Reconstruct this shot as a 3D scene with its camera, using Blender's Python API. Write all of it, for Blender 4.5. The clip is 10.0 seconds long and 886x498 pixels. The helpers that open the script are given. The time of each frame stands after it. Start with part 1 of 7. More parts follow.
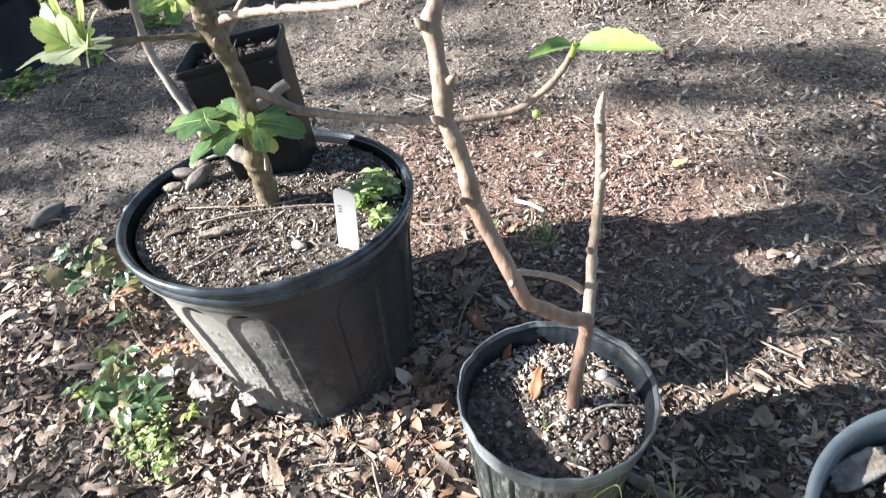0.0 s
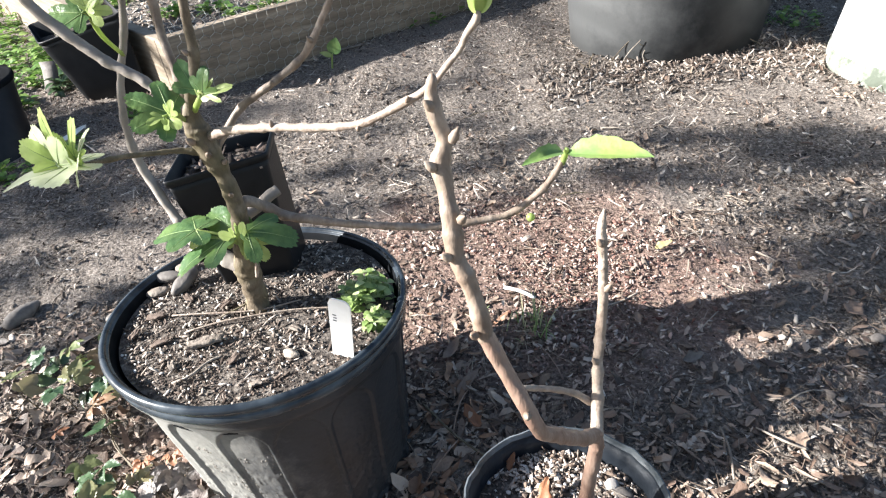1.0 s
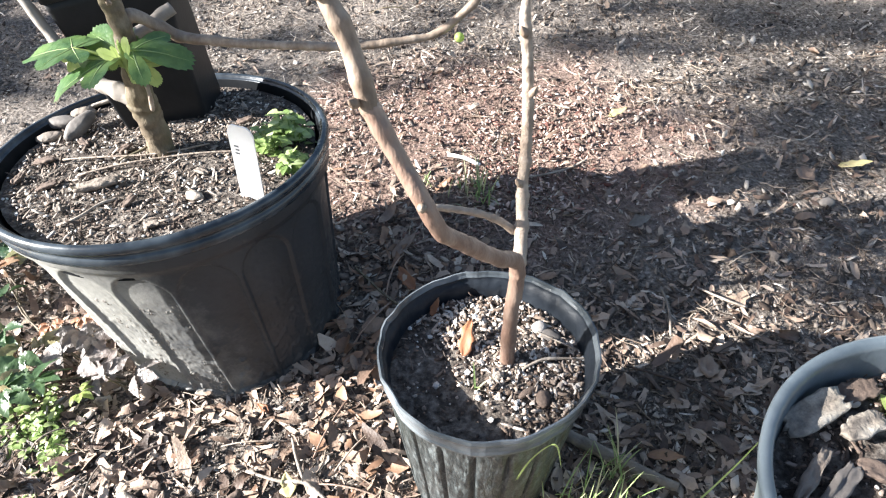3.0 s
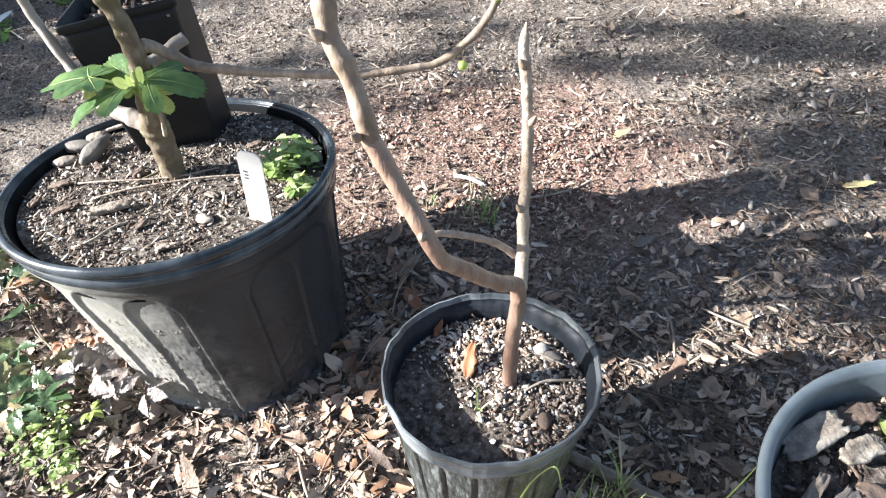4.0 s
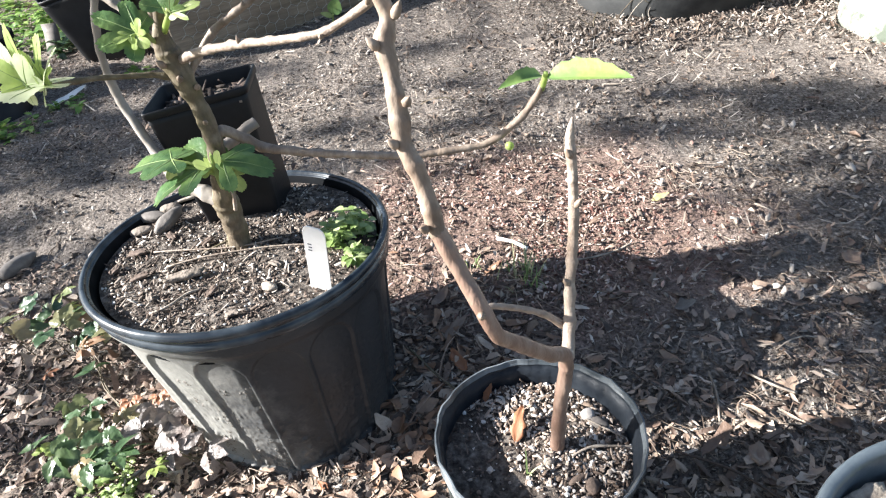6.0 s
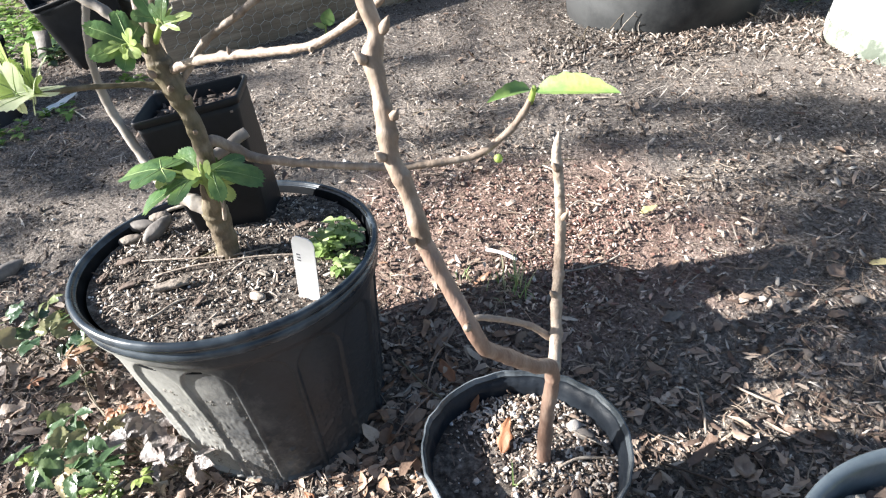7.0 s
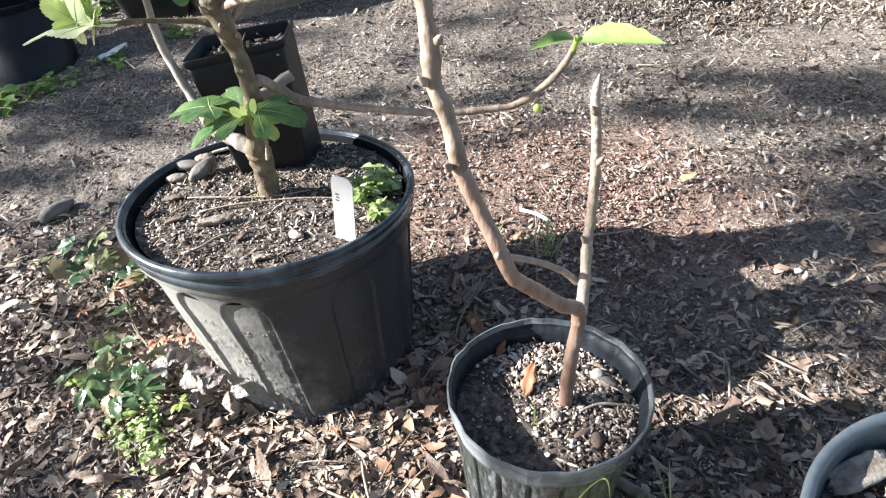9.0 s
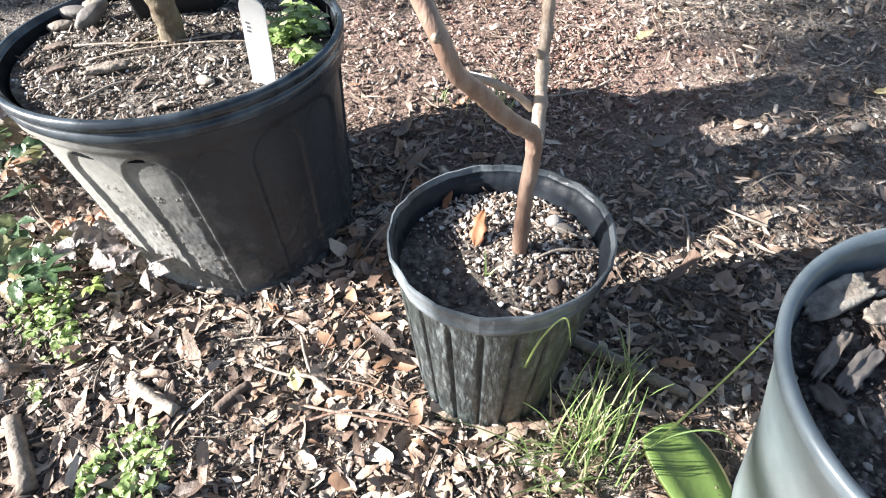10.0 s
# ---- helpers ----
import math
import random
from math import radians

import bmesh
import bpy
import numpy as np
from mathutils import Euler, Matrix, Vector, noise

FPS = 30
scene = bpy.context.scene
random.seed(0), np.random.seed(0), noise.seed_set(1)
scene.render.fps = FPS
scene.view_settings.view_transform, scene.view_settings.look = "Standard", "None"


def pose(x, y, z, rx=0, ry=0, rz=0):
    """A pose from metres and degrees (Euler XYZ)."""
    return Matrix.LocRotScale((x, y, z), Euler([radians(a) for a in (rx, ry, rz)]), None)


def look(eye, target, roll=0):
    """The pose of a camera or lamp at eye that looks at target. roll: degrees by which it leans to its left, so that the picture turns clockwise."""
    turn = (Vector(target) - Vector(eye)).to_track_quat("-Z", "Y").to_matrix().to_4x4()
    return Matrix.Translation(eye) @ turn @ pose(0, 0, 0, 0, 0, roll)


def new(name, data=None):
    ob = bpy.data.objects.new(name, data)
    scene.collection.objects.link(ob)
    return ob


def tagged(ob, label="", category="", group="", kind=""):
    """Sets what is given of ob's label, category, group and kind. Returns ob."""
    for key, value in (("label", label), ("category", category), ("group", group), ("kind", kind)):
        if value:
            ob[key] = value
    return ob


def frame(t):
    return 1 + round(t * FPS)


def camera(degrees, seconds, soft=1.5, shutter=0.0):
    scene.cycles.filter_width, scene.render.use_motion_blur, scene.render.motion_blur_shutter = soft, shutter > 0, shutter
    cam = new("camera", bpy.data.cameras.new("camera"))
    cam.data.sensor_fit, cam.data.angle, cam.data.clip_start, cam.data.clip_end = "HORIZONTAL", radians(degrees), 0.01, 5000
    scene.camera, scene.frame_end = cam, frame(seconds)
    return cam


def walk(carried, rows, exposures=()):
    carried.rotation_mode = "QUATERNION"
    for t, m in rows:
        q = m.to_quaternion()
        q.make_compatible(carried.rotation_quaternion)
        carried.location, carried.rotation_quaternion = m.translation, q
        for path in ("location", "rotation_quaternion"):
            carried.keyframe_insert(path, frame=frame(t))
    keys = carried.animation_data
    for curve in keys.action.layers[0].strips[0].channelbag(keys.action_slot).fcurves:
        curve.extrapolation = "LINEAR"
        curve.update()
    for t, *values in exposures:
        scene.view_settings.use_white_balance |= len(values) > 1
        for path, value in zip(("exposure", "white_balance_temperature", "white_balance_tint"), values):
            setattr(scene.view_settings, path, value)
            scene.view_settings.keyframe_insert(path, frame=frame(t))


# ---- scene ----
cam = camera(70.7, 10.0, soft=1.2, shutter=0.08)
PATH = [
    (0, (0.032, 0.092, 0.68), (-0.045, 1.564, -0.671), -7.1),
    (0.5, (0.024, 0.12, 0.717), (0.022, 1.733, -0.465), -7.4),
    (1, (0.017, 0.126, 0.706), (0.033, 1.727, -0.492), -6.5),
    (1.2, (0.023, 0.129, 0.685), (0.011, 1.66, -0.601), -7.5),
    (1.3, (0.032, 0.137, 0.657), (0.118, 1.638, -0.662), -5.1),
    (1.5, (0.045, 0.133, 0.631), (0.211, 1.555, -0.766), -3.0),
    (2, (0.052, 0.127, 0.607), (0.216, 1.533, -0.805), -2.6),
    (2.2, (0.051, 0.124, 0.607), (0.224, 1.522, -0.813), -2.4),
    (3.3, (0.055, 0.12, 0.61), (0.121, 1.532, -0.805), -4.7),
    (3.5, (0.061, 0.119, 0.609), (0.134, 1.531, -0.805), -4.4),
    (4, (0.058, 0.117, 0.621), (0.12, 1.565, -0.758), -5.0),
    (4.5, (0.048, 0.117, 0.64), (0.071, 1.595, -0.707), -7.2),
    (5, (0.043, 0.104, 0.649), (0.016, 1.596, -0.683), -7.9),
    (5.5, (0.05, 0.102, 0.646), (0.053, 1.611, -0.666), -6.4),
    (5.7, (0.046, 0.102, 0.653), (0.012, 1.64, -0.626), -7.6),
    (6.8, (0.047, 0.102, 0.662), (0.038, 1.682, -0.564), -6.4),
    (7, (0.049, 0.1, 0.661), (0.048, 1.682, -0.563), -6.2),
    (7.5, (0.049, 0.109, 0.658), (0.069, 1.675, -0.586), -6.8),
    (8, (0.045, 0.101, 0.656), (0.03, 1.668, -0.587), -6.0),
    (8.5, (0.048, 0.083, 0.65), (0.007, 1.634, -0.612), -5.0),
    (9, (0.046, 0.073, 0.648), (-0.066, 1.604, -0.634), -5.9),
    (9.3, (0.043, 0.078, 0.635), (-0.098, 1.558, -0.703), -7.2),
    (9.5, (0.038, 0.076, 0.603), (-0.067, 1.499, -0.798), -5.6),
    (9.7, (0.045, 0.084, 0.581), (0.066, 1.419, -0.908), -2.6),
    (10, (0.049, 0.085, 0.558), (0.072, 1.408, -0.942), -4.3),
]
walk(cam, [(t, look(eye, target, roll)) for t, eye, target, roll in PATH],
     exposures=((0, 2.10), (0.5, 2.04), (1, 2.04), (1.5, 2.13), (2, 2.26), (3.5, 2.30), (4, 2.28), (4.5, 2.23), (5, 2.14), (5.5, 2.11), (7, 2.05), (8, 2.04), (9, 2.07), (9.5, 2.14), (10, 2.18)))

# ---- world and sun ----
SUN_ELEV, SUN_FROM = 26.5, 182.0        # height, and the bearing it comes from (degrees from +x, anticlockwise)
world = bpy.data.worlds.new("sky")
scene.world = world
world.use_nodes = True
wn = world.node_tree
sky = wn.nodes.new("ShaderNodeTexSky")
sky.sky_type = "NISHITA"
sky.sun_disc = False
sky.sun_elevation = radians(SUN_ELEV)
sky.sun_rotation = radians(90 - SUN_FROM)
wn.nodes["Background"].inputs["Strength"].default_value = 0.047
wn.links.new(sky.outputs[0], wn.nodes["Background"].inputs["Color"])
sun = new("sun", bpy.data.lights.new("sun", "SUN"))
sun.data.energy, sun.data.angle, sun.data.color = 5.0, radians(0.53), (1.0, 0.985, 0.965)
se, sa = radians(SUN_ELEV), radians(SUN_FROM)
SUN_DIR = Vector((math.cos(se) * math.cos(sa), math.cos(se) * math.sin(sa), math.sin(se)))
sun.matrix_world = look(SUN_DIR * 20, (0, 0, 0))

# ---- small helpers ----
rnd = random.Random(7)


def thing(name, at, label, category, group="", kind=""):
    ob = new(name)
    ob.empty_display_size = 0.05
    ob.location = at
    bpy.context.view_layer.update()
    return tagged(ob, label, category, group, kind)


def world_at(ob):
    p = Vector(ob.location)
    while ob.parent:
        ob = ob.parent
        p = p + ob.location
    return p


def part(name, bm, material, parent=None, label="", smooth=True, kind="", origin=None):
    """Links a bmesh (or a mesh), given in world metres, as one object under a parent."""
    if isinstance(bm, bmesh.types.BMesh):
        me = bpy.data.meshes.new(name)
        bm.to_mesh(me)
        bm.free()
    else:
        me = bm
    ob = new(name, me)
    for m in material if isinstance(material, (list, tuple)) else [material]:
        me.materials.append(m)
    base = world_at(parent) if parent else Vector((0, 0, 0))
    if parent is None and origin is not None:
        me.transform(Matrix.Translation(-Vector(origin)))
        ob.location = origin
    if parent:
        me.transform(Matrix.Translation(-base))
        ob.parent = parent
    if smooth:
        me.polygons.foreach_set("use_smooth", [True] * len(me.polygons))
    if label:
        ob["label"] = label
    if kind:
        ob["kind"] = kind
    return ob


def mesh_of(name, verts, faces):
    me = bpy.data.meshes.new(name)
    me.from_pydata([tuple(v) for v in verts], [], faces)
    me.update()
    return me


def spline(points, steps=6):
    """Catmull-Rom through points of any width."""
    p = np.array(points, float)
    p = np.vstack([2 * p[0] - p[1], p, 2 * p[-1] - p[-2]])
    out = []
    for i in range(1, len(p) - 2):
        for s in range(steps):
            u = s / steps
            out.append(0.5 * ((2 * p[i]) + (-p[i - 1] + p[i + 1]) * u + (2 * p[i - 1] - 5 * p[i] + 4 * p[i + 1] - p[i + 2]) * u * u
                              + (-p[i - 1] + 3 * p[i] - 3 * p[i + 1] + p[i + 2]) * u ** 3))
    out.append(p[-2])
    return np.array(out)


def tube(bm, points, sides=10, rough=0.0, cap=True, seed=0, nodes=0.0, node_step=0.05):
    """A round bar along rows of x, y, z, radius; nodes swells it every so often, as on a twig."""
    pts = np.array(points, float)
    n = len(pts)
    length = np.concatenate([[0], np.cumsum(np.linalg.norm(np.diff(pts[:, :3], axis=0), axis=1))])
    side = Vector((0.31, 0.73, 0.2))
    rings = []
    for i in range(n):
        c = Vector(pts[i, :3])
        d = Vector(pts[min(i + 1, n - 1), :3]) - Vector(pts[max(i - 1, 0), :3])
        d.normalize()
        side = side - d * side.dot(d)
        side.normalize()
        up = d.cross(side)
        r = pts[i, 3]
        if nodes:
            u = (length[i] + 0.013 * seed) / node_step
            r *= 1 + nodes * math.exp(-((u - round(u)) * 9) ** 2)
        ring = []
        for k in range(sides):
            a = 2 * math.pi * k / sides
            v = side * math.cos(a) + up * math.sin(a)
            w = 1 + rough * noise.noise(Vector((c + v * r) * 90) + Vector((seed, 0, 0)))
            ring.append(bm.verts.new(c + v * r * w))
        rings.append(ring)
    for a, b in zip(rings, rings[1:]):
        for k in range(sides):
            bm.faces.new((a[k], a[(k + 1) % sides], b[(k + 1) % sides], b[k]))
    if cap:
        bm.faces.new(rings[0][::-1])
        bm.faces.new(rings[-1])
    return bm


def bar(points, sides=10, steps=6, **kw):
    return tube(bmesh.new(), spline(points, steps), sides, **kw)


# ---- materials ----
def material(name, stops, scale=30.0, rough=0.6, bump=0.3, bump_scale=120.0, metallic=0.0, detail=6.0, stretch=(1, 1, 1),
             stain=None, stain_scale=6.0, stain_amount=0.5, island=0.0, random_value=0.0, translucent=0.0, bump_dist=0.002, spec=0.5):
    """Principled surface: a ramp over fine noise, broad stains, bump, and a spread of value between islands or objects."""
    m = bpy.data.materials.new(name)
    m.use_nodes = True
    nt = m.node_tree
    N, L = nt.nodes, nt.links
    b = N["Principled BSDF"]
    co = N.new("ShaderNodeTexCoord")
    mp = N.new("ShaderNodeMapping")
    mp.inputs["Scale"].default_value = stretch
    L.new(co.outputs["Object"], mp.inputs["Vector"])
    no = N.new("ShaderNodeTexNoise")
    no.inputs["Scale"].default_value, no.inputs["Detail"].default_value, no.inputs["Roughness"].default_value = scale, detail, 0.65
    L.new(mp.outputs[0], no.inputs["Vector"])
    ramp = N.new("ShaderNodeValToRGB")
    while len(ramp.color_ramp.elements) < len(stops):
        ramp.color_ramp.elements.new(0.5)
    for e, (p, c) in zip(ramp.color_ramp.elements, stops):
        e.position, e.color = p, (*c, 1)
    src = no.outputs["Fac"]
    if island or random_value:
        geo = N.new("ShaderNodeNewGeometry" if island else "ShaderNodeObjectInfo")
        val = geo.outputs["Random Per Island"] if island else geo.outputs["Random"]
        mx = N.new("ShaderNodeMath")
        mx.operation = "MULTIPLY_ADD"
        k = island or random_value
        mx.inputs[1].default_value = k
        sc = N.new("ShaderNodeMath")
        sc.operation = "MULTIPLY"
        sc.inputs[1].default_value = 1 - k
        L.new(src, sc.inputs[0])
        L.new(val, mx.inputs[0])
        L.new(sc.outputs[0], mx.inputs[2])
        src = mx.outputs[0]
    L.new(src, ramp.inputs["Fac"])
    col = ramp.outputs["Color"]
    if stain:
        n2 = N.new("ShaderNodeTexNoise")
        n2.inputs["Scale"].default_value, n2.inputs["Detail"].default_value = stain_scale, 5.0
        L.new(co.outputs["Object"], n2.inputs["Vector"])
        r2 = N.new("ShaderNodeValToRGB")
        r2.color_ramp.elements[0].position, r2.color_ramp.elements[1].position = 0.42, 0.66
        L.new(n2.outputs["Fac"], r2.inputs["Fac"])
        ml = N.new("ShaderNodeMath")
        ml.operation = "MULTIPLY"
        ml.inputs[1].default_value = stain_amount
        L.new(r2.outputs["Color"], ml.inputs[0])
        mix = N.new("ShaderNodeMixRGB")
        L.new(ml.outputs[0], mix.inputs["Fac"])
        L.new(col, mix.inputs["Color1"])
        mix.inputs["Color2"].default_value = (*stain, 1)
        col = mix.outputs["Color"]
    L.new(col, b.inputs["Base Color"])
    b.inputs["Roughness"].default_value = rough
    b.inputs["Metallic"].default_value = metallic
    b.inputs["Specular IOR Level"].default_value = spec
    if bump:
        nb = N.new("ShaderNodeTexNoise")
        nb.inputs["Scale"].default_value, nb.inputs["Detail"].default_value = bump_scale, 6.0
        L.new(mp.outputs[0], nb.inputs["Vector"])
        bu = N.new("ShaderNodeBump")
        bu.inputs["Strength"].default_value, bu.inputs["Distance"].default_value = bump, bump_dist
        L.new(nb.outputs["Fac"], bu.inputs["Height"])
        L.new(bu.outputs[0], b.inputs["Normal"])
    if translucent:
        tr = N.new("ShaderNodeBsdfTranslucent")
        L.new(col, tr.inputs["Color"])
        ms = N.new("ShaderNodeMixShader")
        ms.inputs["Fac"].default_value = translucent
        L.new(b.outputs[0], ms.inputs[1])
        L.new(tr.outputs[0], ms.inputs[2])
        L.new(ms.outputs[0], N["Material Output"].inputs["Surface"])
    return m


def earth_material():
    """Crumbly grey-brown earth: fine crumbs, soft clods, broad damp and sandy patches, and the rusty stain of old bark mulch."""
    m = material("bare_earth", [(0.32, (0.042, 0.035, 0.030)), (0.44, (0.138, 0.117, 0.099)), (0.55, (0.255, 0.220, 0.190)), (0.68, (0.48, 0.43, 0.38))], 150, 0.92, 0.0, detail=10, spec=0.15,
                 stain=(0.32, 0.272, 0.235), stain_scale=3.1, stain_amount=0.5)
    nt = m.node_tree
    N, L = nt.nodes, nt.links
    b = N["Principled BSDF"]
    co = N.new("ShaderNodeTexCoord")
    old = b.inputs["Base Color"].links[0].from_socket
    off = N.new("ShaderNodeVectorMath")
    off.operation = "SUBTRACT"
    off.inputs[1].default_value = (0.17, 0.96, 0)
    L.new(co.outputs["Object"], off.inputs[0])
    fit_ = N.new("ShaderNodeVectorMath")
    fit_.operation = "MULTIPLY"
    fit_.inputs[1].default_value = (2.3, 2.9, 0)
    L.new(off.outputs[0], fit_.inputs[0])
    ln = N.new("ShaderNodeVectorMath")
    ln.operation = "LENGTH"
    L.new(fit_.outputs[0], ln.inputs[0])
    no = N.new("ShaderNodeTexNoise")
    no.inputs["Scale"].default_value, no.inputs["Detail"].default_value = 7.0, 8.0
    L.new(co.outputs["Object"], no.inputs["Vector"])
    ad = N.new("ShaderNodeMath")
    ad.operation = "ADD"
    L.new(ln.outputs["Value"], ad.inputs[0])
    L.new(no.outputs["Fac"], ad.inputs[1])
    rp = N.new("ShaderNodeValToRGB")
    rp.color_ramp.elements[0].position, rp.color_ramp.elements[0].color = 0.75, (0.62, 0.62, 0.62, 1)
    rp.color_ramp.elements[1].position, rp.color_ramp.elements[1].color = 1.0, (0, 0, 0, 1)
    sc = N.new("ShaderNodeMath")
    sc.operation = "MULTIPLY"
    sc.inputs[1].default_value = 0.66
    L.new(ad.outputs[0], sc.inputs[0])
    L.new(sc.outputs[0], rp.inputs["Fac"])
    red = N.new("ShaderNodeMixRGB")
    red.blend_type = "MULTIPLY"
    red.inputs["Color2"].default_value = (1.20, 0.86, 0.78, 1)
    L.new(rp.outputs["Color"], red.inputs["Fac"])
    L.new(old, red.inputs["Color1"])
    L.new(red.outputs["Color"], b.inputs["Base Color"])
    last = None
    for scale, dist, detail in ((420, 0.004, 4.0), (120, 0.012, 6.0), (34, 0.016, 5.0)):
        nz = N.new("ShaderNodeTexNoise")
        nz.inputs["Scale"].default_value, nz.inputs["Detail"].default_value, nz.inputs["Roughness"].default_value = scale, detail, 0.6
        L.new(co.outputs["Object"], nz.inputs["Vector"])
        bu = N.new("ShaderNodeBump")
        bu.inputs["Strength"].default_value, bu.inputs["Distance"].default_value = 0.9, dist
        L.new(nz.outputs["Fac"], bu.inputs["Height"])
        if last:
            L.new(last.outputs[0], bu.inputs["Normal"])
        last = bu
    L.new(last.outputs[0], b.inputs["Normal"])
    return m


M_GROUND = earth_material()
M_CHIP = material("wood_chips", [(0.12, (0.030, 0.023, 0.019)), (0.32, (0.105, 0.082, 0.066)), (0.55, (0.215, 0.176, 0.145)), (0.76, (0.38, 0.325, 0.275)), (0.92, (0.68, 0.62, 0.55))], 60, 0.85, 0.5, 300, island=0.80, spec=0.2, stain=(0.24, 0.165, 0.13), stain_scale=1.3, stain_amount=0.2)
M_REDCHIP = material("reddish_mulch", [(0.12, (0.090, 0.038, 0.030)), (0.38, (0.26, 0.15, 0.12)), (0.66, (0.46, 0.32, 0.27)), (0.92, (0.72, 0.60, 0.53))], 60, 0.8, 0.4, 300, island=0.80, spec=0.2)
M_NEEDLE = material("dry_needles", [(0.2, (0.075, 0.052, 0.038)), (0.5, (0.20, 0.148, 0.11)), (0.9, (0.42, 0.34, 0.265))], 60, 0.7, 0.1, 300, island=0.8)
M_LEAFDRY = material("dry_leaves", [(0.10, (0.030, 0.020, 0.015)), (0.30, (0.128, 0.080, 0.056)), (0.54, (0.26, 0.182, 0.132)), (0.76, (0.42, 0.318, 0.242)), (0.96, (0.60, 0.505, 0.41))], 160, 0.62, 0.7, 240, island=0.76, bump_dist=0.002)
# leaf copy for the shaded earth, the shade's brown put into its colour
M_LEAFSHADE = material("shade_toned_leaves", [(0.12, (0.058, 0.036, 0.026)), (0.40, (0.22, 0.150, 0.112)), (0.70, (0.40, 0.297, 0.228)), (0.93, (0.598, 0.501, 0.403))], 40, 0.5, 0.5, 160, island=0.70, bump_dist=0.002)
M_PALELITTER = material("bleached_litter", [(0.15, (0.16, 0.11, 0.08)), (0.45, (0.36, 0.29, 0.225)), (0.8, (0.64, 0.57, 0.48))], 40, 0.7, 0.5, 150, island=0.7)
M_BLACKPOT = material("black_plastic", [(0.3, (0.006, 0.0065, 0.008)), (0.7, (0.012, 0.013, 0.016))], 35, 0.5, 0.12, 260, stain=(0.022, 0.022, 0.021), stain_scale=9, stain_amount=0.35, spec=0.3)
M_SUNDUSTPOT = material("dusty_sunlit_plastic", [(0.3, (0.013, 0.016, 0.020)), (0.7, (0.025, 0.029, 0.036))], 30, 0.5, 0.3, 150, stain=(0.036, 0.040, 0.046), stain_scale=13, stain_amount=0.45)


def dust_sunlight_film(m, side, colour, scale=11.0):
    """Dust, mud and painted sunlight on a plastic wall, thickest to one side, ragged-edged."""
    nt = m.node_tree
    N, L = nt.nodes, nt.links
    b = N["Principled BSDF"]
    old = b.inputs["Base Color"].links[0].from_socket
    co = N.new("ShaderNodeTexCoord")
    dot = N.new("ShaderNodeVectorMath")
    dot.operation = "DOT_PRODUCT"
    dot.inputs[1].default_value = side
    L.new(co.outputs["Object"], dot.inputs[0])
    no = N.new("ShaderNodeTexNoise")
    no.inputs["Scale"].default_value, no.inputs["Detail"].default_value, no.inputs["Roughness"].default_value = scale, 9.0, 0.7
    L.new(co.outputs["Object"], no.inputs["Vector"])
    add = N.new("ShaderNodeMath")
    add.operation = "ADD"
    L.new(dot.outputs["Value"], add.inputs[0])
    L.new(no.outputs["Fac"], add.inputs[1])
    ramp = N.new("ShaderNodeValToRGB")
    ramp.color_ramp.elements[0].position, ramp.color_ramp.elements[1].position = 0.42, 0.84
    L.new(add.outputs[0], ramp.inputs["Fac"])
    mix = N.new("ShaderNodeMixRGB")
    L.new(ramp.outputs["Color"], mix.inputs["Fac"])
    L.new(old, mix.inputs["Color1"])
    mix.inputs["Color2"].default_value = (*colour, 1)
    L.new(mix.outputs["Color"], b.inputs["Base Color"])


# paler on the sunward side: sunlight painted in along with the dust
dust_sunlight_film(M_SUNDUSTPOT, (-4.6, -0.6, -0.8), (0.27, 0.264, 0.243))
# blacker than the pots outside: shade inside them is put into the colour
M_INNER = material("darkened_inner_plastic", [(0.3, (0.007, 0.008, 0.009)), (0.7, (0.014, 0.015, 0.017))], 40, 0.95, 0.1, 200, spec=0.04)
M_OLDPOT = material("scored_plastic", [(0.36, (0.012, 0.015, 0.016)), (0.52, (0.040, 0.047, 0.048)), (0.70, (0.14, 0.158, 0.16))], 190, 0.42, 1.0, 170, stretch=(1, 1, 0.3), stain=(0.02, 0.030, 0.024), stain_scale=9, stain_amount=0.55, bump_dist=0.004)
M_SIDEPOT = material("grey_plastic", [(0.3, (0.085, 0.107, 0.115)), (0.7, (0.13, 0.158, 0.165))], 25, 0.45, 0.3, 90, stain=(0.22, 0.23, 0.22), stain_scale=16, stain_amount=0.4)
M_RIM = material("worn_rim_plastic", [(0.3, (0.009, 0.013, 0.019)), (0.7, (0.022, 0.030, 0.040))], 40, 0.27, 0.2, 90, stain=(0.12, 0.145, 0.165), stain_scale=28, stain_amount=0.42)
M_SMALLRIM = material("crinkled_rim_plastic", [(0.3, (0.020, 0.026, 0.032)), (0.7, (0.055, 0.066, 0.074))], 60, 0.30, 0.6, 110, stain=(0.32, 0.35, 0.37), stain_scale=15, stain_amount=0.6, stretch=(1, 1, 0.4), spec=0.4)
# darker than the rim: the inner wall's shade is put into its colour
M_SMALLINNER = material("shaded_blue_black_plastic", [(0.3, (0.008, 0.011, 0.016)), (0.7, (0.018, 0.023, 0.030))], 50, 0.5, 0.5, 100, stain=(0.07, 0.08, 0.09), stain_scale=30, stain_amount=0.2, spec=0.22)
M_GREYRIM = material("grey_rim_plastic", [(0.3, (0.075, 0.095, 0.11)), (0.7, (0.125, 0.152, 0.172))], 40, 0.33, 0.15, 120, stain=(0.21, 0.24, 0.255), stain_scale=16, stain_amount=0.4)
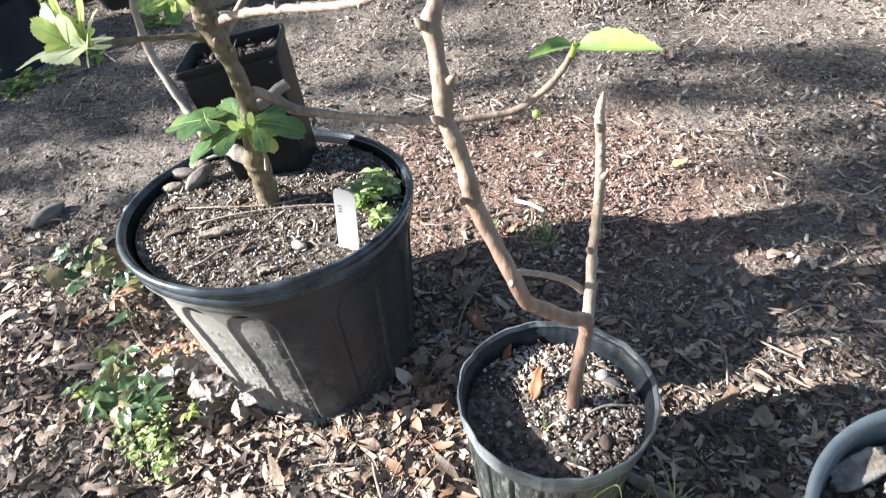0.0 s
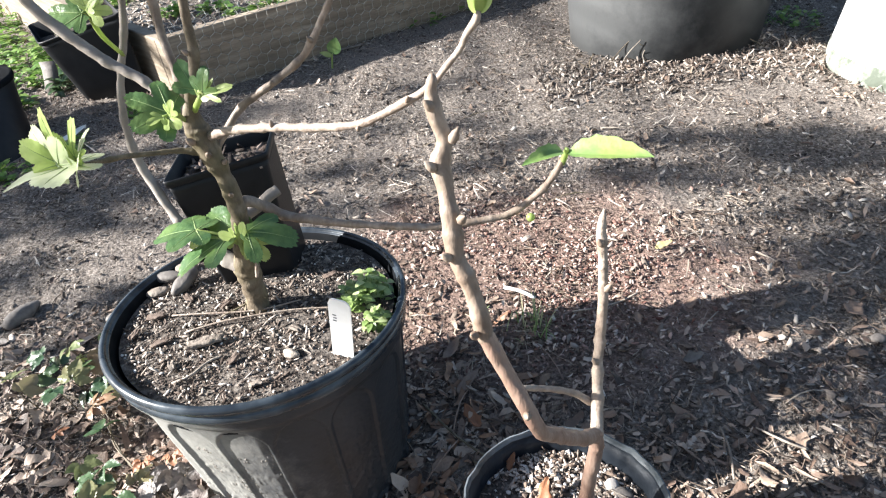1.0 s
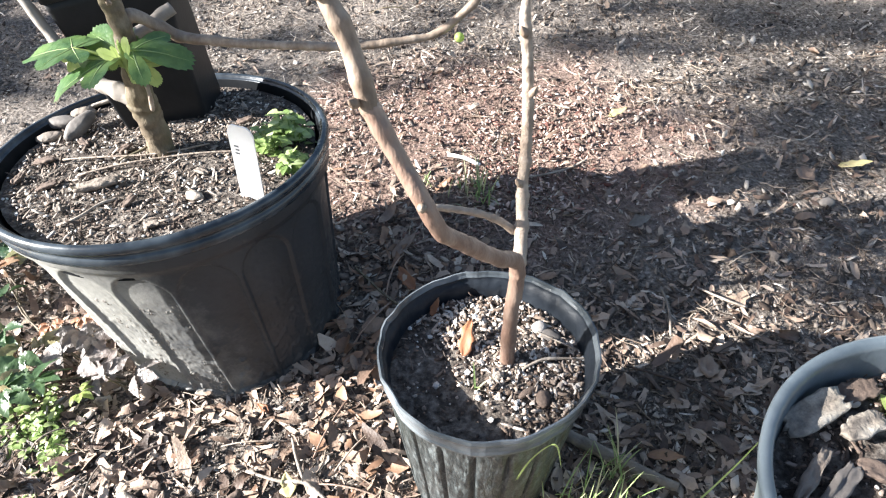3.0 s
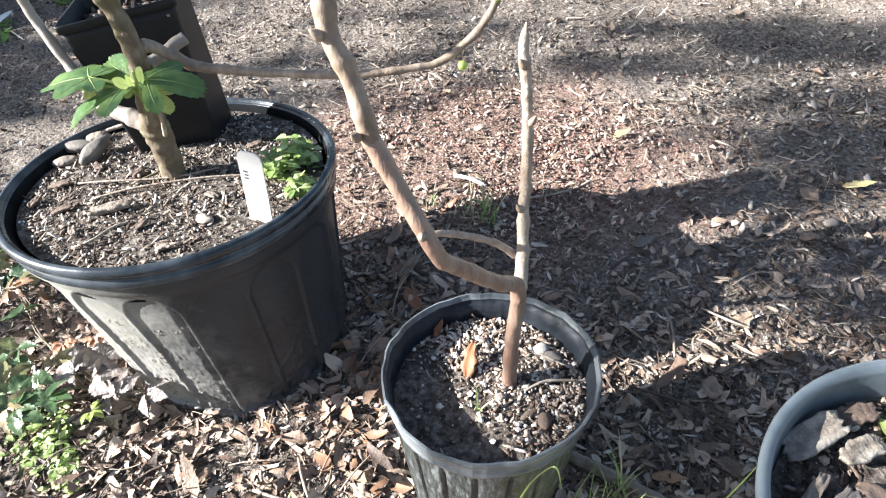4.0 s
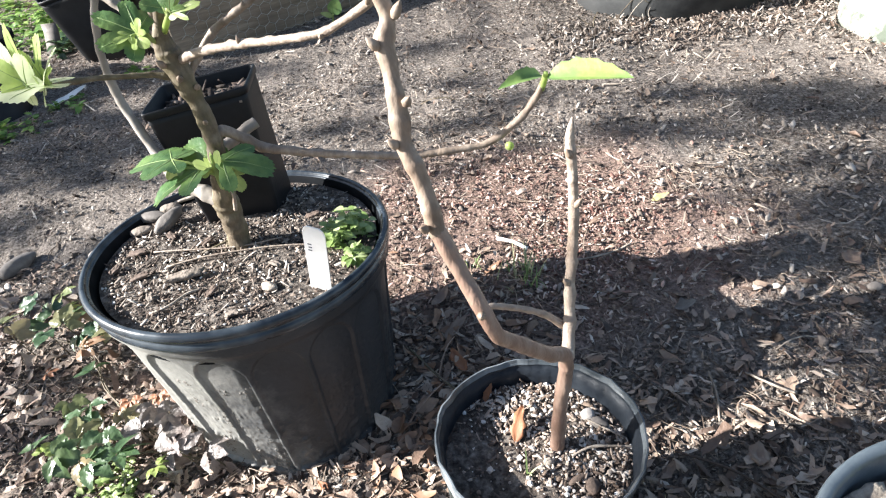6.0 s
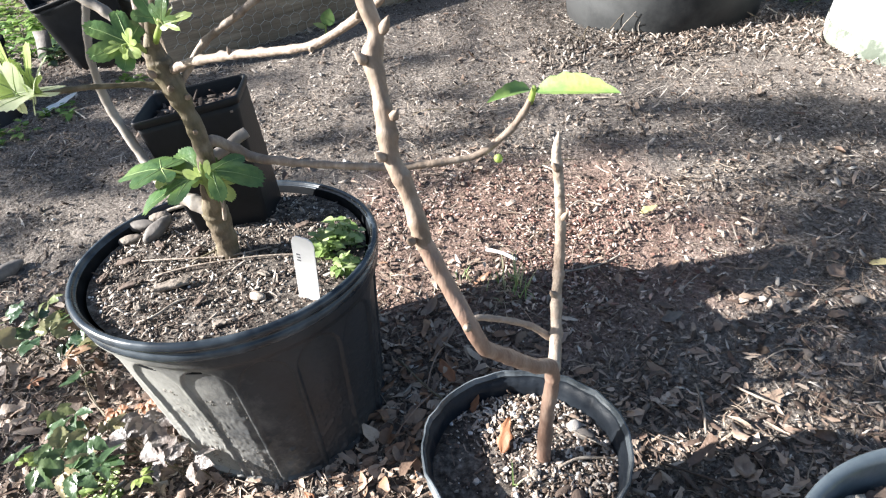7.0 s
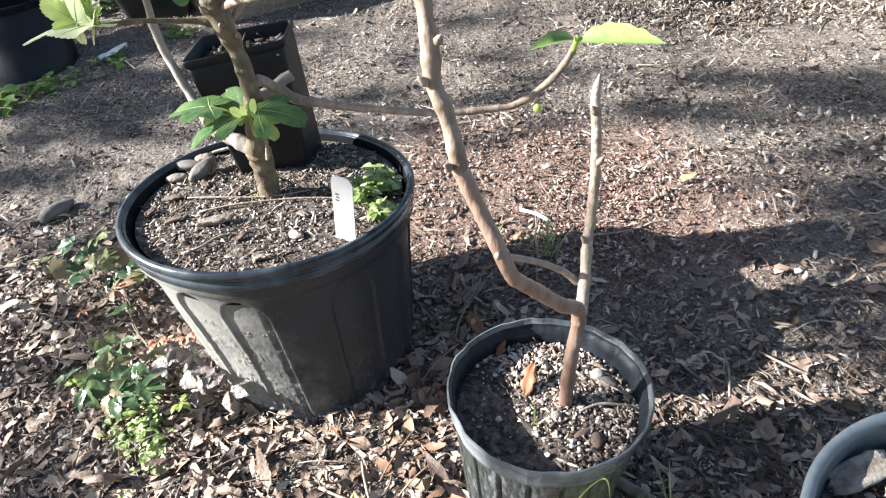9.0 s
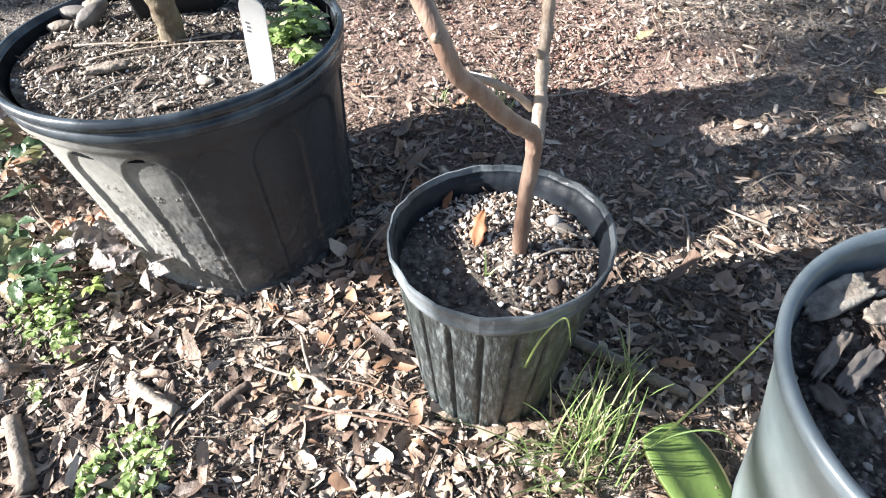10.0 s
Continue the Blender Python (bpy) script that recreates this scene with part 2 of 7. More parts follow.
M_SOIL = material("potting_soil", [(0.30, (0.020, 0.017, 0.015)), (0.46, (0.080, 0.066, 0.056)), (0.60, (0.19, 0.165, 0.142)), (0.75, (0.36, 0.325, 0.29))], 110, 0.95, 0.9, 220, detail=8, bump_dist=0.004, spec=0.15)
M_PERLITE = material("perlite", [(0.12, (0.15, 0.105, 0.08)), (0.35, (0.34, 0.275, 0.225)), (0.6, (0.50, 0.455, 0.41)), (0.9, (0.76, 0.74, 0.71))], 200, 0.9, 0.3, 500, island=0.85)
M_POTMIX = material("dry_potting_bark", [(0.10, (0.05, 0.036, 0.028)), (0.32, (0.19, 0.14, 0.108)), (0.58, (0.40, 0.325, 0.265)), (0.92, (0.70, 0.64, 0.57))], 120, 0.85, 0.6, 260, island=0.8, spec=0.2)
M_BARK = material("bark_pieces", [(0.15, (0.022, 0.016, 0.013)), (0.45, (0.08, 0.055, 0.043)), (0.7, (0.20, 0.145, 0.112)), (0.9, (0.42, 0.345, 0.29))], 70, 0.85, 0.6, 260, island=0.7)
M_MOULD = material("leaf_mould", [(0.15, (0.043, 0.031, 0.024)), (0.45, (0.155, 0.112, 0.086)), (0.7, (0.324, 0.243, 0.189)), (0.9, (0.594, 0.493, 0.405))], 70, 0.85, 0.6, 260, island=0.7)
M_STEM = material("fig_bark", [(0.28, (0.042, 0.032, 0.019)), (0.5, (0.115, 0.087, 0.057)), (0.75, (0.25, 0.20, 0.14))], 85, 0.65, 0.7, 140, stretch=(1, 1, 0.6), stain=(0.13, 0.115, 0.05), stain_scale=26, stain_amount=0.55, bump_dist=0.003)
M_STEMRED = material("young_fig_bark", [(0.28, (0.125, 0.066, 0.045)), (0.5, (0.205, 0.128, 0.095)), (0.75, (0.35, 0.255, 0.20))], 70, 0.42, 0.5, 190, stretch=(1, 1, 0.4), stain=(0.33, 0.25, 0.195), stain_scale=22, stain_amount=0.45, bump_dist=0.003)
M_TWIGPALE = material("pale_twig_bark", [(0.3, (0.20, 0.15, 0.115)), (0.5, (0.33, 0.265, 0.21)), (0.72, (0.47, 0.40, 0.325))], 90, 0.55, 0.5, 200, stain=(0.17, 0.115, 0.085), stain_scale=24, stain_amount=0.5, bump_dist=0.003)
M_STEMGREY = material("grey_fig_bark", [(0.25, (0.2, 0.175, 0.15)), (0.7, (0.34, 0.30, 0.265))], 50, 0.6, 0.3, 170, stain=(0.14, 0.11, 0.085), stain_scale=15, stain_amount=0.4)
M_FIGLEAF = material("fig_leaf", [(0.3, (0.055, 0.125, 0.042)), (0.7, (0.125, 0.225, 0.082))], 90, 0.34, 0.6, 170, translucent=0.34, stain=(0.24, 0.33, 0.09), stain_scale=34, stain_amount=0.45)
M_VEIN = material("leaf_vein", [(0.3, (0.20, 0.29, 0.10)), (0.7, (0.30, 0.38, 0.16))], 60, 0.5, 0.0)
M_YOUNGLEAF = material("young_fig_leaf", [(0.3, (0.33, 0.44, 0.12)), (0.7, (0.54, 0.62, 0.25))], 40, 0.4, 0.35, 130, translucent=0.5)
# near-white copy of the young leaf, strong sunlight put into its colour
M_SUNLITLEAF = material("sunlit_young_leaf", [(0.3, (0.56, 0.63, 0.36)), (0.7, (0.74, 0.77, 0.58))], 40, 0.35, 0.35, 130, translucent=0.5)
M_WEED = material("weed_leaf", [(0.1, (0.08, 0.17, 0.03)), (0.5, (0.17, 0.30, 0.06)), (0.9, (0.36, 0.47, 0.15))], 60, 0.45, 0.2, 200, translucent=0.35, island=0.7)
M_POTWEED = material("pale_weed_leaf", [(0.1, (0.15, 0.23, 0.065)), (0.5, (0.30, 0.40, 0.14)), (0.9, (0.54, 0.61, 0.32))], 60, 0.45, 0.2, 200, translucent=0.35, island=0.75)
M_VINEPALE = material("dusty_vine_leaf", [(0.1, (0.072, 0.063, 0.052)), (0.5, (0.137, 0.119, 0.108)), (0.9, (0.259, 0.234, 0.216))], 60, 0.45, 1.0, 80, bump_dist=0.006, translucent=0.15, random_value=0.6, stain=(0.16, 0.10, 0.085), stain_scale=30, stain_amount=0.4)
M_VINE = material("vine_leaf", [(0.1, (0.035, 0.075, 0.035)), (0.40, (0.07, 0.12, 0.05)), (0.60, (0.15, 0.17, 0.07)), (0.80, (0.28, 0.22, 0.13)), (0.95, (0.24, 0.10, 0.06))], 50, 0.33, 0.5, 170, translucent=0.2, random_value=0.75)
M_GRASS = material("grass_blade", [(0.1, (0.12, 0.20, 0.065)), (0.45, (0.26, 0.36, 0.14)), (0.7, (0.46, 0.46, 0.27)), (0.9, (0.62, 0.55, 0.38))], 30, 0.4, 0.1, 200, translucent=0.35, island=0.8)
M_WOOD = material("weathered_board", [(0.25, (0.14, 0.105, 0.07)), (0.5, (0.28, 0.22, 0.158)), (0.75, (0.46, 0.385, 0.295))], 12, 0.8, 0.7, 60, stretch=(0.5, 0.5, 5.0), stain=(0.13, 0.10, 0.075), stain_scale=4, stain_amount=0.5)
M_WIRE = material("galvanised_wire", [(0.3, (0.35, 0.34, 0.31)), (0.7, (0.55, 0.54, 0.5))], 80, 0.45, 0.1, 200, metallic=0.7)
M_WHITE = material("white_fabric", [(0.3, (0.60, 0.615, 0.61)), (0.7, (0.74, 0.755, 0.75))], 20, 0.8, 0.5, 40, stain=(0.5, 0.5, 0.46), stain_scale=4, stain_amount=0.3, bump_dist=0.006)
M_TAG = material("white_plastic_tag", [(0.3, (0.76, 0.75, 0.72)), (0.7, (0.86, 0.85, 0.83))], 60, 0.45, 0.1, 200)
M_INK = material("faded_ink", [(0.3, (0.05, 0.05, 0.06)), (0.7, (0.12, 0.12, 0.13))], 60, 0.6, 0.0)
M_ROCK = material("grey_stone", [(0.25, (0.085, 0.073, 0.064)), (0.5, (0.15, 0.132, 0.118)), (0.8, (0.25, 0.225, 0.20))], 60, 0.75, 0.5, 140)
M_ORANGELEAF = material("orange_dry_leaf", [(0.3, (0.19, 0.075, 0.032)), (0.7, (0.32, 0.14, 0.065))], 60, 0.6, 0.4, 130)
M_YELLOWBROWN = material("rusty_dry_leaf", [(0.3, (0.16, 0.085, 0.05)), (0.7, (0.28, 0.165, 0.10))], 60, 0.6, 0.4, 130)
M_PAIRLEAF = material("spring_fig_leaf", [(0.3, (0.12, 0.225, 0.065)), (0.7, (0.22, 0.33, 0.12))], 60, 0.4, 0.5, 130, translucent=0.22, stain=(0.40, 0.46, 0.10), stain_scale=22, stain_amount=0.35)
M_PAD = material("broad_green_leaf", [(0.3, (0.085, 0.14, 0.03)), (0.7, (0.125, 0.19, 0.045))], 25, 0.5, 0.3, 90, stain=(0.07, 0.09, 0.03), stain_scale=14, stain_amount=0.35)
M_PALEWOOD = material("bleached_twig", [(0.3, (0.27, 0.22, 0.175)), (0.7, (0.48, 0.42, 0.35))], 60, 0.75, 0.9, 130, stain=(0.10, 0.078, 0.06), stain_scale=45, stain_amount=0.6, bump_dist=0.003)
M_LOG = material("dead_stick", [(0.25, (0.13, 0.10, 0.08)), (0.5, (0.23, 0.19, 0.155)), (0.8, (0.37, 0.32, 0.27))], 50, 0.8, 0.9, 110, stain=(0.075, 0.06, 0.048), stain_scale=40, stain_amount=0.55, bump_dist=0.004)
M_YELLOWLEAF = material("yellow_dry_leaf", [(0.3, (0.42, 0.33, 0.14)), (0.7, (0.58, 0.50, 0.26))], 60, 0.6, 0.4, 130)
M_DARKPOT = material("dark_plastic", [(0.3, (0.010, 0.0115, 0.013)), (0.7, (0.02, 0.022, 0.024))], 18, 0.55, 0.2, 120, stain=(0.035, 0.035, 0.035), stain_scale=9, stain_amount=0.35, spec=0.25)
# grey painted over the sunward half stands for the sunlight there
dust_sunlight_film(M_DARKPOT, (-1.5, 0.1, -0.2), (0.085, 0.087, 0.087), 6.0)
M_STEMMID = material("tan_fig_bark", [(0.3, (0.12, 0.085, 0.06)), (0.5, (0.235, 0.18, 0.135)), (0.72, (0.40, 0.33, 0.265))], 85, 0.6, 0.5, 150, stretch=(1, 1, 0.5), stain=(0.2, 0.13, 0.09), stain_scale=18, stain_amount=0.4, bump_dist=0.003)
M_MUD = material("dried_mud", [(0.3, (0.13, 0.118, 0.10)), (0.7, (0.25, 0.23, 0.205))], 80, 0.95, 0.4, 200, island=0.4)
M_GRIME = material("grimy_fabric", [(0.38, (0.09, 0.105, 0.08)), (0.5, (0.22, 0.24, 0.20)), (0.64, (0.55, 0.57, 0.55))], 16, 0.85, 0.5, 60, bump_dist=0.005)

# ---- ground ----
def hill(x, y):
    """Height of the earth: nearly level, lumpy, a low bank of debris before the great pot."""
    h = 0.010 * noise.noise(Vector((x * 2.3, y * 2.3, 0.4))) + 0.006 * noise.noise(Vector((x * 7.1, y * 7.1, 2.4)))
    h += 0.022 * math.exp(-((y - 1.78) / 0.14) ** 2) * (0.5 + 0.5 * math.tanh((x - 0.45) * 6)) * (1 + 0.5 * noise.noise(Vector((x * 9, y * 9, 5))))
    near = math.exp(-((x / 3) ** 2 + ((y - 1) / 3) ** 2))
    return h * near


def axis(lo, hi, step, far):
    mid = np.arange(lo, hi + step / 2, step)
    out = [s * (1.35 ** k - 1) * step for k in range(1, 200) for s in (1,) if (1.35 ** k - 1) * step < far]
    return np.concatenate([lo - np.array(out[::-1]), mid, hi + np.array(out)])


gx, gy = axis(-1.6, 1.7, 0.011, 80.0), axis(0.10, 2.9, 0.011, 80.0)
gverts, gfaces = [], []
for yy in gy:
    for xx in gx:
        fine = 0.0045 * noise.noise(Vector((xx * 30, yy * 30, 7))) + 0.0025 * noise.noise(Vector((xx * 75, yy * 75, 3))) if -2 < xx < 2 and -0.3 < yy < 3.6 else 0
        gverts.append((xx, yy, hill(xx, yy) + fine))
w = len(gx)
for j in range(len(gy) - 1):
    for i in range(w - 1):
        a = j * w + i
        gfaces.append((a, a + 1, a + w + 1, a + w))
ground = part("ground", mesh_of("ground", gverts, gfaces), M_GROUND)
tagged(ground, "brown bare earth strewn with wood mulch", "ground", kind="structure")


# ---- nursery pots ----
class Shell:
    """The skewed shell of a round pot: base ring on the earth, rim ring with its own lean."""

    def __init__(self, base, r0, rim, r1, lean):
        self.base, self.r0, self.rim, self.r1, self.lean = Vector(base), r0, Vector(rim), r1, lean

    def at(self, angle, s, r):
        dx, dy = r * math.cos(angle), r * math.sin(angle)
        c = self.base.lerp(self.rim, s)
        return c + Vector((dx, dy, s * (self.lean[0] * dx + self.lean[1] * dy)))

    def wall(self, s):
        return self.r0 + (self.r1 - self.r0) * s


def lathe(shell, rows, count=72, shape=None):
    """rows: (s, radius); shape(angle, s, r) may bend the radius."""
    bm = bmesh.new()
    rings = []
    for s, r in rows:
        ring = []
        for k in range(count):
            a = 2 * math.pi * k / count
            rr = shape(a, s, r) if shape else r
            ring.append(bm.verts.new(shell.at(a, s, rr)))
        rings.append(ring)
    for a, b in zip(rings, rings[1:]):
        for k in range(count):
            bm.faces.new((a[k], a[(k + 1) % count], b[(k + 1) % count], b[k]))
    return bm


BIG = Shell((-0.180, 0.656, -0.004), 0.129, (-0.199, 0.692, 0.241), 0.166, (-0.028, -0.085))
SMALL = Shell((0.090, 0.411, -0.004), 0.066, (0.101, 0.419, 0.195), 0.0885, (-0.002, -0.10))
SIDE = Shell((0.372, 0.212, -0.004), 0.100, (0.372, 0.220, 0.243), 0.134, (0.025, -0.05))


def soil_in(shell, s, r, name, label, lumps=0.006, seed=0.0, heap=0.0):
    """Soil filling a pot up to the fraction s of its height."""
    bm = bmesh.new()
    rings, count = 26, 64
    mid = bm.verts.new(shell.at(0, s, 0) + Vector((0, 0, heap)))
    last = None
    for i in range(1, rings + 1):
        q = i / rings
        ring = []
        for k in range(count):
            a = 2 * math.pi * k / count
            p = shell.at(a, s, r * q)
            p.z += heap * (1 - q * q) + lumps * (noise.noise(p * 22 + Vector((seed, 0, 0))) + 0.6 * noise.noise(p * 70)) * (1 if q < 0.97 else 0.3)
            ring.append(bm.verts.new(p))
        if last is None:
            for k in range(count):
                bm.faces.new((mid, ring[k], ring[(k + 1) % count]))
        else:
            for k in range(count):
                bm.faces.new((last[k], ring[k], ring[(k + 1) % count], last[(k + 1) % count]))
        last = ring
    ob = thing(name, shell.at(0, s, 0), label, "soil")
    part("soil_surface", bm, M_SOIL, ob)
    return ob


def soil_height(shell, s, x, y, heap=0.0, r=1.0):
    c = shell.base.lerp(shell.rim, s)
    dx, dy = x - c.x, y - c.y
    q = min(1, math.hypot(dx, dy) / r)
    return c.z + s * (shell.lean[0] * dx + shell.lean[1] * dy) + heap * (1 - q * q)


def large_pot():
    pot = thing("nursery_pot", BIG.base, "large round black plastic nursery pot, arched panels, dusty and mud-splashed", "plant pot", "nursery pots")
    W = BIG.wall
    count = 16

    def wob(a, s, r):
        return r * (1 + 0.006 * math.sin(2 * a + 1) * s)

    def recess(a, s, r):
        """Arched panels, pressed a little into the wall."""
        u = (((a + math.radians(83.0)) / (2 * math.pi) * count) % 1 - 0.5) * 2 / 0.92
        top = 0.822 - 0.135 * (1 - math.sqrt(max(0, 1 - u * u)))
        d = min((1 - abs(u)) * 0.028, (top - s) * 0.24, (s - 0.06) * 0.24)
        k = min(1, max(0, d / 0.0010))
        mud = 0.0016 * max(0, noise.noise(Vector((math.cos(a) * 17, math.sin(a) * 17, s * 30))) - 0.12) * max(0, 1 - s / 0.75) + 0.0014 * max(0, noise.noise(Vector((math.cos(a) * 38, math.sin(a) * 38, s * 62))) - 0.2) * max(0, 1 - s / 0.8)
        # one side of the old pot is pressed flat
        face = (a - math.radians(-112) + math.pi) % (2 * math.pi) - math.pi
        flat = math.cos(radians(24)) / math.cos(face) if abs(face) < radians(24) else 1.0
        return wob(a, s, r) * (1 - (0.80 if s < 0.45 else 0.80 - 0.60 * min(1, (s - 0.45) / 0.45)) * (1 - flat)) - 0.0032 * k * k * (3 - 2 * k) + mud * 2.6
    rows = [(0.0, W(0)), (0.012, W(0) + 0.002)] + [(s, W(s)) for s in np.linspace(0.03, 0.825, 110)]
    rows += [(0.84, W(0.84) + 0.001), (0.855, W(0.85) + 0.004), (0.87, W(0.87) + 0.005), (0.92, W(0.92) + 0.004)]
    part("wall", lathe(BIG, rows, 660, recess), M_SUNDUSTPOT, pot, "dull dusty black wall with arched panels, painted paler sunward")
    r = random.Random(17)
    verts, faces = [], []
    for _ in range(9000):
        a, t = math.radians(r.uniform(-200, -84)), 0.03 + 0.62 * r.random() ** 1.5
        if noise.noise(Vector((math.cos(a) * 6, math.sin(a) * 6, t * 5))) + 0.6 * noise.noise(Vector((math.cos(a) * 17, math.sin(a) * 17, t * 14))) < 0.22:
            continue
        p = BIG.at(a, t, recess(a, t, W(t)))
        n = Vector((math.cos(a), math.sin(a), -0.17))
        u, v = Vector((-math.sin(a), math.cos(a), 0)), Vector((0, 0, 1))
        k = 0.0004 + 0.0019 * r.random() ** 3
        i0 = len(verts)
        for j in range(6):
            b = math.pi * j / 3
            q = k * r.uniform(0.6, 1.4)
            verts.append(p + u * q * math.cos(b) + v * q * 1.3 * math.sin(b) - n * 0.0003)
        verts.append(p + n * k * 0.55)
        faces += [(i0 + j, i0 + (j + 1) % 6, i0 + 6) for j in range(6)]
    part("mud_splash", mesh_of("mud_splash", verts, faces), M_MUD, pot, "dried tan mud spatter", kind="stuff")
    part("rim", lathe(BIG, [(0.905, W(0.905) + 0.002), (0.908, W(0.908) + 0.0050), (0.915, W(0.915) + 0.0062), (0.938, W(0.938) + 0.0060), (0.944, W(0.944) + 0.0046), (0.949, W(0.949) + 0.0036), (0.955, W(0.955) + 0.0036), (0.959, W(0.959) + 0.0050),
                            (0.966, W(0.966) + 0.0068), (0.978, W(0.978) + 0.0074), (0.990, W(0.99) + 0.0066), (0.998, W(1.0) + 0.0044), (1.001, W(1.0) + 0.0022), (0.999, W(1) + 0.0004), (0.992, W(1) - 0.0008), (0.984, W(1) - 0.0010), (0.983, W(1) - 0.0028), (0.978, W(1) - 0.0034)], 160, wob), M_RIM, pot, "rolled blue-black rim, scuffed pale")
    part("inner_wall", lathe(BIG, [(0.978, W(1) - 0.0034), (0.97, W(0.97) - 0.0036), (0.95, W(0.95) - 0.0038), (0.80, W(0.8) - 0.005)], 120, wob), M_INNER, pot, "black inner wall")
    return pot


def small_pot():
    pot = thing("nursery_pot", SMALL.base, "small round black plastic nursery pot with grooved scored sides", "plant pot", "nursery pots")
    W = SMALL.wall
    n = 20

    def groove(a, s, r):
        u = ((a / (2 * math.pi) * n) + 0.35) % 1
        dip = 0.0042 * math.exp(-((u - 0.5) / 0.07) ** 2) if 0.02 < s < 0.88 else 0
        return r * (1 + 0.008 * math.sin(3 * a + 0.7) * s) - dip

    def crinkle(a, s, r):
        return r * (1 + 0.008 * math.sin(3 * a + 0.7) * s) + 0.0026 * noise.noise(Vector((math.cos(a) * 6, math.sin(a) * 6, s * 6))) + 0.0009 * noise.noise(Vector((math.cos(a) * 15, math.sin(a) * 15, s * 9)))
    part("wall", lathe(SMALL, [(s, W(s) + (0.001 if s < 0.03 else 0)) for s in (0.0, 0.02, 0.06, 0.2, 0.35, 0.5, 0.65, 0.8, 0.885, 0.90)], 400, groove), M_OLDPOT, pot, "scored grey-black wall with upright grooves")
    part("rim", lathe(SMALL, [(0.895, W(0.9) - 0.001), (0.9, W(0.9) + 0.0026), (0.915, W(0.91) + 0.0030), (0.93, W(0.93) + 0.0020), (0.96, W(0.96) + 0.0018), (0.985, W(0.98) + 0.0028), (1.0, W(1) + 0.0018), (1.001, W(1) + 0.0004),
                              (0.985, W(1) - 0.0006), (0.975, W(0.97) - 0.0010)], 54, crinkle), M_SMALLRIM, pot, "thin crinkled plastic rim, worn pale", smooth=False)
    part("inner_wall", lathe(SMALL, [(0.975, W(0.97) - 0.0010), (0.955, W(0.95) - 0.0008), (0.95, W(0.95) - 0.0026), (0.90, W(0.9) - 0.0030), (0.6, W(0.6) - 0.004)], 200, crinkle), M_SMALLINNER, pot, "blue-black inner wall, its shade painted in")
    return pot


def side_pot():
    pot = thing("nursery_pot", SIDE.base, "round grey-black plastic nursery pot with a smooth pale-edged rim", "plant pot", "nursery pots")
    W = SIDE.wall
    wob = lambda a, s, r: r * (1 + 0.01 * math.sin(2 * a + 2.2) * s)
    part("wall", lathe(SIDE, [(0.0, W(0)), (0.03, W(0.03) + 0.002), (0.2, W(0.2)), (0.5, W(0.5) - 0.002), (0.8, W(0.8) - 0.001), (0.93, W(0.93))], 96, wob), M_SIDEPOT, pot, "smooth dusty grey plastic wall")
    part("rim", lathe(SIDE, [(0.935, W(0.93)), (0.94, W(0.93) + 0.002), (0.955, W(0.95) + 0.0035), (0.985, W(0.98) + 0.0035), (0.997, W(1) + 0.002), (1.0, W(1) - 0.001), (0.995, W(1) - 0.0045),
                             (0.97, W(0.97) - 0.0055), (0.72, W(0.72) - 0.005)], 96, wob), M_GREYRIM, pot, "rounded smooth blue-grey rim")
    return pot


def back_pot():
    at = Shell((0.80, 2.06, -0.01), 0.282, (0.80, 2.06, 0.46), 0.325, (0, 0))
    pot = thing("tree_pot", at.base, "very large round black plastic tree pot, sunward side painted grey", "plant pot")
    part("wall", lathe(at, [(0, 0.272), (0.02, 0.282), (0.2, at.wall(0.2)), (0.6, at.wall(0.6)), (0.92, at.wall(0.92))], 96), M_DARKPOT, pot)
    part("rim", lathe(at, [(0.915, at.wall(0.92)), (0.92, at.wall(0.92) + 0.012), (0.98, 0.332), (1.0, 0.326), (1.0, 0.312), (0.9, 0.305), (0.78, 0.30)], 96), M_RIM, pot)
    s = soil_in(at, 0.84, 0.30, "potting_soil", "dark soil filling the very large tree pot", 0.008, 4.0)
    return pot


large_pot()
small_pot()
side_pot()
back_pot()
BIG_S, SMALL_S, SIDE_S = 0.945, 0.855, 0.86
big_soil = soil_in(BIG, BIG_S, 0.157, "potting_soil", "brown potting soil with white perlite and bark in large pot", 0.003, 0.0, 0.003)
small_soil = soil_in(SMALL, SMALL_S, 0.083, "potting_soil", "dark bark potting mix with white perlite in the small pot", 0.0022, 9.0)
side_soil = soil_in(SIDE, SIDE_S, 0.124, "potting_soil", "dark soil strewn with bark and rotten wood in the grey pot", 0.006, 3.0)

# ---- white grow bag, raised bed and far pots ----
def grow_bag():
    at = Shell((1.305, 1.615, -0.01), 0.205, (1.325, 1.635, 0.36), 0.175, (0, 0))
    bag = thing("grow_bag", at.base, "white woven fabric grow bag, grimy round its foot", "grow bag")
    sag = lambda a, s, r: r * (1 + 0.03 * noise.noise(Vector((math.cos(a) * 2, math.sin(a) * 2, s * 3))))
    part("fabric", lathe(at, [(0, 0.196), (0.02, 0.203), (0.07, 0.208), (0.2, 0.205), (0.5, 0.19), (0.8, 0.18), (0.98, 0.176), (1.0, 0.172), (0.97, 0.168), (0.75, 0.17)], 72, sag), M_WHITE, bag)
    part("foot_band", lathe(at, [(0.0, 0.199), (0.02, 0.206), (0.07, 0.211), (0.12, 0.2105), (0.17, 0.2085)], 72, sag), M_GRIME, bag, "grey-green grime round the foot")
    soil_in(at, 0.84, 0.172, "potting_soil", "dark soil inside the white grow bag", 0.006, 2.0)


grow_bag()


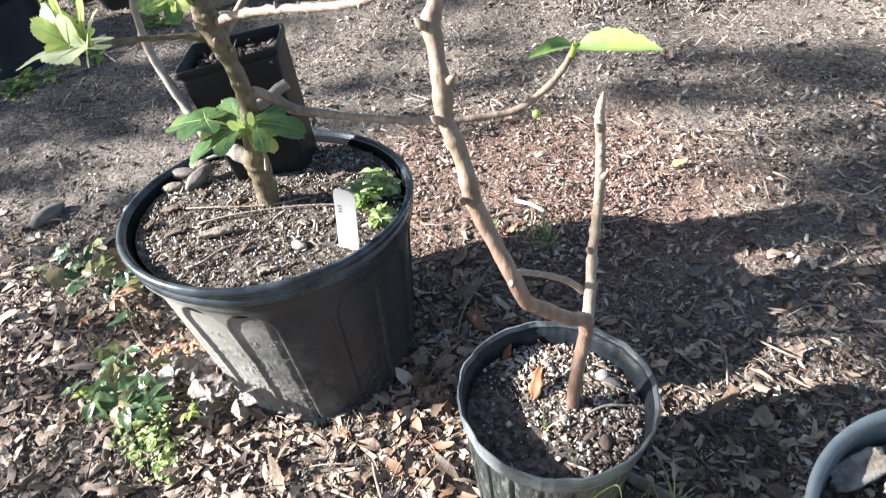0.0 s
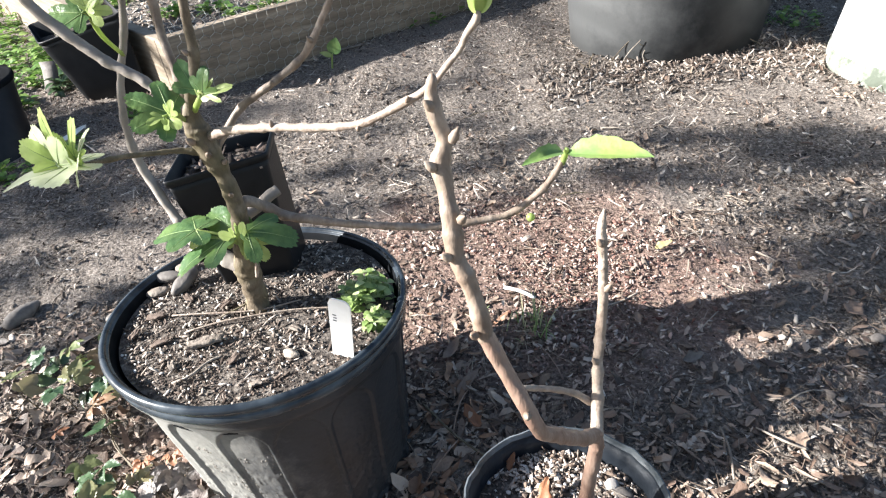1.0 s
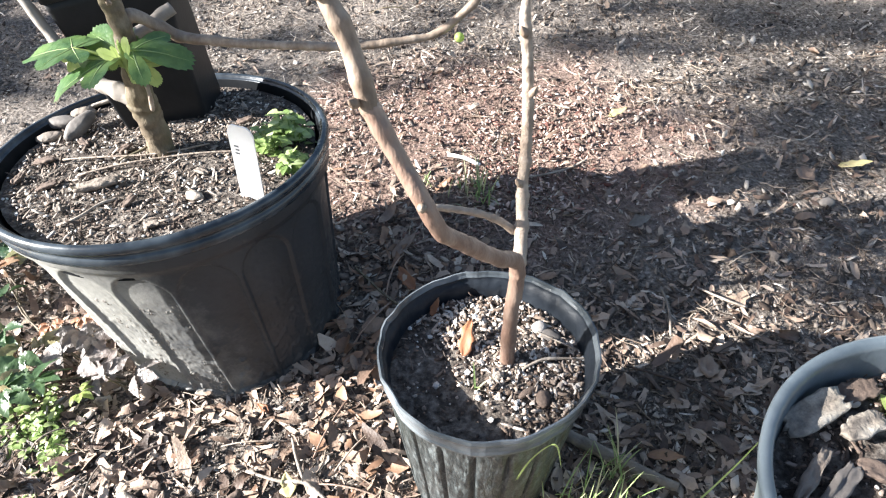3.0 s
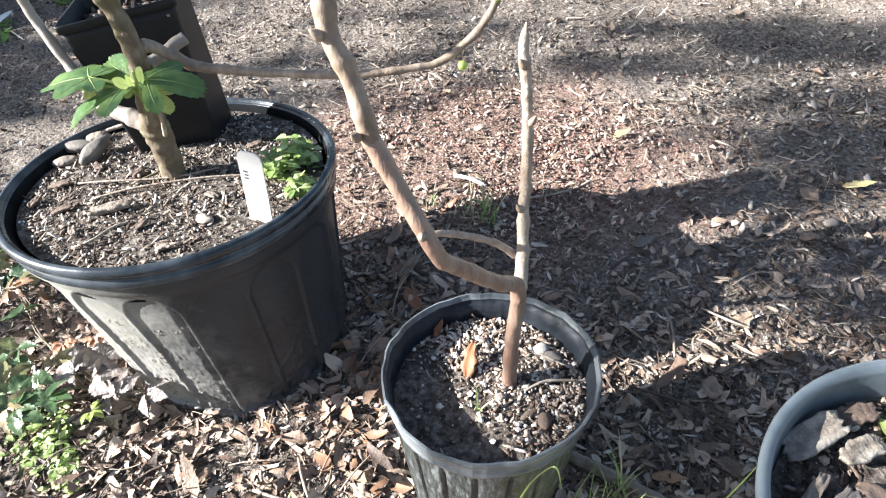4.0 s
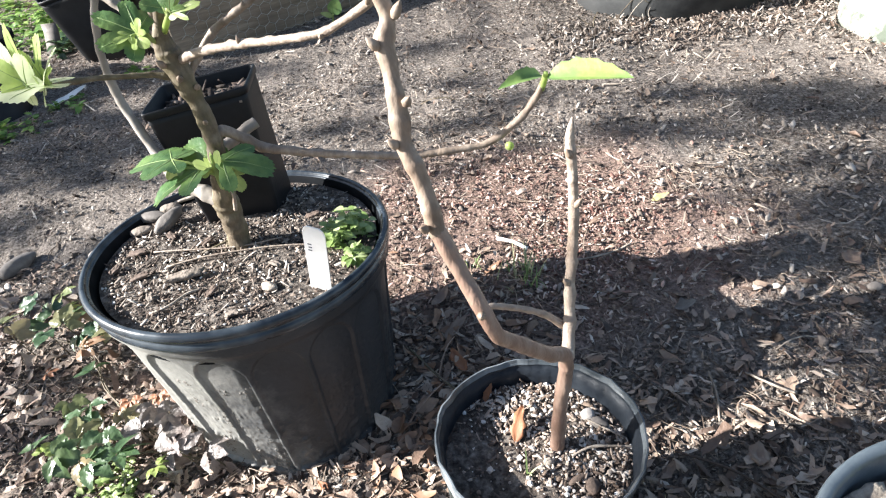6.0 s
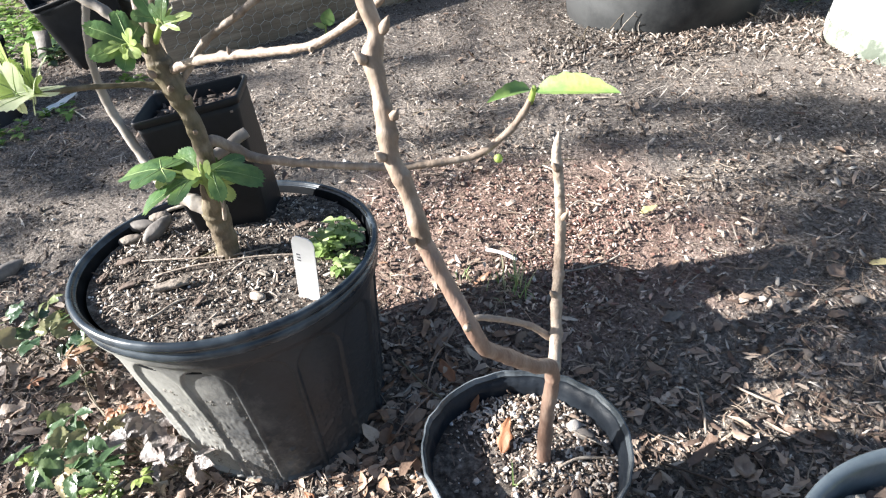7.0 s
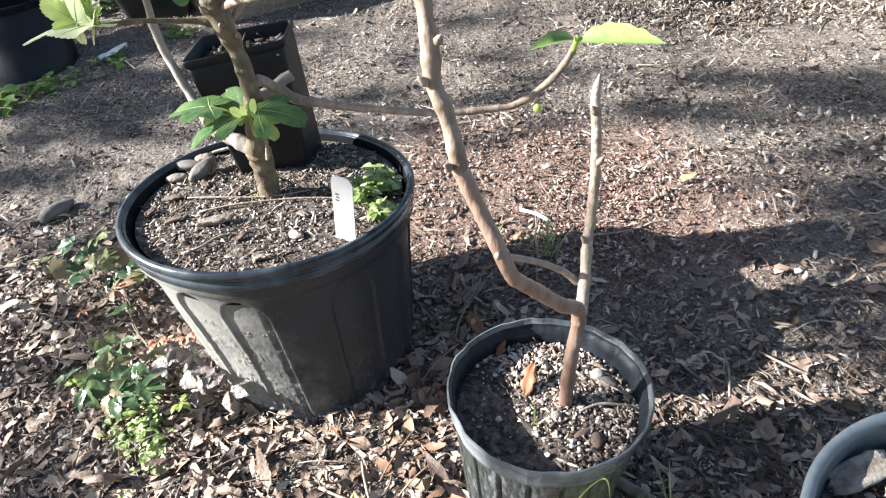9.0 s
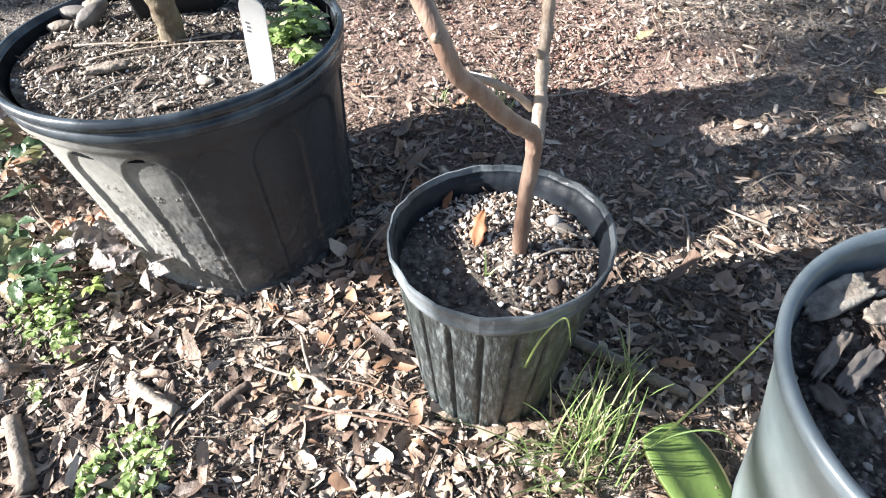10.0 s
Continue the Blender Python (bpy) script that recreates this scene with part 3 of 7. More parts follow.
# ---- fig tree in the small pot ----
def knobbly(points, sides, seed, swell=0.2, step=0.036, **kw):
    """A branch whose leaf scars stand out as uneven swellings."""
    r = random.Random(seed)
    rows = spline(points, 18)
    run, nxt, out = 0.0, step * r.uniform(0.3, 0.9), []
    marks = []
    for p, q in zip(rows, rows[1:]):
        run += float(np.linalg.norm(q[:3] - p[:3]))
        if run > nxt:
            marks.append((run, r.uniform(0.4, 1.2)))
            nxt = run + step * r.uniform(0.55, 1.35)
    run = 0.0
    for i, p in enumerate(rows):
        if i:
            run += float(np.linalg.norm(p[:3] - rows[i - 1][:3]))
        fat = 1 + sum(swell * h * math.exp(-((run - m) / (0.0042 if run < m else 0.0024)) ** 2) for m, h in marks)
        out.append((*p[:3], p[3] * fat))
    return tube(bmesh.new(), out, sides, rough=kw.get("rough", 0.22), seed=seed)


def bud(tree, p, d, size=1.0, mat=None):
    d = (Vector(d).normalized() * 0.7 + Vector((0, 0, 0.7))) * size
    p = Vector(p)
    part("bud", tube(bmesh.new(), [(*(p - d * 0.002), 0.0016 * size), (*p, 0.0025 * size), (*(p + d * 0.002), 0.0021 * size), (*(p + d * 0.0035), 0.0012 * size), (*(p + d * 0.005), 0.0003)], 7), mat or M_STEMMID, tree)


def fig_cutting():
    tree = thing("fig_sapling", (0.116, 0.419, 0.150), "leafless young fig with a bent branch and a thin upright shoot", "fig tree")
    part("stem", knobbly([(0.117, 0.420, 0.140, 0.0066), (0.118, 0.420, 0.19, 0.0063), (0.120, 0.420, 0.235, 0.0060), (0.123, 0.421, 0.265, 0.0058), (0.122, 0.420, 0.286, 0.0060), (0.116, 0.414, 0.297, 0.0058), (0.108, 0.404, 0.309, 0.0057), (0.095, 0.392, 0.329, 0.0055),
                          (0.084, 0.380, 0.349, 0.0053), (0.070, 0.368, 0.371, 0.0051), (0.065, 0.365, 0.382, 0.0050), (0.059, 0.367, 0.398, 0.0052), (0.050, 0.376, 0.418, 0.0050), (0.038, 0.385, 0.447, 0.0052)], 12, 3, 0.10, 0.045, rough=0.12), M_STEMRED, tree, "bent red-brown stem")
    part("branch", knobbly([(0.039, 0.3845, 0.4455, 0.0049), (0.0377, 0.3852, 0.449, 0.0055), (0.033, 0.392, 0.478, 0.0047), (0.026, 0.398, 0.498, 0.0052), (0.026, 0.403, 0.516, 0.0050), (0.025, 0.409, 0.531, 0.0048), (0.024, 0.414, 0.546, 0.0054), (0.027, 0.418, 0.558, 0.0043),
                            (0.0235, 0.420, 0.573, 0.0045), (0.023, 0.421, 0.583, 0.0034), (0.024, 0.421, 0.589, 0.0027), (0.0243, 0.421, 0.592, 0.0012)], 12, 5, 0.16, 0.022, rough=0.2), M_STEMMID, tree, "greyish upper branch with a cut tip")
    part("shoot", knobbly([(0.124, 0.424, 0.272, 0.0050), (0.129, 0.440, 0.274, 0.0050), (0.133, 0.455, 0.284, 0.0049), (0.136, 0.470, 0.312, 0.0044), (0.139, 0.479, 0.340, 0.0043), (0.140, 0.483, 0.372, 0.0040),
                           (0.139, 0.487, 0.408, 0.0037), (0.137, 0.490, 0.432, 0.0037), (0.1375, 0.491, 0.441, 0.0026), (0.139, 0.493, 0.450, 0.0009)], 10, 1, 0.24, 0.024, rough=0.2), M_TWIGPALE, tree, "thin grey-brown upright shoot with a pointed bud")
    part("side_twig", knobbly([(0.063, 0.44, 0.328, 0.0019), (0.072, 0.443, 0.326, 0.0024), (0.087, 0.448, 0.317, 0.0024), (0.101, 0.452, 0.308, 0.0025), (0.115, 0.456, 0.296, 0.0028), (0.128, 0.458, 0.281, 0.0033)], 8, 9, 0.2, 0.014), M_TWIGPALE, tree, "thin twig arching from the upright shoot")
    for p, d in (((0.022, 0.394, 0.499), (-0.9, -0.5, 0.1)), ((0.031, 0.398, 0.520), (0.5, -0.9, 0.1)), ((0.019, 0.409, 0.547), (-0.9, -0.3, 0.2)), ((0.0315, 0.414, 0.560), (0.9, -0.2, 0.6)),
                 ((0.058, 0.361, 0.399), (-0.1, -1, -0.2)), ((0.032, 0.380, 0.452), (-0.6, -0.8, 0.0)), ((0.133, 0.468, 0.318), (-0.9, -0.4, 0.6)), ((0.142, 0.481, 0.384), (0.8, -0.4, 0.5)), ((0.136, 0.485, 0.425), (-0.8, -0.4, 0.5)),
                 ((0.0215, 0.417, 0.577), (-0.7, -0.6, 0.2))):
        bud(tree, p, d, 1.15)
    return tree


fig_cutting()


# ---- fig tree in the large pot ----
FIVE = ((0, 1.0, 36), (48, 0.86, 33), (-48, 0.88, 33), (100, 0.62, 38), (-100, 0.60, 38))
THREE = ((0, 1.0, 38), (56, 0.80, 33), (-54, 0.74, 33))
BROAD = ((0, 1.0, 52), (62, 0.80, 46), (-62, 0.82, 46), (120, 0.62, 44), (-120, 0.6, 44))
NARROW = ((0, 1.0, 18), (40, 0.6, 15), (-42, 0.55, 15))


def fig_leaf(at, out, up, size, lobes=FIVE, cup=0.25, waist=0.36, seed=0, droop=0.2, n=128, rows=7, saw=0.10):
    """A palmate leaf from its stalk's end at, pointing along out, its face towards up. Gives the blade and its veins."""
    r = random.Random(seed)
    out, up = Vector(out).normalized(), Vector(up).normalized()
    side = out.cross(up).normalized()
    up = side.cross(out).normalized()
    turn = [(c + r.uniform(-6, 6), l * r.uniform(0.86, 1.08), w * r.uniform(0.9, 1.1)) for c, l, w in lobes]
    edge = []
    for k in range(n + 1):
        th = -158 + 316 * k / n
        far = waist * (0.75 + 0.25 * math.cos(math.radians(th)))
        for c, l, w in turn:
            d = abs(th - c) / w
            if d < 1:
                far = max(far, l * (1 - d ** 2.1) ** 0.75)
        tooth = (th * 0.19) % 1.0
        edge.append(far * (1 + saw * (tooth - 0.5)) + r.uniform(-0.008, 0.008))

    def place(th, q):
        x, y = size * q * math.cos(th), size * q * math.sin(th)
        near = min(abs(math.degrees(th) - c) for c, l, w in turn)
        z = -droop * (x * x + y * y) / size + cup * 0.10 * size * q * min(1, near / 22) + cup * 0.3 * abs(y)
        z += 0.05 * size * q * noise.noise(Vector((x, y, seed * 0.37)) * (3.2 / size)) + 0.10 * size * q * q * noise.noise(Vector((math.cos(th), math.sin(th), seed * 0.7)) * 1.6)
        return Vector(at) + out * x + side * y + up * z
    bm = bmesh.new()
    centre = bm.verts.new(Vector(at))
    rings = [[bm.verts.new(place(math.radians(-158 + 316 * k / n), edge[k] * j / rows)) for k in range(n + 1)] for j in range(1, rows + 1)]
    for k in range(n):
        bm.faces.new((centre, rings[0][k], rings[0][k + 1]))
        for a, b in zip(rings, rings[1:]):
            bm.faces.new((a[k], b[k], b[k + 1], a[k + 1]))
    veins = []
    for c, l, w in turn:
        th = math.radians(c)
        veins.append(tube(bmesh.new(), [(*(place(th, l * q * 0.9) + up * 0.0001), 0.0007 * (1.1 - q) * size / 0.045) for q in np.linspace(0.02, 1, 8)], 5))
    return bm, veins


def plain_leaf(at, out, up, length, width, droop=0.2, fold=0.15, teeth=0.0, bm=None, n=12, ragged=0.0, blunt=0.8):
    """A simple pointed leaf."""
    bm = bm or bmesh.new()
    out, up = Vector(out).normalized(), Vector(up).normalized()
    side = out.cross(up)
    side = side.normalized() if side.length > 1e-4 else Vector((1, 0, 0))
    up = side.cross(out).normalized()
    rows = []
    for i in range(n + 1):
        u = i / n
        wd = width * 0.5 * (math.sin(math.pi * min(1, u ** 0.75)) ** blunt if 0 < u < 1 else 0.02) * (1 + teeth * math.sin(u * 44))
        c = Vector(at) + out * length * u - up * droop * length * u * u
        row = []
        for v in (-1, -0.5, 0, 0.5, 1):
            torn = 1 + ragged * noise.noise(Vector((at[0] * 90 + u * 5, at[1] * 90, v * 2))) * abs(v)
            row.append(bm.verts.new(c + side * wd * v * torn + up * (fold * wd * abs(v) + ragged * 0.22 * width * noise.noise(Vector((u * 4 + at[0] * 50, v * 1.5, at[1] * 50))))))
        rows.append(row)
    for a, b in zip(rows, rows[1:]):
        for k in range(4):
            bm.faces.new((a[k], a[k + 1], b[k + 1], b[k]))
    return bm


def fig_tree():
    tree = thing("fig_tree", (-0.200, 0.690, 0.214), "potted fig tree with bare branches and few new green leaves", "fig tree")
    part("trunk", knobbly([(-0.203, 0.692, 0.200, 0.0172), (-0.202, 0.691, 0.216, 0.0150), (-0.200, 0.690, 0.234, 0.0138), (-0.198, 0.690, 0.254, 0.0124), (-0.197, 0.689, 0.275, 0.0135), (-0.196, 0.687, 0.294, 0.0137), (-0.191, 0.681, 0.322, 0.0106), (-0.184, 0.677, 0.352, 0.0086),
                           (-0.181, 0.676, 0.380, 0.0083), (-0.182, 0.676, 0.405, 0.0083), (-0.186, 0.676, 0.430, 0.0094), (-0.190, 0.677, 0.453, 0.0117), (-0.194, 0.678, 0.473, 0.0090), (-0.191, 0.676, 0.491, 0.0059), (-0.181, 0.674, 0.512, 0.0054), (-0.172, 0.672, 0.535, 0.0045),
                           (-0.169, 0.672, 0.559, 0.0042), (-0.164, 0.670, 0.591, 0.0039), (-0.160, 0.670, 0.64, 0.0036), (-0.155, 0.668, 0.74, 0.0031)], 16, 2, 0.12, 0.034, rough=0.26), M_STEM, tree, "olive-brown ridged trunk")
    part("branch", knobbly([(-0.184, 0.676, 0.376, 0.0060), (-0.172, 0.685, 0.379, 0.0057), (-0.156, 0.690, 0.366, 0.0053), (-0.139, 0.690, 0.353, 0.0053), (-0.108, 0.675, 0.353, 0.0046), (-0.071, 0.660, 0.353, 0.0040), (-0.023, 0.643, 0.3545, 0.0038), (0.012, 0.638, 0.352, 0.0037), (0.050, 0.638, 0.352, 0.0036), (0.090, 0.642, 0.353, 0.0036),
                             (0.122, 0.645, 0.372, 0.0035), (0.140, 0.650, 0.390, 0.0035), (0.147, 0.652, 0.402, 0.0033)], 9, 4, 0.16, 0.03), M_STEMMID, tree, "thin sideways branch ending in new leaves")
    part("stub", bar([(-0.183, 0.690, 0.357, 0.0058), (-0.173, 0.704, 0.357, 0.0062), (-0.159, 0.715, 0.363, 0.0062), (-0.148, 0.722, 0.367, 0.0059)], 10, 6, rough=0.14), M_STEMGREY, tree, "pale cut-off branch stub")
    part("branch", knobbly([(-0.188, 0.677, 0.457, 0.0041), (-0.159, 0.660, 0.469, 0.0041), (-0.110, 0.620, 0.485, 0.0036), (-0.061, 0.580, 0.498, 0.0033), (-0.031, 0.560, 0.506, 0.0032), (-0.012, 0.550, 0.516, 0.0030), (0.007, 0.540, 0.528, 0.0031), (0.025, 0.531, 0.541, 0.0026),
                             (0.036, 0.525, 0.555, 0.0023), (0.046, 0.522, 0.567, 0.0020), (0.051, 0.520, 0.577, 0.0023), (0.057, 0.518, 0.585, 0.0026), (0.059, 0.518, 0.591, 0.0019)], 10, 5, 0.24, 0.028), M_TWIGPALE, tree, "pale branch reaching across")
    part("branch", knobbly([(-0.186, 0.682, 0.437, 0.0033), (-0.174, 0.690, 0.453, 0.0036), (-0.153, 0.700, 0.474, 0.0038), (-0.119, 0.700, 0.493, 0.0036), (-0.089, 0.700, 0.512, 0.0035), (-0.074, 0.700, 0.528, 0.0036), (-0.060, 0.700, 0.548, 0.0030), (-0.047, 0.700, 0.568, 0.0028), (-0.038, 0.700, 0.59, 0.0027),
                             (-0.030, 0.700, 0.66, 0.0024)], 9, 6, 0.16, 0.03), M_STEMMID, tree)
    part("branch", knobbly([(-0.196, 0.678, 0.468, 0.0048), (-0.211, 0.680, 0.491, 0.0043), (-0.227, 0.688, 0.512, 0.0044), (-0.259, 0.695, 0.535, 0.0048), (-0.293, 0.700, 0.571, 0.0048), (-0.304, 0.700, 0.590, 0.0047), (-0.313, 0.700, 0.611, 0.0047), (-0.325, 0.70, 0.66, 0.0044)], 10, 7, 0.16, 0.035), M_STEMGREY, tree)
    part("branch", knobbly([(-0.193, 0.677, 0.480, 0.0042), (-0.195, 0.680, 0.510, 0.0038), (-0.199, 0.690, 0.532, 0.0038), (-0.203, 0.700, 0.552, 0.0040), (-0.203, 0.705, 0.576, 0.0042), (-0.205, 0.710, 0.600, 0.0041), (-0.208, 0.712, 0.66, 0.0036)], 9, 8, 0.16, 0.03), M_STEMMID, tree)
    part("branch", knobbly([(-0.192, 0.677, 0.442, 0.0040), (-0.212, 0.672, 0.449, 0.0027), (-0.228, 0.665, 0.453, 0.0025), (-0.244, 0.655, 0.458, 0.0025), (-0.261, 0.645, 0.462, 0.0024), (-0.285, 0.635, 0.463, 0.0023)], 8, 9, 0.22, 0.02), M_STEM, tree, "thin dark twig carrying bright leaves")
    part("branch", knobbly([(-0.198, 0.686, 0.296, 0.0094), (-0.213, 0.690, 0.304, 0.0087), (-0.234, 0.700, 0.309, 0.0075), (-0.254, 0.715, 0.317, 0.0061), (-0.272, 0.735, 0.338, 0.0054), (-0.285, 0.746, 0.366, 0.0050), (-0.296, 0.756, 0.398, 0.0048), (-0.298, 0.760, 0.428, 0.0045), (-0.294, 0.762, 0.458, 0.0041),
                            (-0.283, 0.765, 0.494, 0.0038), (-0.263, 0.768, 0.539, 0.0037), (-0.251, 0.770, 0.585, 0.0035), (-0.244, 0.770, 0.65, 0.0033)], 11, 10, 0.13, 0.034), M_STEMGREY, tree, "smooth pale grey side stem")
    for p, d, k in (((-0.186, 0.664, 0.445), (0.3, -1, 0), 1.3), ((-0.197, 0.664, 0.460), (-0.5, -0.9, 0.2), 1.5), ((-0.179, 0.667, 0.398), (0.2, -1, 0), 1.1), ((-0.176, 0.670, 0.433), (0.8, -0.6, 0), 1.2), ((-0.031, 0.555, 0.505), (0, -1, -0.4), 0.9),
                    ((0.008, 0.536, 0.531), (0.3, -0.9, 0.3), 0.9), ((-0.108, 0.615, 0.489), (0, -0.6, 0.8), 0.9), ((-0.074, 0.695, 0.530), (-0.6, -0.7, 0.2), 1.1), ((-0.118, 0.695, 0.495), (0.2, -1, 0.2), 0.9), ((-0.176, 0.668, 0.540), (-0.8, -0.6, 0), 1.0)):
        bud(tree, p, d, k, M_STEMMID)
    part("dry_stalk", bar([(-0.181, 0.668, 0.331, 0.0024), (-0.176, 0.663, 0.326, 0.0022), (-0.176, 0.661, 0.312, 0.0020), (-0.180, 0.664, 0.298, 0.0024), (-0.182, 0.668, 0.294, 0.0014)], 7, 4, rough=0.3), M_TWIGPALE, tree, "withered hanging leaf stalk")
    return tree


fig = fig_tree()


def fig_foliage():
    def leaf(m, at, out, up, size, *a, foot=None, label="", **k):
        blade, veins = fig_leaf(at, out, up, size, *a, **k)
        ob = part("leaf", blade, m, fig, label)
        for v in veins:
            part("vein", v, M_VEIN, ob)
        if foot:
            foot, at = Vector(foot), Vector(at)
            stalk = bar([(*foot, 0.0020), (*(foot.lerp(at, 0.5) + Vector((0, 0, 0.004))), 0.0017), (*at, 0.0013)], 6, 4)
            part("leaf_stalk", stalk, M_YOUNGLEAF, ob)
    # low cluster on the trunk
    part("new_shoot", bar([(-0.186, 0.670, 0.326, 0.0046), (-0.184, 0.664, 0.338, 0.0042), (-0.183, 0.661, 0.352, 0.0036), (-0.183, 0.660, 0.366, 0.0016)], 9, 5, rough=0.2), M_YOUNGLEAF, fig, "pale yellow-green new shoot")
    base = (-0.184, 0.664, 0.340)
    leaf(M_FIGLEAF, (-0.226, 0.668, 0.362), (-1.0, 0.12, 0.02), (0.10, 0.05, 1), 0.047, BROAD, 0.3, 0.5, foot=base, seed=11)
    leaf(M_FIGLEAF, (-0.196, 0.656, 0.354), (-0.92, -0.40, -0.10), (-0.10, 0.05, 1), 0.056, THREE, 0.25, 0.40, foot=base, seed=12, droop=0.25)
    leaf(M_FIGLEAF, (-0.194, 0.676, 0.354), (-0.60, 0.55, 0.30), (0.05, -0.55, 0.85), 0.038, BROAD, 0.3, 0.5, foot=base, seed=13)
    leaf(M_FIGLEAF, (-0.172, 0.656, 0.360), (1.0, -0.22, -0.02), (0.0, -0.35, 1), 0.048, THREE, 0.35, 0.30, foot=base, seed=14, droop=0.4)
    for at, out, size, sd in (((-0.168, 0.652, 0.350), (0.45, -0.5, -0.6), 0.024, 3), ((-0.228, 0.664, 0.356), (-0.5, -0.3, -0.8), 0.017, 4), ((-0.180, 0.658, 0.354), (0.25, -0.4, 0.8), 0.022, 5), ((-0.188, 0.658, 0.352), (-0.4, -0.5, 0.7), 0.018, 6)):
        leaf(M_YOUNGLEAF, at, out, (0, -0.6, 0.8), size, THREE, 0.4, 0.35, label="tiny yellow-green new leaf", seed=sd, foot=base)
    # the pair at the end of the sideways branch
    part("leaf", plain_leaf((0.150, 0.648, 0.411), (1.0, -0.62, 0.24), (0.05, -0.34, 1), 0.080, 0.031, 0.10, 0.55, 0.09), M_PAIRLEAF, fig, "bright yellow-green toothed leaf")
    part("leaf", plain_leaf((0.146, 0.648, 0.413), (-0.9, -0.5, 0.30), (0, -0.4, 1), 0.045, 0.017, 0.30, 0.7, 0.10), M_PAIRLEAF, fig, "small curled yellow-green leaf")
    part("leaf_stalk", bar([(0.146, 0.652, 0.398, 0.0034), (0.149, 0.650, 0.409, 0.003), (0.150, 0.649, 0.416, 0.0022)], 7, 4), M_YOUNGLEAF, fig)
    bm = bmesh.new()
    bmesh.ops.create_icosphere(bm, subdivisions=2, radius=0.0045, matrix=Matrix.Translation((0.112, 0.634, 0.352)))
    part("fruit_bud", bm, M_YOUNGLEAF, fig, "tiny green fig fruit")
    # backlit cluster on the thin left twig, its broad leaves painted sun-bright
    foot = (-0.284, 0.635, 0.463)
    for at, out, up, size, lobes, sd in (((-0.292, 0.632, 0.466), (-0.95, -0.45, 0.10), (-0.35, 0.05, 1), 0.064, BROAD, 31), ((-0.286, 0.630, 0.468), (0.35, 0.25, 0.85), (-0.72, -0.25, 0.6), 0.036, BROAD, 32), ((-0.300, 0.628, 0.470), (-0.6, 0.3, 0.75), (-0.75, -0.25, 0.65), 0.036, BROAD, 36),
                                         ((-0.296, 0.630, 0.470), (-0.15, 0.0, 1.0), (-0.6, -0.8, 0.1), 0.050, NARROW, 33), ((-0.300, 0.630, 0.470), (-0.75, -0.1, 0.65), (-0.4, -0.8, 0.5), 0.034, THREE, 34),
                                         ((-0.284, 0.628, 0.474), (0.25, -0.1, 1.0), (-0.5, -0.8, 0.1), 0.038, NARROW, 35)):
        leaf(M_SUNLITLEAF if lobes is BROAD else M_YOUNGLEAF, at, out, up, size, lobes, 0.3, 0.34, label="young fig leaf, bright in the sun", seed=sd, foot=foot)
    # beside the knot
    foot = (-0.198, 0.672, 0.478)
    leaf(M_FIGLEAF, (-0.205, 0.660, 0.492), (-0.90, -0.05, 0.52), (-0.55, -0.35, 0.8), 0.043, FIVE, 0.3, 0.42, foot=foot, seed=22)
    for at, out, size, sd in (((-0.206, 0.654, 0.490), (0.5, -0.4, -0.1), 0.016, 23), ((-0.209, 0.653, 0.492), (-0.4, -0.6, 0.1), 0.015, 24), ((-0.203, 0.655, 0.493), (0.3, -0.2, 0.8), 0.013, 25)):
        leaf(M_YOUNGLEAF, at, out, (0, -0.6, 0.8), size, THREE, 0.4, 0.35, label="tiny yellow-green new leaf", seed=sd, foot=foot)
    # high left cluster
    part("new_shoot", bar([(-0.272, 0.766, 0.515, 0.0022), (-0.273, 0.742, 0.541, 0.0023), (-0.271, 0.730, 0.560, 0.0024), (-0.268, 0.724, 0.572, 0.0015)], 8, 5), M_YOUNGLEAF, fig, "pale green shoot")
    foot = (-0.271, 0.730, 0.560)
    leaf(M_FIGLEAF, (-0.274, 0.724, 0.568), (-1, 0.1, 0.22), (-0.1, -0.6, 0.85), 0.036, FIVE, 0.3, 0.42, foot=foot, seed=41)
    for at, out, size, sd in (((-0.264, 0.722, 0.570), (0.9, -0.2, 0.0), 0.022, 42), ((-0.268, 0.722, 0.574), (0.1, -0.2, 1), 0.022, 43), ((-0.266, 0.720, 0.572), (0.6, -0.3, 0.6), 0.016, 44)):
        leaf(M_YOUNGLEAF, at, out, (0, -0.7, 0.7), size, THREE, 0.4, 0.35, label="tiny yellow-green new leaf", seed=sd, foot=foot)
    # small shoot beside the upright stem
    part("new_shoot", bar([(-0.188, 0.674, 0.486, 0.0030), (-0.180, 0.667, 0.496, 0.0028), (-0.174, 0.662, 0.504, 0.0018)], 7, 4), M_YOUNGLEAF, fig)
    foot = (-0.176, 0.664, 0.502)
    for at, out, size, m, sd in (((-0.172, 0.661, 0.506), (0.35, -0.1, 0.9), 0.024, M_FIGLEAF, 51), ((-0.170, 0.660, 0.505), (0.85, -0.2, 0.40), 0.032, M_YOUNGLEAF, 52), ((-0.178, 0.666, 0.508), (-0.35, 0.1, 0.9), 0.026, M_FIGLEAF, 53)):
        leaf(m, at, out, (0, -0.7, 0.7), size, NARROW if size > 0.03 else THREE, 0.35, 0.3, label="small half-open fig leaf", seed=sd, foot=foot)
    # opening bud at the tip of the pale branch
    for out in ((0.1, -0.1, 1), (0.35, -0.2, 0.9), (-0.2, -0.3, 0.9)):
        part("leaf", plain_leaf((0.059, 0.518, 0.589), out, (0, -1, 0.2), 0.026, 0.010, 0.05, 0.5), M_YOUNGLEAF, fig, "opening yellow-green leaf bud")


fig_foliage()


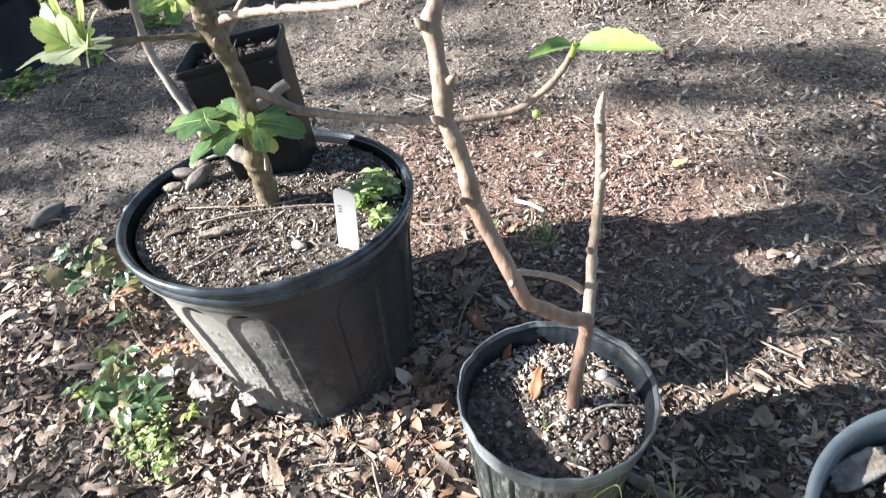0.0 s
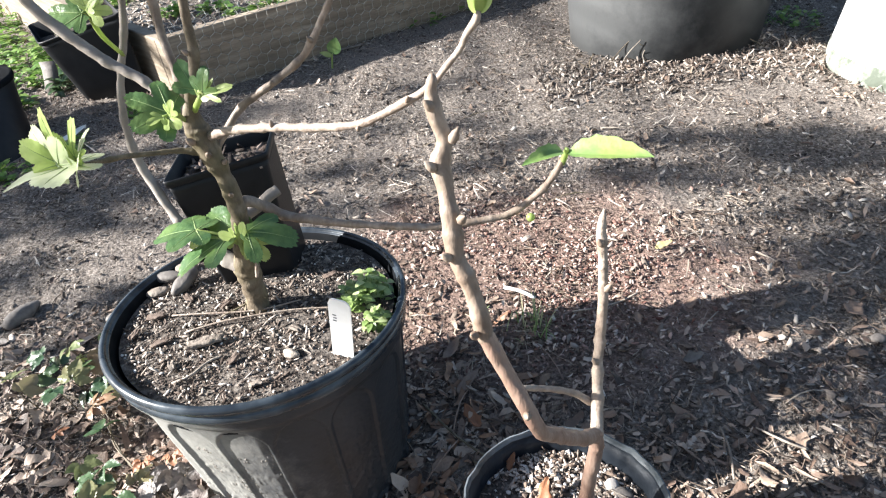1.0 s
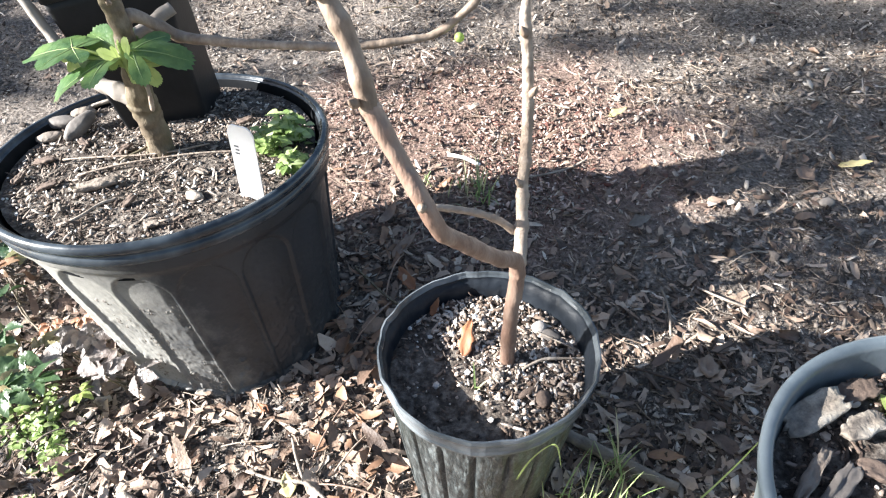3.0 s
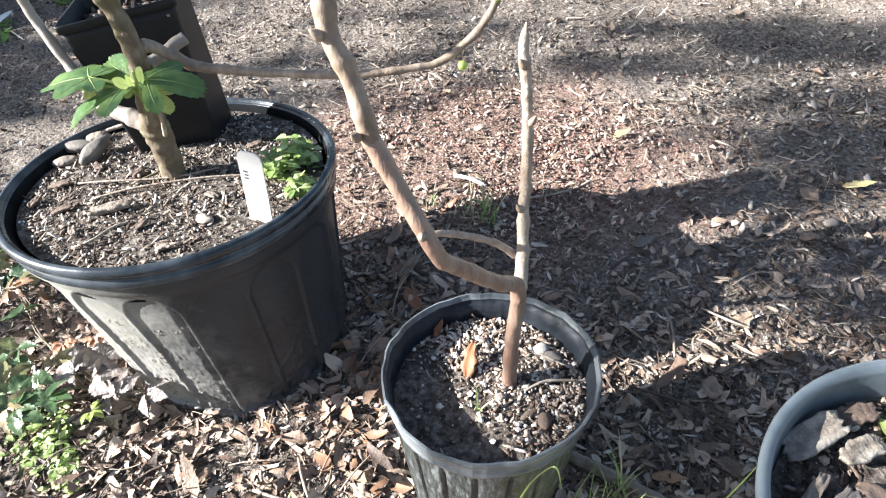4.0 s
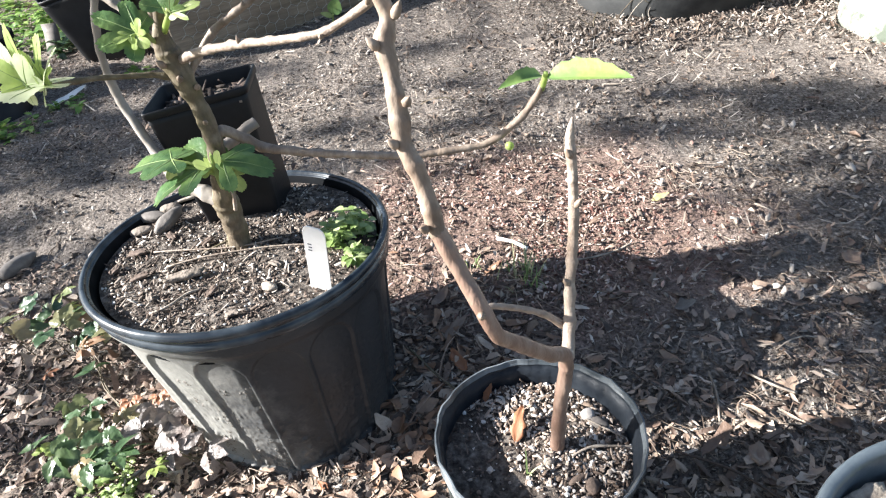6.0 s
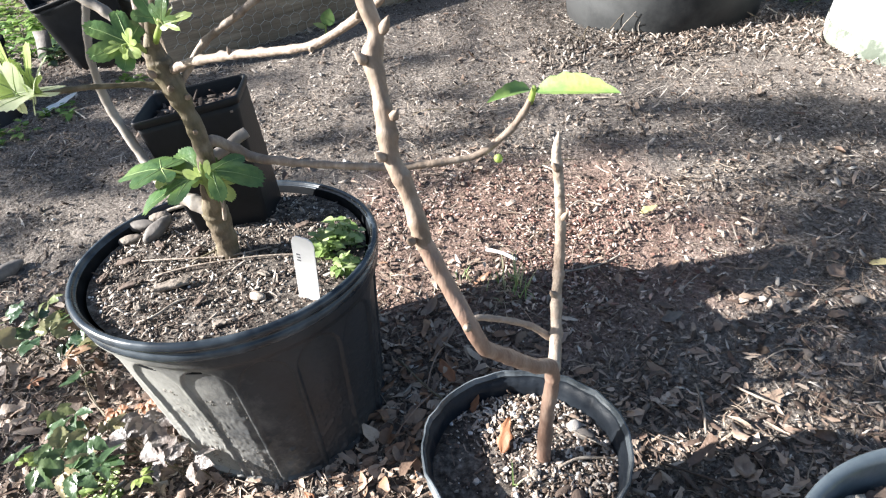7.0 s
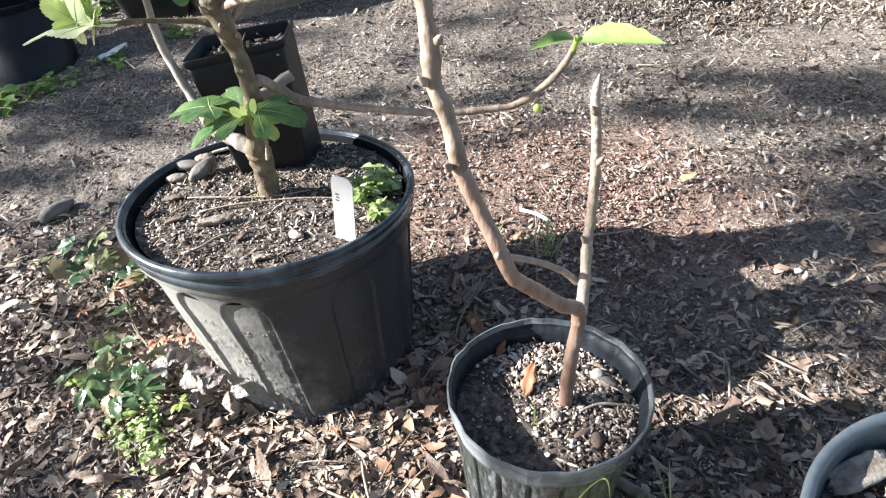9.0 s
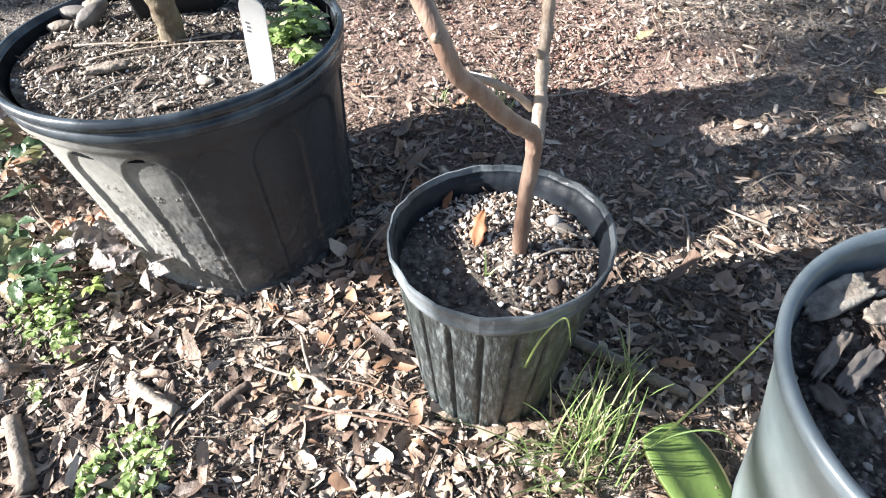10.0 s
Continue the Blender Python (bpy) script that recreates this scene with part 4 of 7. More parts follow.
# ---- square pot standing in the large pot ----
def boxy_pot(foot, top, label, soil_label, mat, fill=0.90):
    """A four-sided tapered pot between two quadrilaterals, with a folded rim, bark and soil."""
    foot, top = [Vector(p) for p in foot], [Vector(p) for p in top]
    pot = thing("square_pot", sum(foot, Vector()) / 4, label, "plant pot")

    def ring(s, grow):
        c4 = [f.lerp(t, s) for f, t in zip(foot, top)]
        mid = sum(c4, Vector()) / 4
        out = []
        for i in range(4):
            a, b, c = c4[i - 1], c4[i], c4[(i + 1) % 4]
            for u in np.linspace(0, 1, 6):
                p1, p2 = b.lerp(a, 0.08), b.lerp(c, 0.08)
                p = p1.lerp(b, u).lerp(b.lerp(p2, u), u)
                d = p - mid
                d.z = 0
                out.append(p + d.normalized() * grow)
        return out

    def skin(rows):
        bm = bmesh.new()
        rings = [[bm.verts.new(p) for p in ring(s, g)] for s, g in rows]
        for a, b in zip(rings, rings[1:]):
            for k in range(len(a)):
                bm.faces.new((a[k], a[(k + 1) % len(a)], b[(k + 1) % len(b)], b[k]))
        return bm
    part("wall", skin([(0, -0.002), (0.02, 0), (0.3, 0), (0.6, 0), (0.90, 0), (0.955, 0), (0.955, -0.002)]), mat, pot)
    part("rim", skin([(0.945, 0.000), (0.948, 0.0022), (0.985, 0.0026), (0.998, 0.0020), (1.0, 0.0004), (0.99, -0.0018), (fill - 0.1, -0.004)]), mat, pot, "folded black rim")
    bm = bmesh.new()
    bm.faces.new([bm.verts.new(p + Vector((0, 0, 0.003 * noise.noise(p * 60)))) for p in ring(fill, -0.003)])
    soil = thing("potting_soil", sum(top, Vector()) / 4 - Vector((0, 0, 0.02)), soil_label, "soil")
    part("soil_surface", bm, M_SOIL, soil)
    bits = []
    for k in range(60):
        u, v = rnd.uniform(0.08, 0.92), rnd.uniform(0.1, 0.9)
        lo = [f.lerp(t, fill) for f, t in zip(foot, top)]
        p = lo[0].lerp(lo[1], u).lerp(lo[3].lerp(lo[2], u), v)
        bits.append((p.x, p.y, p.z + 0.002, rnd.uniform(0.008, 0.026), rnd.uniform(0.004, 0.009)))
    part("bark_chip", chips_mesh("bark_chip", bits, 0.003, rnd), M_BARK, soil, kind="stuff", smooth=False)
    return pot


def chips_mesh(name, bits, thick, r, tilt=0.35, sides=6, curl=0.0, pointed=0.0, jag=0.45):
    """Flat ragged chips joined in one mesh. bits: x, y, z, length, width."""
    g = np.random.default_rng(int(r.random() * 1e9))
    b = np.array(bits, float)
    n = len(b)
    yaw, pi_, ro = g.uniform(0, 6.283, n), g.normal(0, tilt, n), g.normal(0, tilt, n)
    cy, sy, cp, sp, cr, sr = np.cos(yaw), np.sin(yaw), np.cos(pi_), np.sin(pi_), np.cos(ro), np.sin(ro)
    R = np.array([[cy * cp, cy * sp * sr - sy * cr, cy * sp * cr + sy * sr], [sy * cp, sy * sp * sr + cy * cr, sy * sp * cr - cy * sr], [-sp, cp * sr, cp * cr]]).transpose(2, 0, 1)
    a = 2 * math.pi * (np.arange(sides) + g.uniform(-0.44, 0.44, (n, sides))) / sides
    rr = 1 - g.uniform(0, jag, (n, sides))
    px, py = np.cos(a) * rr, np.sin(a) * rr
    # torn edges run straight: push the outline out towards a box
    box = np.maximum(np.abs(np.cos(a)), np.abs(np.sin(a))) ** 0.7
    if not pointed:
        px, py = px / box, py / box
    if pointed:
        py *= 1 - px ** 2 * pointed
    l, w = b[:, 3:4], b[:, 4:5]
    x, y = px * l * 0.5, py * w * 0.5
    z = curl * g.uniform(-0.4, 1.0, (n, 1)) / np.maximum(l, 1e-4) * (x * x * g.uniform(0, 0.5, (n, 1)) + 1.6 * y * y) + 0.035 * w * g.normal(0, 1, (n, sides)) * (curl > 0)
    th = np.minimum(thick, 0.35 * w) * 0.5
    mid = np.zeros((n, 1))
    peak = th + (curl > 0) * g.normal(0, 0.02, (n, 1)) * w
    local = np.concatenate([np.stack([x, y, z + th], -1), np.stack([x, y, z - th], -1), np.stack([mid + 0.2 * l * g.uniform(-1, 1, (n, 1)), mid, peak], -1)], 1)
    v = np.einsum("nij,nkj->nki", R, local)
    v += b[:, None, :3]
    v[:, :, 2] -= 0.6 * (v[:, sides:2 * sides, 2].min(1) - b[:, 2])[:, None]
    m = 2 * sides + 1
    k = np.arange(sides)
    k2 = (k + 1) % sides
    fan = np.stack([k, k2, np.full(sides, 2 * sides)], 1)
    wall = np.stack([sides + k, sides + k2, k2, k], 1)
    one = np.concatenate([np.concatenate([f, q]) for f, q in zip(fan, wall)])
    loops = (np.arange(n)[:, None] * m + one[None, :]).ravel()
    size = np.tile([3, 4], sides * n)
    me = bpy.data.meshes.new(name)
    me.vertices.add(n * m)
    me.vertices.foreach_set("co", v.ravel())
    me.loops.add(len(loops))
    me.loops.foreach_set("vertex_index", loops.astype(np.int32))
    me.polygons.add(len(size))
    me.polygons.foreach_set("loop_start", np.concatenate([[0], np.cumsum(size)[:-1]]).astype(np.int32))
    me.update(calc_edges=True)
    return me


def scraps_mesh(name, bits, r, tilt=0.25, crease=0.5, bend=0.6):
    """Torn pieces of dry leaf in one mesh, each a thin creased sheet with uneven edges. bits: x, y, z, length, width."""
    g = np.random.default_rng(int(r.random() * 1e9))
    b = np.array(bits, float)
    n, nu = len(b), 5
    u = np.linspace(-1, 1, nu)[None, :] + g.uniform(-0.16, 0.16, (n, nu))
    full = 1 - 0.55 * np.abs(u) ** g.uniform(1.2, 5.0, (n, 1))
    torn = g.random((n, 1)) < 0.45
    left = full * g.uniform(0.45, 1.0, (n, nu)) * np.where(torn, g.uniform(0.0, 0.5, (n, 1)), 1)
    right = full * g.uniform(0.6, 1.0, (n, nu))
    l, w = b[:, 3:4] * 0.5, b[:, 4:5] * 0.5
    fold, arch, twist = g.normal(0.15, crease, (n, 1)), g.normal(0.1, bend, (n, 1)), g.normal(0, 0.5, (n, 1))
    rows = []
    for side, edge in ((-1, left), (0, np.zeros((n, nu))), (1, right)):
        x = u * l + side * g.normal(0, 0.10, (n, nu)) * l
        y = side * edge * w + g.normal(0, 0.05, (n, nu)) * w
        z = np.abs(side) * edge * w * fold + arch * l * u * u * 0.5 + side * edge * w * u * twist + g.normal(0, 0.06, (n, nu)) * w
        rows.append(np.stack([x, y, z], -1))
    local = np.concatenate(rows, 1)
    yaw, pi_, ro = g.uniform(0, 6.283, n), g.normal(0, tilt, n), g.normal(0, tilt, n)
    cy, sy, cp, sp, cr, sr = np.cos(yaw), np.sin(yaw), np.cos(pi_), np.sin(pi_), np.cos(ro), np.sin(ro)
    R = np.array([[cy * cp, cy * sp * sr - sy * cr, cy * sp * cr + sy * sr], [sy * cp, sy * sp * sr + cy * cr, sy * sp * cr - cy * sr], [-sp, cp * sr, cp * cr]]).transpose(2, 0, 1)
    v = np.einsum("nij,nkj->nki", R, local) + b[:, None, :3]
    v[:, :, 2] -= 0.75 * (v[:, :, 2].min(1) - b[:, 2])[:, None]
    m = 3 * nu
    one = np.array([q for k in range(2) for i in range(nu - 1) for q in (k * nu + i, k * nu + i + 1, (k + 1) * nu + i + 1, (k + 1) * nu + i)])
    loops = (np.arange(n)[:, None] * m + one[None, :]).ravel()
    count = n * 2 * (nu - 1)
    me = bpy.data.meshes.new(name)
    me.vertices.add(n * m)
    me.vertices.foreach_set("co", v.ravel())
    me.loops.add(len(loops))
    me.loops.foreach_set("vertex_index", loops.astype(np.int32))
    me.polygons.add(count)
    me.polygons.foreach_set("loop_start", (np.arange(count) * 4).astype(np.int32))
    me.update(calc_edges=True)
    return me


boxy_pot(((-0.252, 0.748, 0.217), (-0.168, 0.762, 0.217), (-0.160, 0.828, 0.217), (-0.250, 0.812, 0.217)),
         ((-0.272, 0.738, 0.383), (-0.164, 0.772, 0.388), (-0.166, 0.838, 0.388), (-0.268, 0.806, 0.387)),
         "black square plastic nursery pot standing in the large pot", "brown bark and soil filling the square black pot", M_BLACKPOT)


# ---- what lies in the pots ----
def in_pot(shell, s, heap, r_max, count, seed):
    r = random.Random(seed)
    out = []
    for _ in range(count):
        q, a = r_max * math.sqrt(r.random()), r.uniform(0, 2 * math.pi)
        p = shell.at(a, s, q)
        out.append((p.x, p.y, p.z + heap * (1 - (q / r_max) ** 2) + 0.0005))
    return out, r


def ico():
    bm = bmesh.new()
    bmesh.ops.create_icosphere(bm, subdivisions=1, radius=1.0)
    out = [tuple(v.co) for v in bm.verts], [tuple(v.index for v in f.verts) for f in bm.faces]
    bm.free()
    return out


ICO_V, ICO_F = ico()


def pale_half(x, y):
    """Share of pale grains: thick on one half of the small pot, few on the other."""
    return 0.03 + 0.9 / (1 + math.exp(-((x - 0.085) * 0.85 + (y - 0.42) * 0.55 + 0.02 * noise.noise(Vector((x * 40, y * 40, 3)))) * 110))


def grit(soil, shell, s, heap, r_max, perlite, chips, seed, big=1.0, thin=None, thin_bark=False):
    pts, r = in_pot(shell, s, heap, r_max, perlite, seed)
    verts, faces = [], []
    for x, y, z in pts:
        if thin and r.random() > thin(x, y):
            continue
        rad = (0.0006 + 0.0024 * r.random() ** 2.8) * big
        i0 = len(verts)
        for d in ICO_V:
            k = rad * r.uniform(0.72, 1.2)
            verts.append((x + d[0] * k, y + d[1] * k, z + 0.0010 + d[2] * k * 0.8))
        faces += [(i0 + a, i0 + b, i0 + c) for a, b, c in ICO_F]
    part("perlite", mesh_of("perlite", verts, faces), M_PERLITE, soil, "scattered white perlite grains", smooth=False, kind="stuff")
    pts, r = in_pot(shell, s, heap, r_max, chips, seed + 1)
    bits = [(x, y, z, r.uniform(0.0014, 0.0050) * r.choice((1, 1, 1, 1, 1, 1.8, 3.0)) * big, r.uniform(0.0012, 0.0032) * big) for x, y, z in pts if not thin_bark or r.random() < 0.2 + 0.8 * thin(x, y)]
    part("bark_chip", chips_mesh("bark_chip", bits, 0.002, r), M_BARK, soil, "loose bark crumbs", smooth=False, kind="stuff")


grit(big_soil, BIG, BIG_S, 0.003, 0.154, 1500, 4200, 40, 0.70, lambda x, y: 0.25 + 0.75 * (noise.noise(Vector((x * 25, y * 25, 1))) > 0.05))
grit(small_soil, SMALL, SMALL_S, 0.0, 0.081, 900, 1000, 50, 1.15, pale_half, True)
grit(side_soil, SIDE, SIDE_S, 0.0, 0.124, 200, 2400, 60, 1.2)


def pale_bits():
    pts, r = in_pot(BIG, BIG_S, 0.003, 0.152, 1700, 77)
    bits = [(x, y, z + 0.001, 0.003 + 0.014 * r.random() ** 2.5, r.uniform(0.0012, 0.004)) for x, y, z in pts]
    part("wood_chip", chips_mesh("wood_chip", bits, 0.0018, r), M_CHIP, big_soil, "pale wood chips and straw bits", smooth=False, kind="stuff")


pale_bits()


def pale_chips():
    """Tan chips and grit, thick on one half of the small pot."""
    pts, r = in_pot(SMALL, SMALL_S, 0.0, 0.080, 2000, 78)
    bits = [(x, y, z + 0.0015, 0.002 + 0.014 * r.random() ** 3.2, r.uniform(0.0016, 0.0050)) for x, y, z in pts if r.random() < pale_half(x, y)]
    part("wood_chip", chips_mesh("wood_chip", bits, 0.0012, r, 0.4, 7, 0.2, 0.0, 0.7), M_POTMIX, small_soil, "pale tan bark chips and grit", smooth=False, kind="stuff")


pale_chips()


def on_big(x, y, up=0.0):
    return (x, y, soil_height(BIG, BIG_S, x, y, 0.003, 0.157) + up)


def on_small(x, y, up=0.0):
    return (x, y, soil_height(SMALL, SMALL_S, x, y) + up)


def on_side(x, y, up=0.0):
    return (x, y, soil_height(SIDE, SIDE_S, x, y) + up)


def plant_tag():
    tag = thing("plant_tag", (-0.087, 0.592, 0.222), "white plastic plant tag with faded writing stuck in the soil", "plant label")
    lo, hi = Vector((-0.0985, 0.596, 0.205)), Vector((-0.0825, 0.580, 0.321))
    ax = (hi - lo).normalized()
    sd = Vector((0.93, -0.37, 0))
    sd = (sd - ax * sd.dot(ax)).normalized()
    nm = sd.cross(ax).normalized()
    L = (hi - lo).length
    bm = bmesh.new()
    prof = [(0.3, 0), (1, 0.14), (1, 0.93), (0.85, 0.975), (0.55, 1.0)]
    outl = [(u, v) for u, v in prof] + [(-u, v) for u, v in prof[::-1]]
    f = [bm.verts.new(lo + sd * 0.0118 * u + ax * L * v - nm * 0.0006) for u, v in outl]
    b = [bm.verts.new(lo + sd * 0.0118 * u + ax * L * v + nm * 0.0006) for u, v in outl]
    bm.faces.new(f)
    bm.faces.new(b[::-1])
    for k in range(len(f)):
        bm.faces.new((f[k], b[k], b[(k + 1) % len(f)], f[(k + 1) % len(f)]))
    bmesh.ops.recalc_face_normals(bm, faces=bm.faces[:])
    part("tag_blade", bm, M_TAG, tag, smooth=False)
    for v, w, u0 in ((0.80, 0.0042, -0.55), (0.765, 0.0036, -0.5), (0.73, 0.0042, -0.55)):
        bm = bmesh.new()
        c = lo + ax * L * v + sd * 0.0105 * u0
        for sgn in (-1, 1):
            q = [c + ax * 0.0009 * a + sd * w * 0.5 * b2 + nm * sgn * 0.0009 for a, b2 in ((-1, -1), (-1, 1), (1, 1), (1, -1))]
            if sgn > 0:
                bm.faces.new([bm.verts.new(p) for p in q])
            else:
                bm.faces.new([bm.verts.new(p) for p in q[::-1]])
        part("writing_bar", bm, M_INK, tag, smooth=False)


plant_tag()


def stone(name, at, size, turn, label, category="stone", mat=None, seed=0, rough=0.16):
    bm = bmesh.new()
    bmesh.ops.create_icosphere(bm, subdivisions=3, radius=1.0)
    m = Euler([math.radians(a) for a in turn]).to_matrix()
    for v in bm.verts:
        p = v.co * (1 + rough * noise.noise(v.co * 1.6 + Vector((seed, 3, 0))) + 0.05 * noise.noise(v.co * 5 + Vector((seed, 0, 0))))
        v.co = Vector(at) + m @ Vector((p.x * size[0], p.y * size[1], p.z * size[2]))
    ob = part(name, bm, mat or M_ROCK, None, origin=at)
    return tagged(ob, label, category)


def slab(name, at, length, width, thick, heading, tilt, mat, label, category="bark", seed=0):
    """A torn flat piece of bark or wood: ragged ends, fibres along it."""
    n, m = 20, 8
    c, sn = math.cos(heading), math.sin(heading)
    verts, faces = [], []
    for sgn in (1, -1):
        for i in range(n + 1):
            u = i / n
            for j in range(m + 1):
                v = 2 * j / m - 1
                reach = length * 0.5 * (0.86 + 0.22 * noise.noise(Vector((v * 3.1, seed, 0.5 if u > 0.5 else 4.5))))
                wide = width * 0.5 * (0.85 + 0.35 * noise.noise(Vector((u * 4, seed + 7, v))) - 0.25 * (2 * u - 1) ** 4)
                x, y = (2 * u - 1) * reach, v * wide
                edge = min(1, 4 * min(u, 1 - u), 3 * (1 - abs(v)))
                z = sgn * thick * (0.25 + 0.25 * edge) + sgn * thick * 0.35 * noise.noise(Vector((u * 3, v * 5, seed + sgn))) + 0.25 * width * (v * v - 0.4) * 0.4
                z += tilt * x
                verts.append((at[0] + x * c - y * sn, at[1] + x * sn + y * c, at[2] + z))
    k = (n + 1) * (m + 1)
    for i in range(n):
        for j in range(m):
            a = i * (m + 1) + j
            faces.append((a, a + m + 1, a + m + 2, a + 1))
            faces.append((k + a, k + a + 1, k + a + m + 2, k + a + m + 1))
    loop = [j for j in range(m)] + [i * (m + 1) + m for i in range(n)] + [n * (m + 1) + m - j for j in range(m)] + [(n - i) * (m + 1) for i in range(n)]
    for a, b in zip(loop, loop[1:] + loop[:1]):
        faces.append((a, b, k + b, k + a))
    ob = part(name, mesh_of(name, verts, faces), mat, None, origin=at)
    return tagged(ob, label, category)


M_ROT = material("rotten_wood", [(0.30, (0.055, 0.046, 0.04)), (0.45, (0.22, 0.185, 0.15)), (0.58, (0.40, 0.34, 0.265)), (0.72, (0.58, 0.53, 0.45))], 55, 0.85, 0.9, 130, stain=(0.24, 0.245, 0.24), stain_scale=40, stain_amount=0.6, bump_dist=0.004)
stone("pebble", on_big(-0.330, 0.772, 0.006), (0.020, 0.0085, 0.0075), (0, 0, -8), "smooth long grey pebble lying on the potting soil", seed=1)
stone("pebble", on_big(-0.302, 0.752, 0.009), (0.023, 0.0095, 0.009), (0, -12, 58), "smooth dark grey pebble lying on the potting soil", seed=2)
stone("pebble", on_big(-0.312, 0.790, 0.006), (0.014, 0.008, 0.007), (0, 0, 10), "small tan pebble lying on the potting soil", seed=3, mat=M_LOG)
stone("pebble", on_big(-0.334, 0.742, 0.004), (0.014, 0.008, 0.005), (0, 0, 12), "flat tan pebble lying on the potting soil", seed=4, mat=M_LOG)
stone("pebble", on_big(-0.372, 0.700, 0.004), (0.010, 0.006, 0.005), (0, 0, 30), "small pale pebble beside the pot rim", seed=5)
stone("bark_piece", on_big(-0.150, 0.600, 0.003), (0.010, 0.006, 0.004), (0, 0, -30), "tan bark chip on the potting soil", "bark", M_PALEWOOD, 7)


def stick(name, pts, mat, label, category="twig", **kw):
    ob = part(name, bar(pts, kw.pop("sides", 7), kw.pop("steps", 5), rough=0.2, **kw), mat, None, origin=pts[0][:3])
    return tagged(ob, label, category)


stick("twig", [(*on_big(-0.275, 0.655, 0.003), 0.0012), (*on_big(-0.23, 0.664, 0.006), 0.0012), (*on_big(-0.16, 0.672, 0.006), 0.0011), (*on_big(-0.10, 0.672, 0.004), 0.001)], M_TWIGPALE, "thin dry straw lying on the potting soil", "straw")
stick("twig", [(*on_big(-0.30, 0.688, 0.004), 0.0011), (*on_big(-0.27, 0.683, 0.006), 0.0011), (*on_big(-0.20, 0.678, 0.006), 0.001), (*on_big(-0.150, 0.690, 0.006), 0.001)], M_TWIGPALE, "thin dry straw lying on the potting soil", "straw")
stick("twig", [(*on_big(-0.225, 0.745, 0.006), 0.0012), (*on_big(-0.205, 0.715, 0.012), 0.0012), (*on_big(-0.210, 0.69, 0.010), 0.0012), (*on_big(-0.24, 0.675, 0.004), 0.0012)], M_STEM, "curled thin root on the potting soil", "root")
stick("twig", [(*on_big(-0.268, 0.575, 0.002), 0.0014), (*on_big(-0.250, 0.580, 0.005), 0.0014), (*on_big(-0.236, 0.600, 0.004), 0.0012), (*on_big(-0.224, 0.608, 0.002), 0.0012)], M_PALEWOOD, "crooked pale root on the potting soil", "root")
stick("twig", [(*on_big(-0.318, 0.805, 0.004), 0.0024), (*on_big(-0.280, 0.812, 0.010), 0.0024), (*on_big(-0.235, 0.805, 0.014), 0.002)], M_PALEWOOD, "pale dry stick lying on the potting soil")


def herb(name, at, spread, count, leaf_l, leaf_w, height, label, mat, seed, category="weed", droop=0.3):
    """A low weed: short stems from one foot, small leaves along them."""
    r = random.Random(seed)
    ob = thing(name, at, label, category, "weeds")
    leaves, stems = bmesh.new(), bmesh.new()
    at = Vector(at)
    for _ in range(count):
        a, q = r.uniform(0, 6.283), spread * math.sqrt(r.random())
        tip = at + Vector((q * math.cos(a), q * math.sin(a), height * r.uniform(0.35, 1.0) * (1 - 0.45 * q / spread)))
        root = at + Vector((q * 0.75 * math.cos(a), q * 0.75 * math.sin(a), 0))
        mid = root.lerp(tip, 0.5) + Vector((0, 0, height * 0.1))
        tube(stems, spline([(*root, 0.0007), (*mid, 0.0006), (*tip, 0.0005)], 3), 4)
        for k in range(r.randint(4, 7)):
            b = r.uniform(0, 6.283)
            out = Vector((math.cos(b), math.sin(b), r.uniform(-0.15, 0.55)))
            plain_leaf(tip - Vector((0, 0, height * 0.12 * k)), out, (r.gauss(0, 0.25), r.gauss(0, 0.25), 1), leaf_l * r.uniform(0.6, 1.15), leaf_w * r.uniform(0.7, 1.1), droop, 0.2, 0.0, leaves, 5)
    part("stem", stems, M_WEED, ob, kind="stuff")
    part("foliage", leaves, mat, ob, kind="stuff")
    return ob


herb("weed", on_big(-0.074, 0.690), 0.030, 40, 0.015, 0.010, 0.038, "bushy pale green weed growing at the large pot's edge", M_POTWEED, 5)
herb("weed", on_big(-0.058, 0.644), 0.014, 12, 0.012, 0.010, 0.018, "small pale green weed growing beside the plant tag", M_POTWEED, 6)

# small pot
def dry_leaf(at, out, up, l, w, mat, label, **k):
    ob = part("fallen_leaf", plain_leaf(at, out, up, l, w, k.get("droop", -0.12), 0.3, 0.0, None, 14, 0.7), mat, None, origin=at)
    sol = ob.modifiers.new("thickness", "SOLIDIFY")
    sol.thickness = 0.0005
    return tagged(ob, label, "leaf")


slab("bark_piece", on_big(-0.247, 0.630, 0.006), 0.046, 0.013, 0.007, 0.20, 0.0, M_LOG, "long brown piece of bark on the potting soil", seed=11)
for px, py, pl, ph in ((-0.300, 0.640, 0.022, 0.4), (-0.275, 0.600, 0.016, 2.0), (-0.320, 0.690, 0.024, 0.1), (-0.210, 0.600, 0.018, 1.0), (-0.150, 0.640, 0.016, 2.6), (-0.120, 0.740, 0.020, 0.3), (-0.335, 0.660, 0.018, 1.2), (-0.290, 0.720, 0.020, 2.3), (-0.180, 0.560, 0.016, 0.2), (-0.240, 0.700, 0.018, 0.9)):
    slab("bark_piece", on_big(px, py, 0.004), pl, pl * 0.45, 0.004, ph, 0.08, M_BARK if pl > 0.017 else M_LOG, "loose bark chip lying on the potting soil", seed=px * 90)
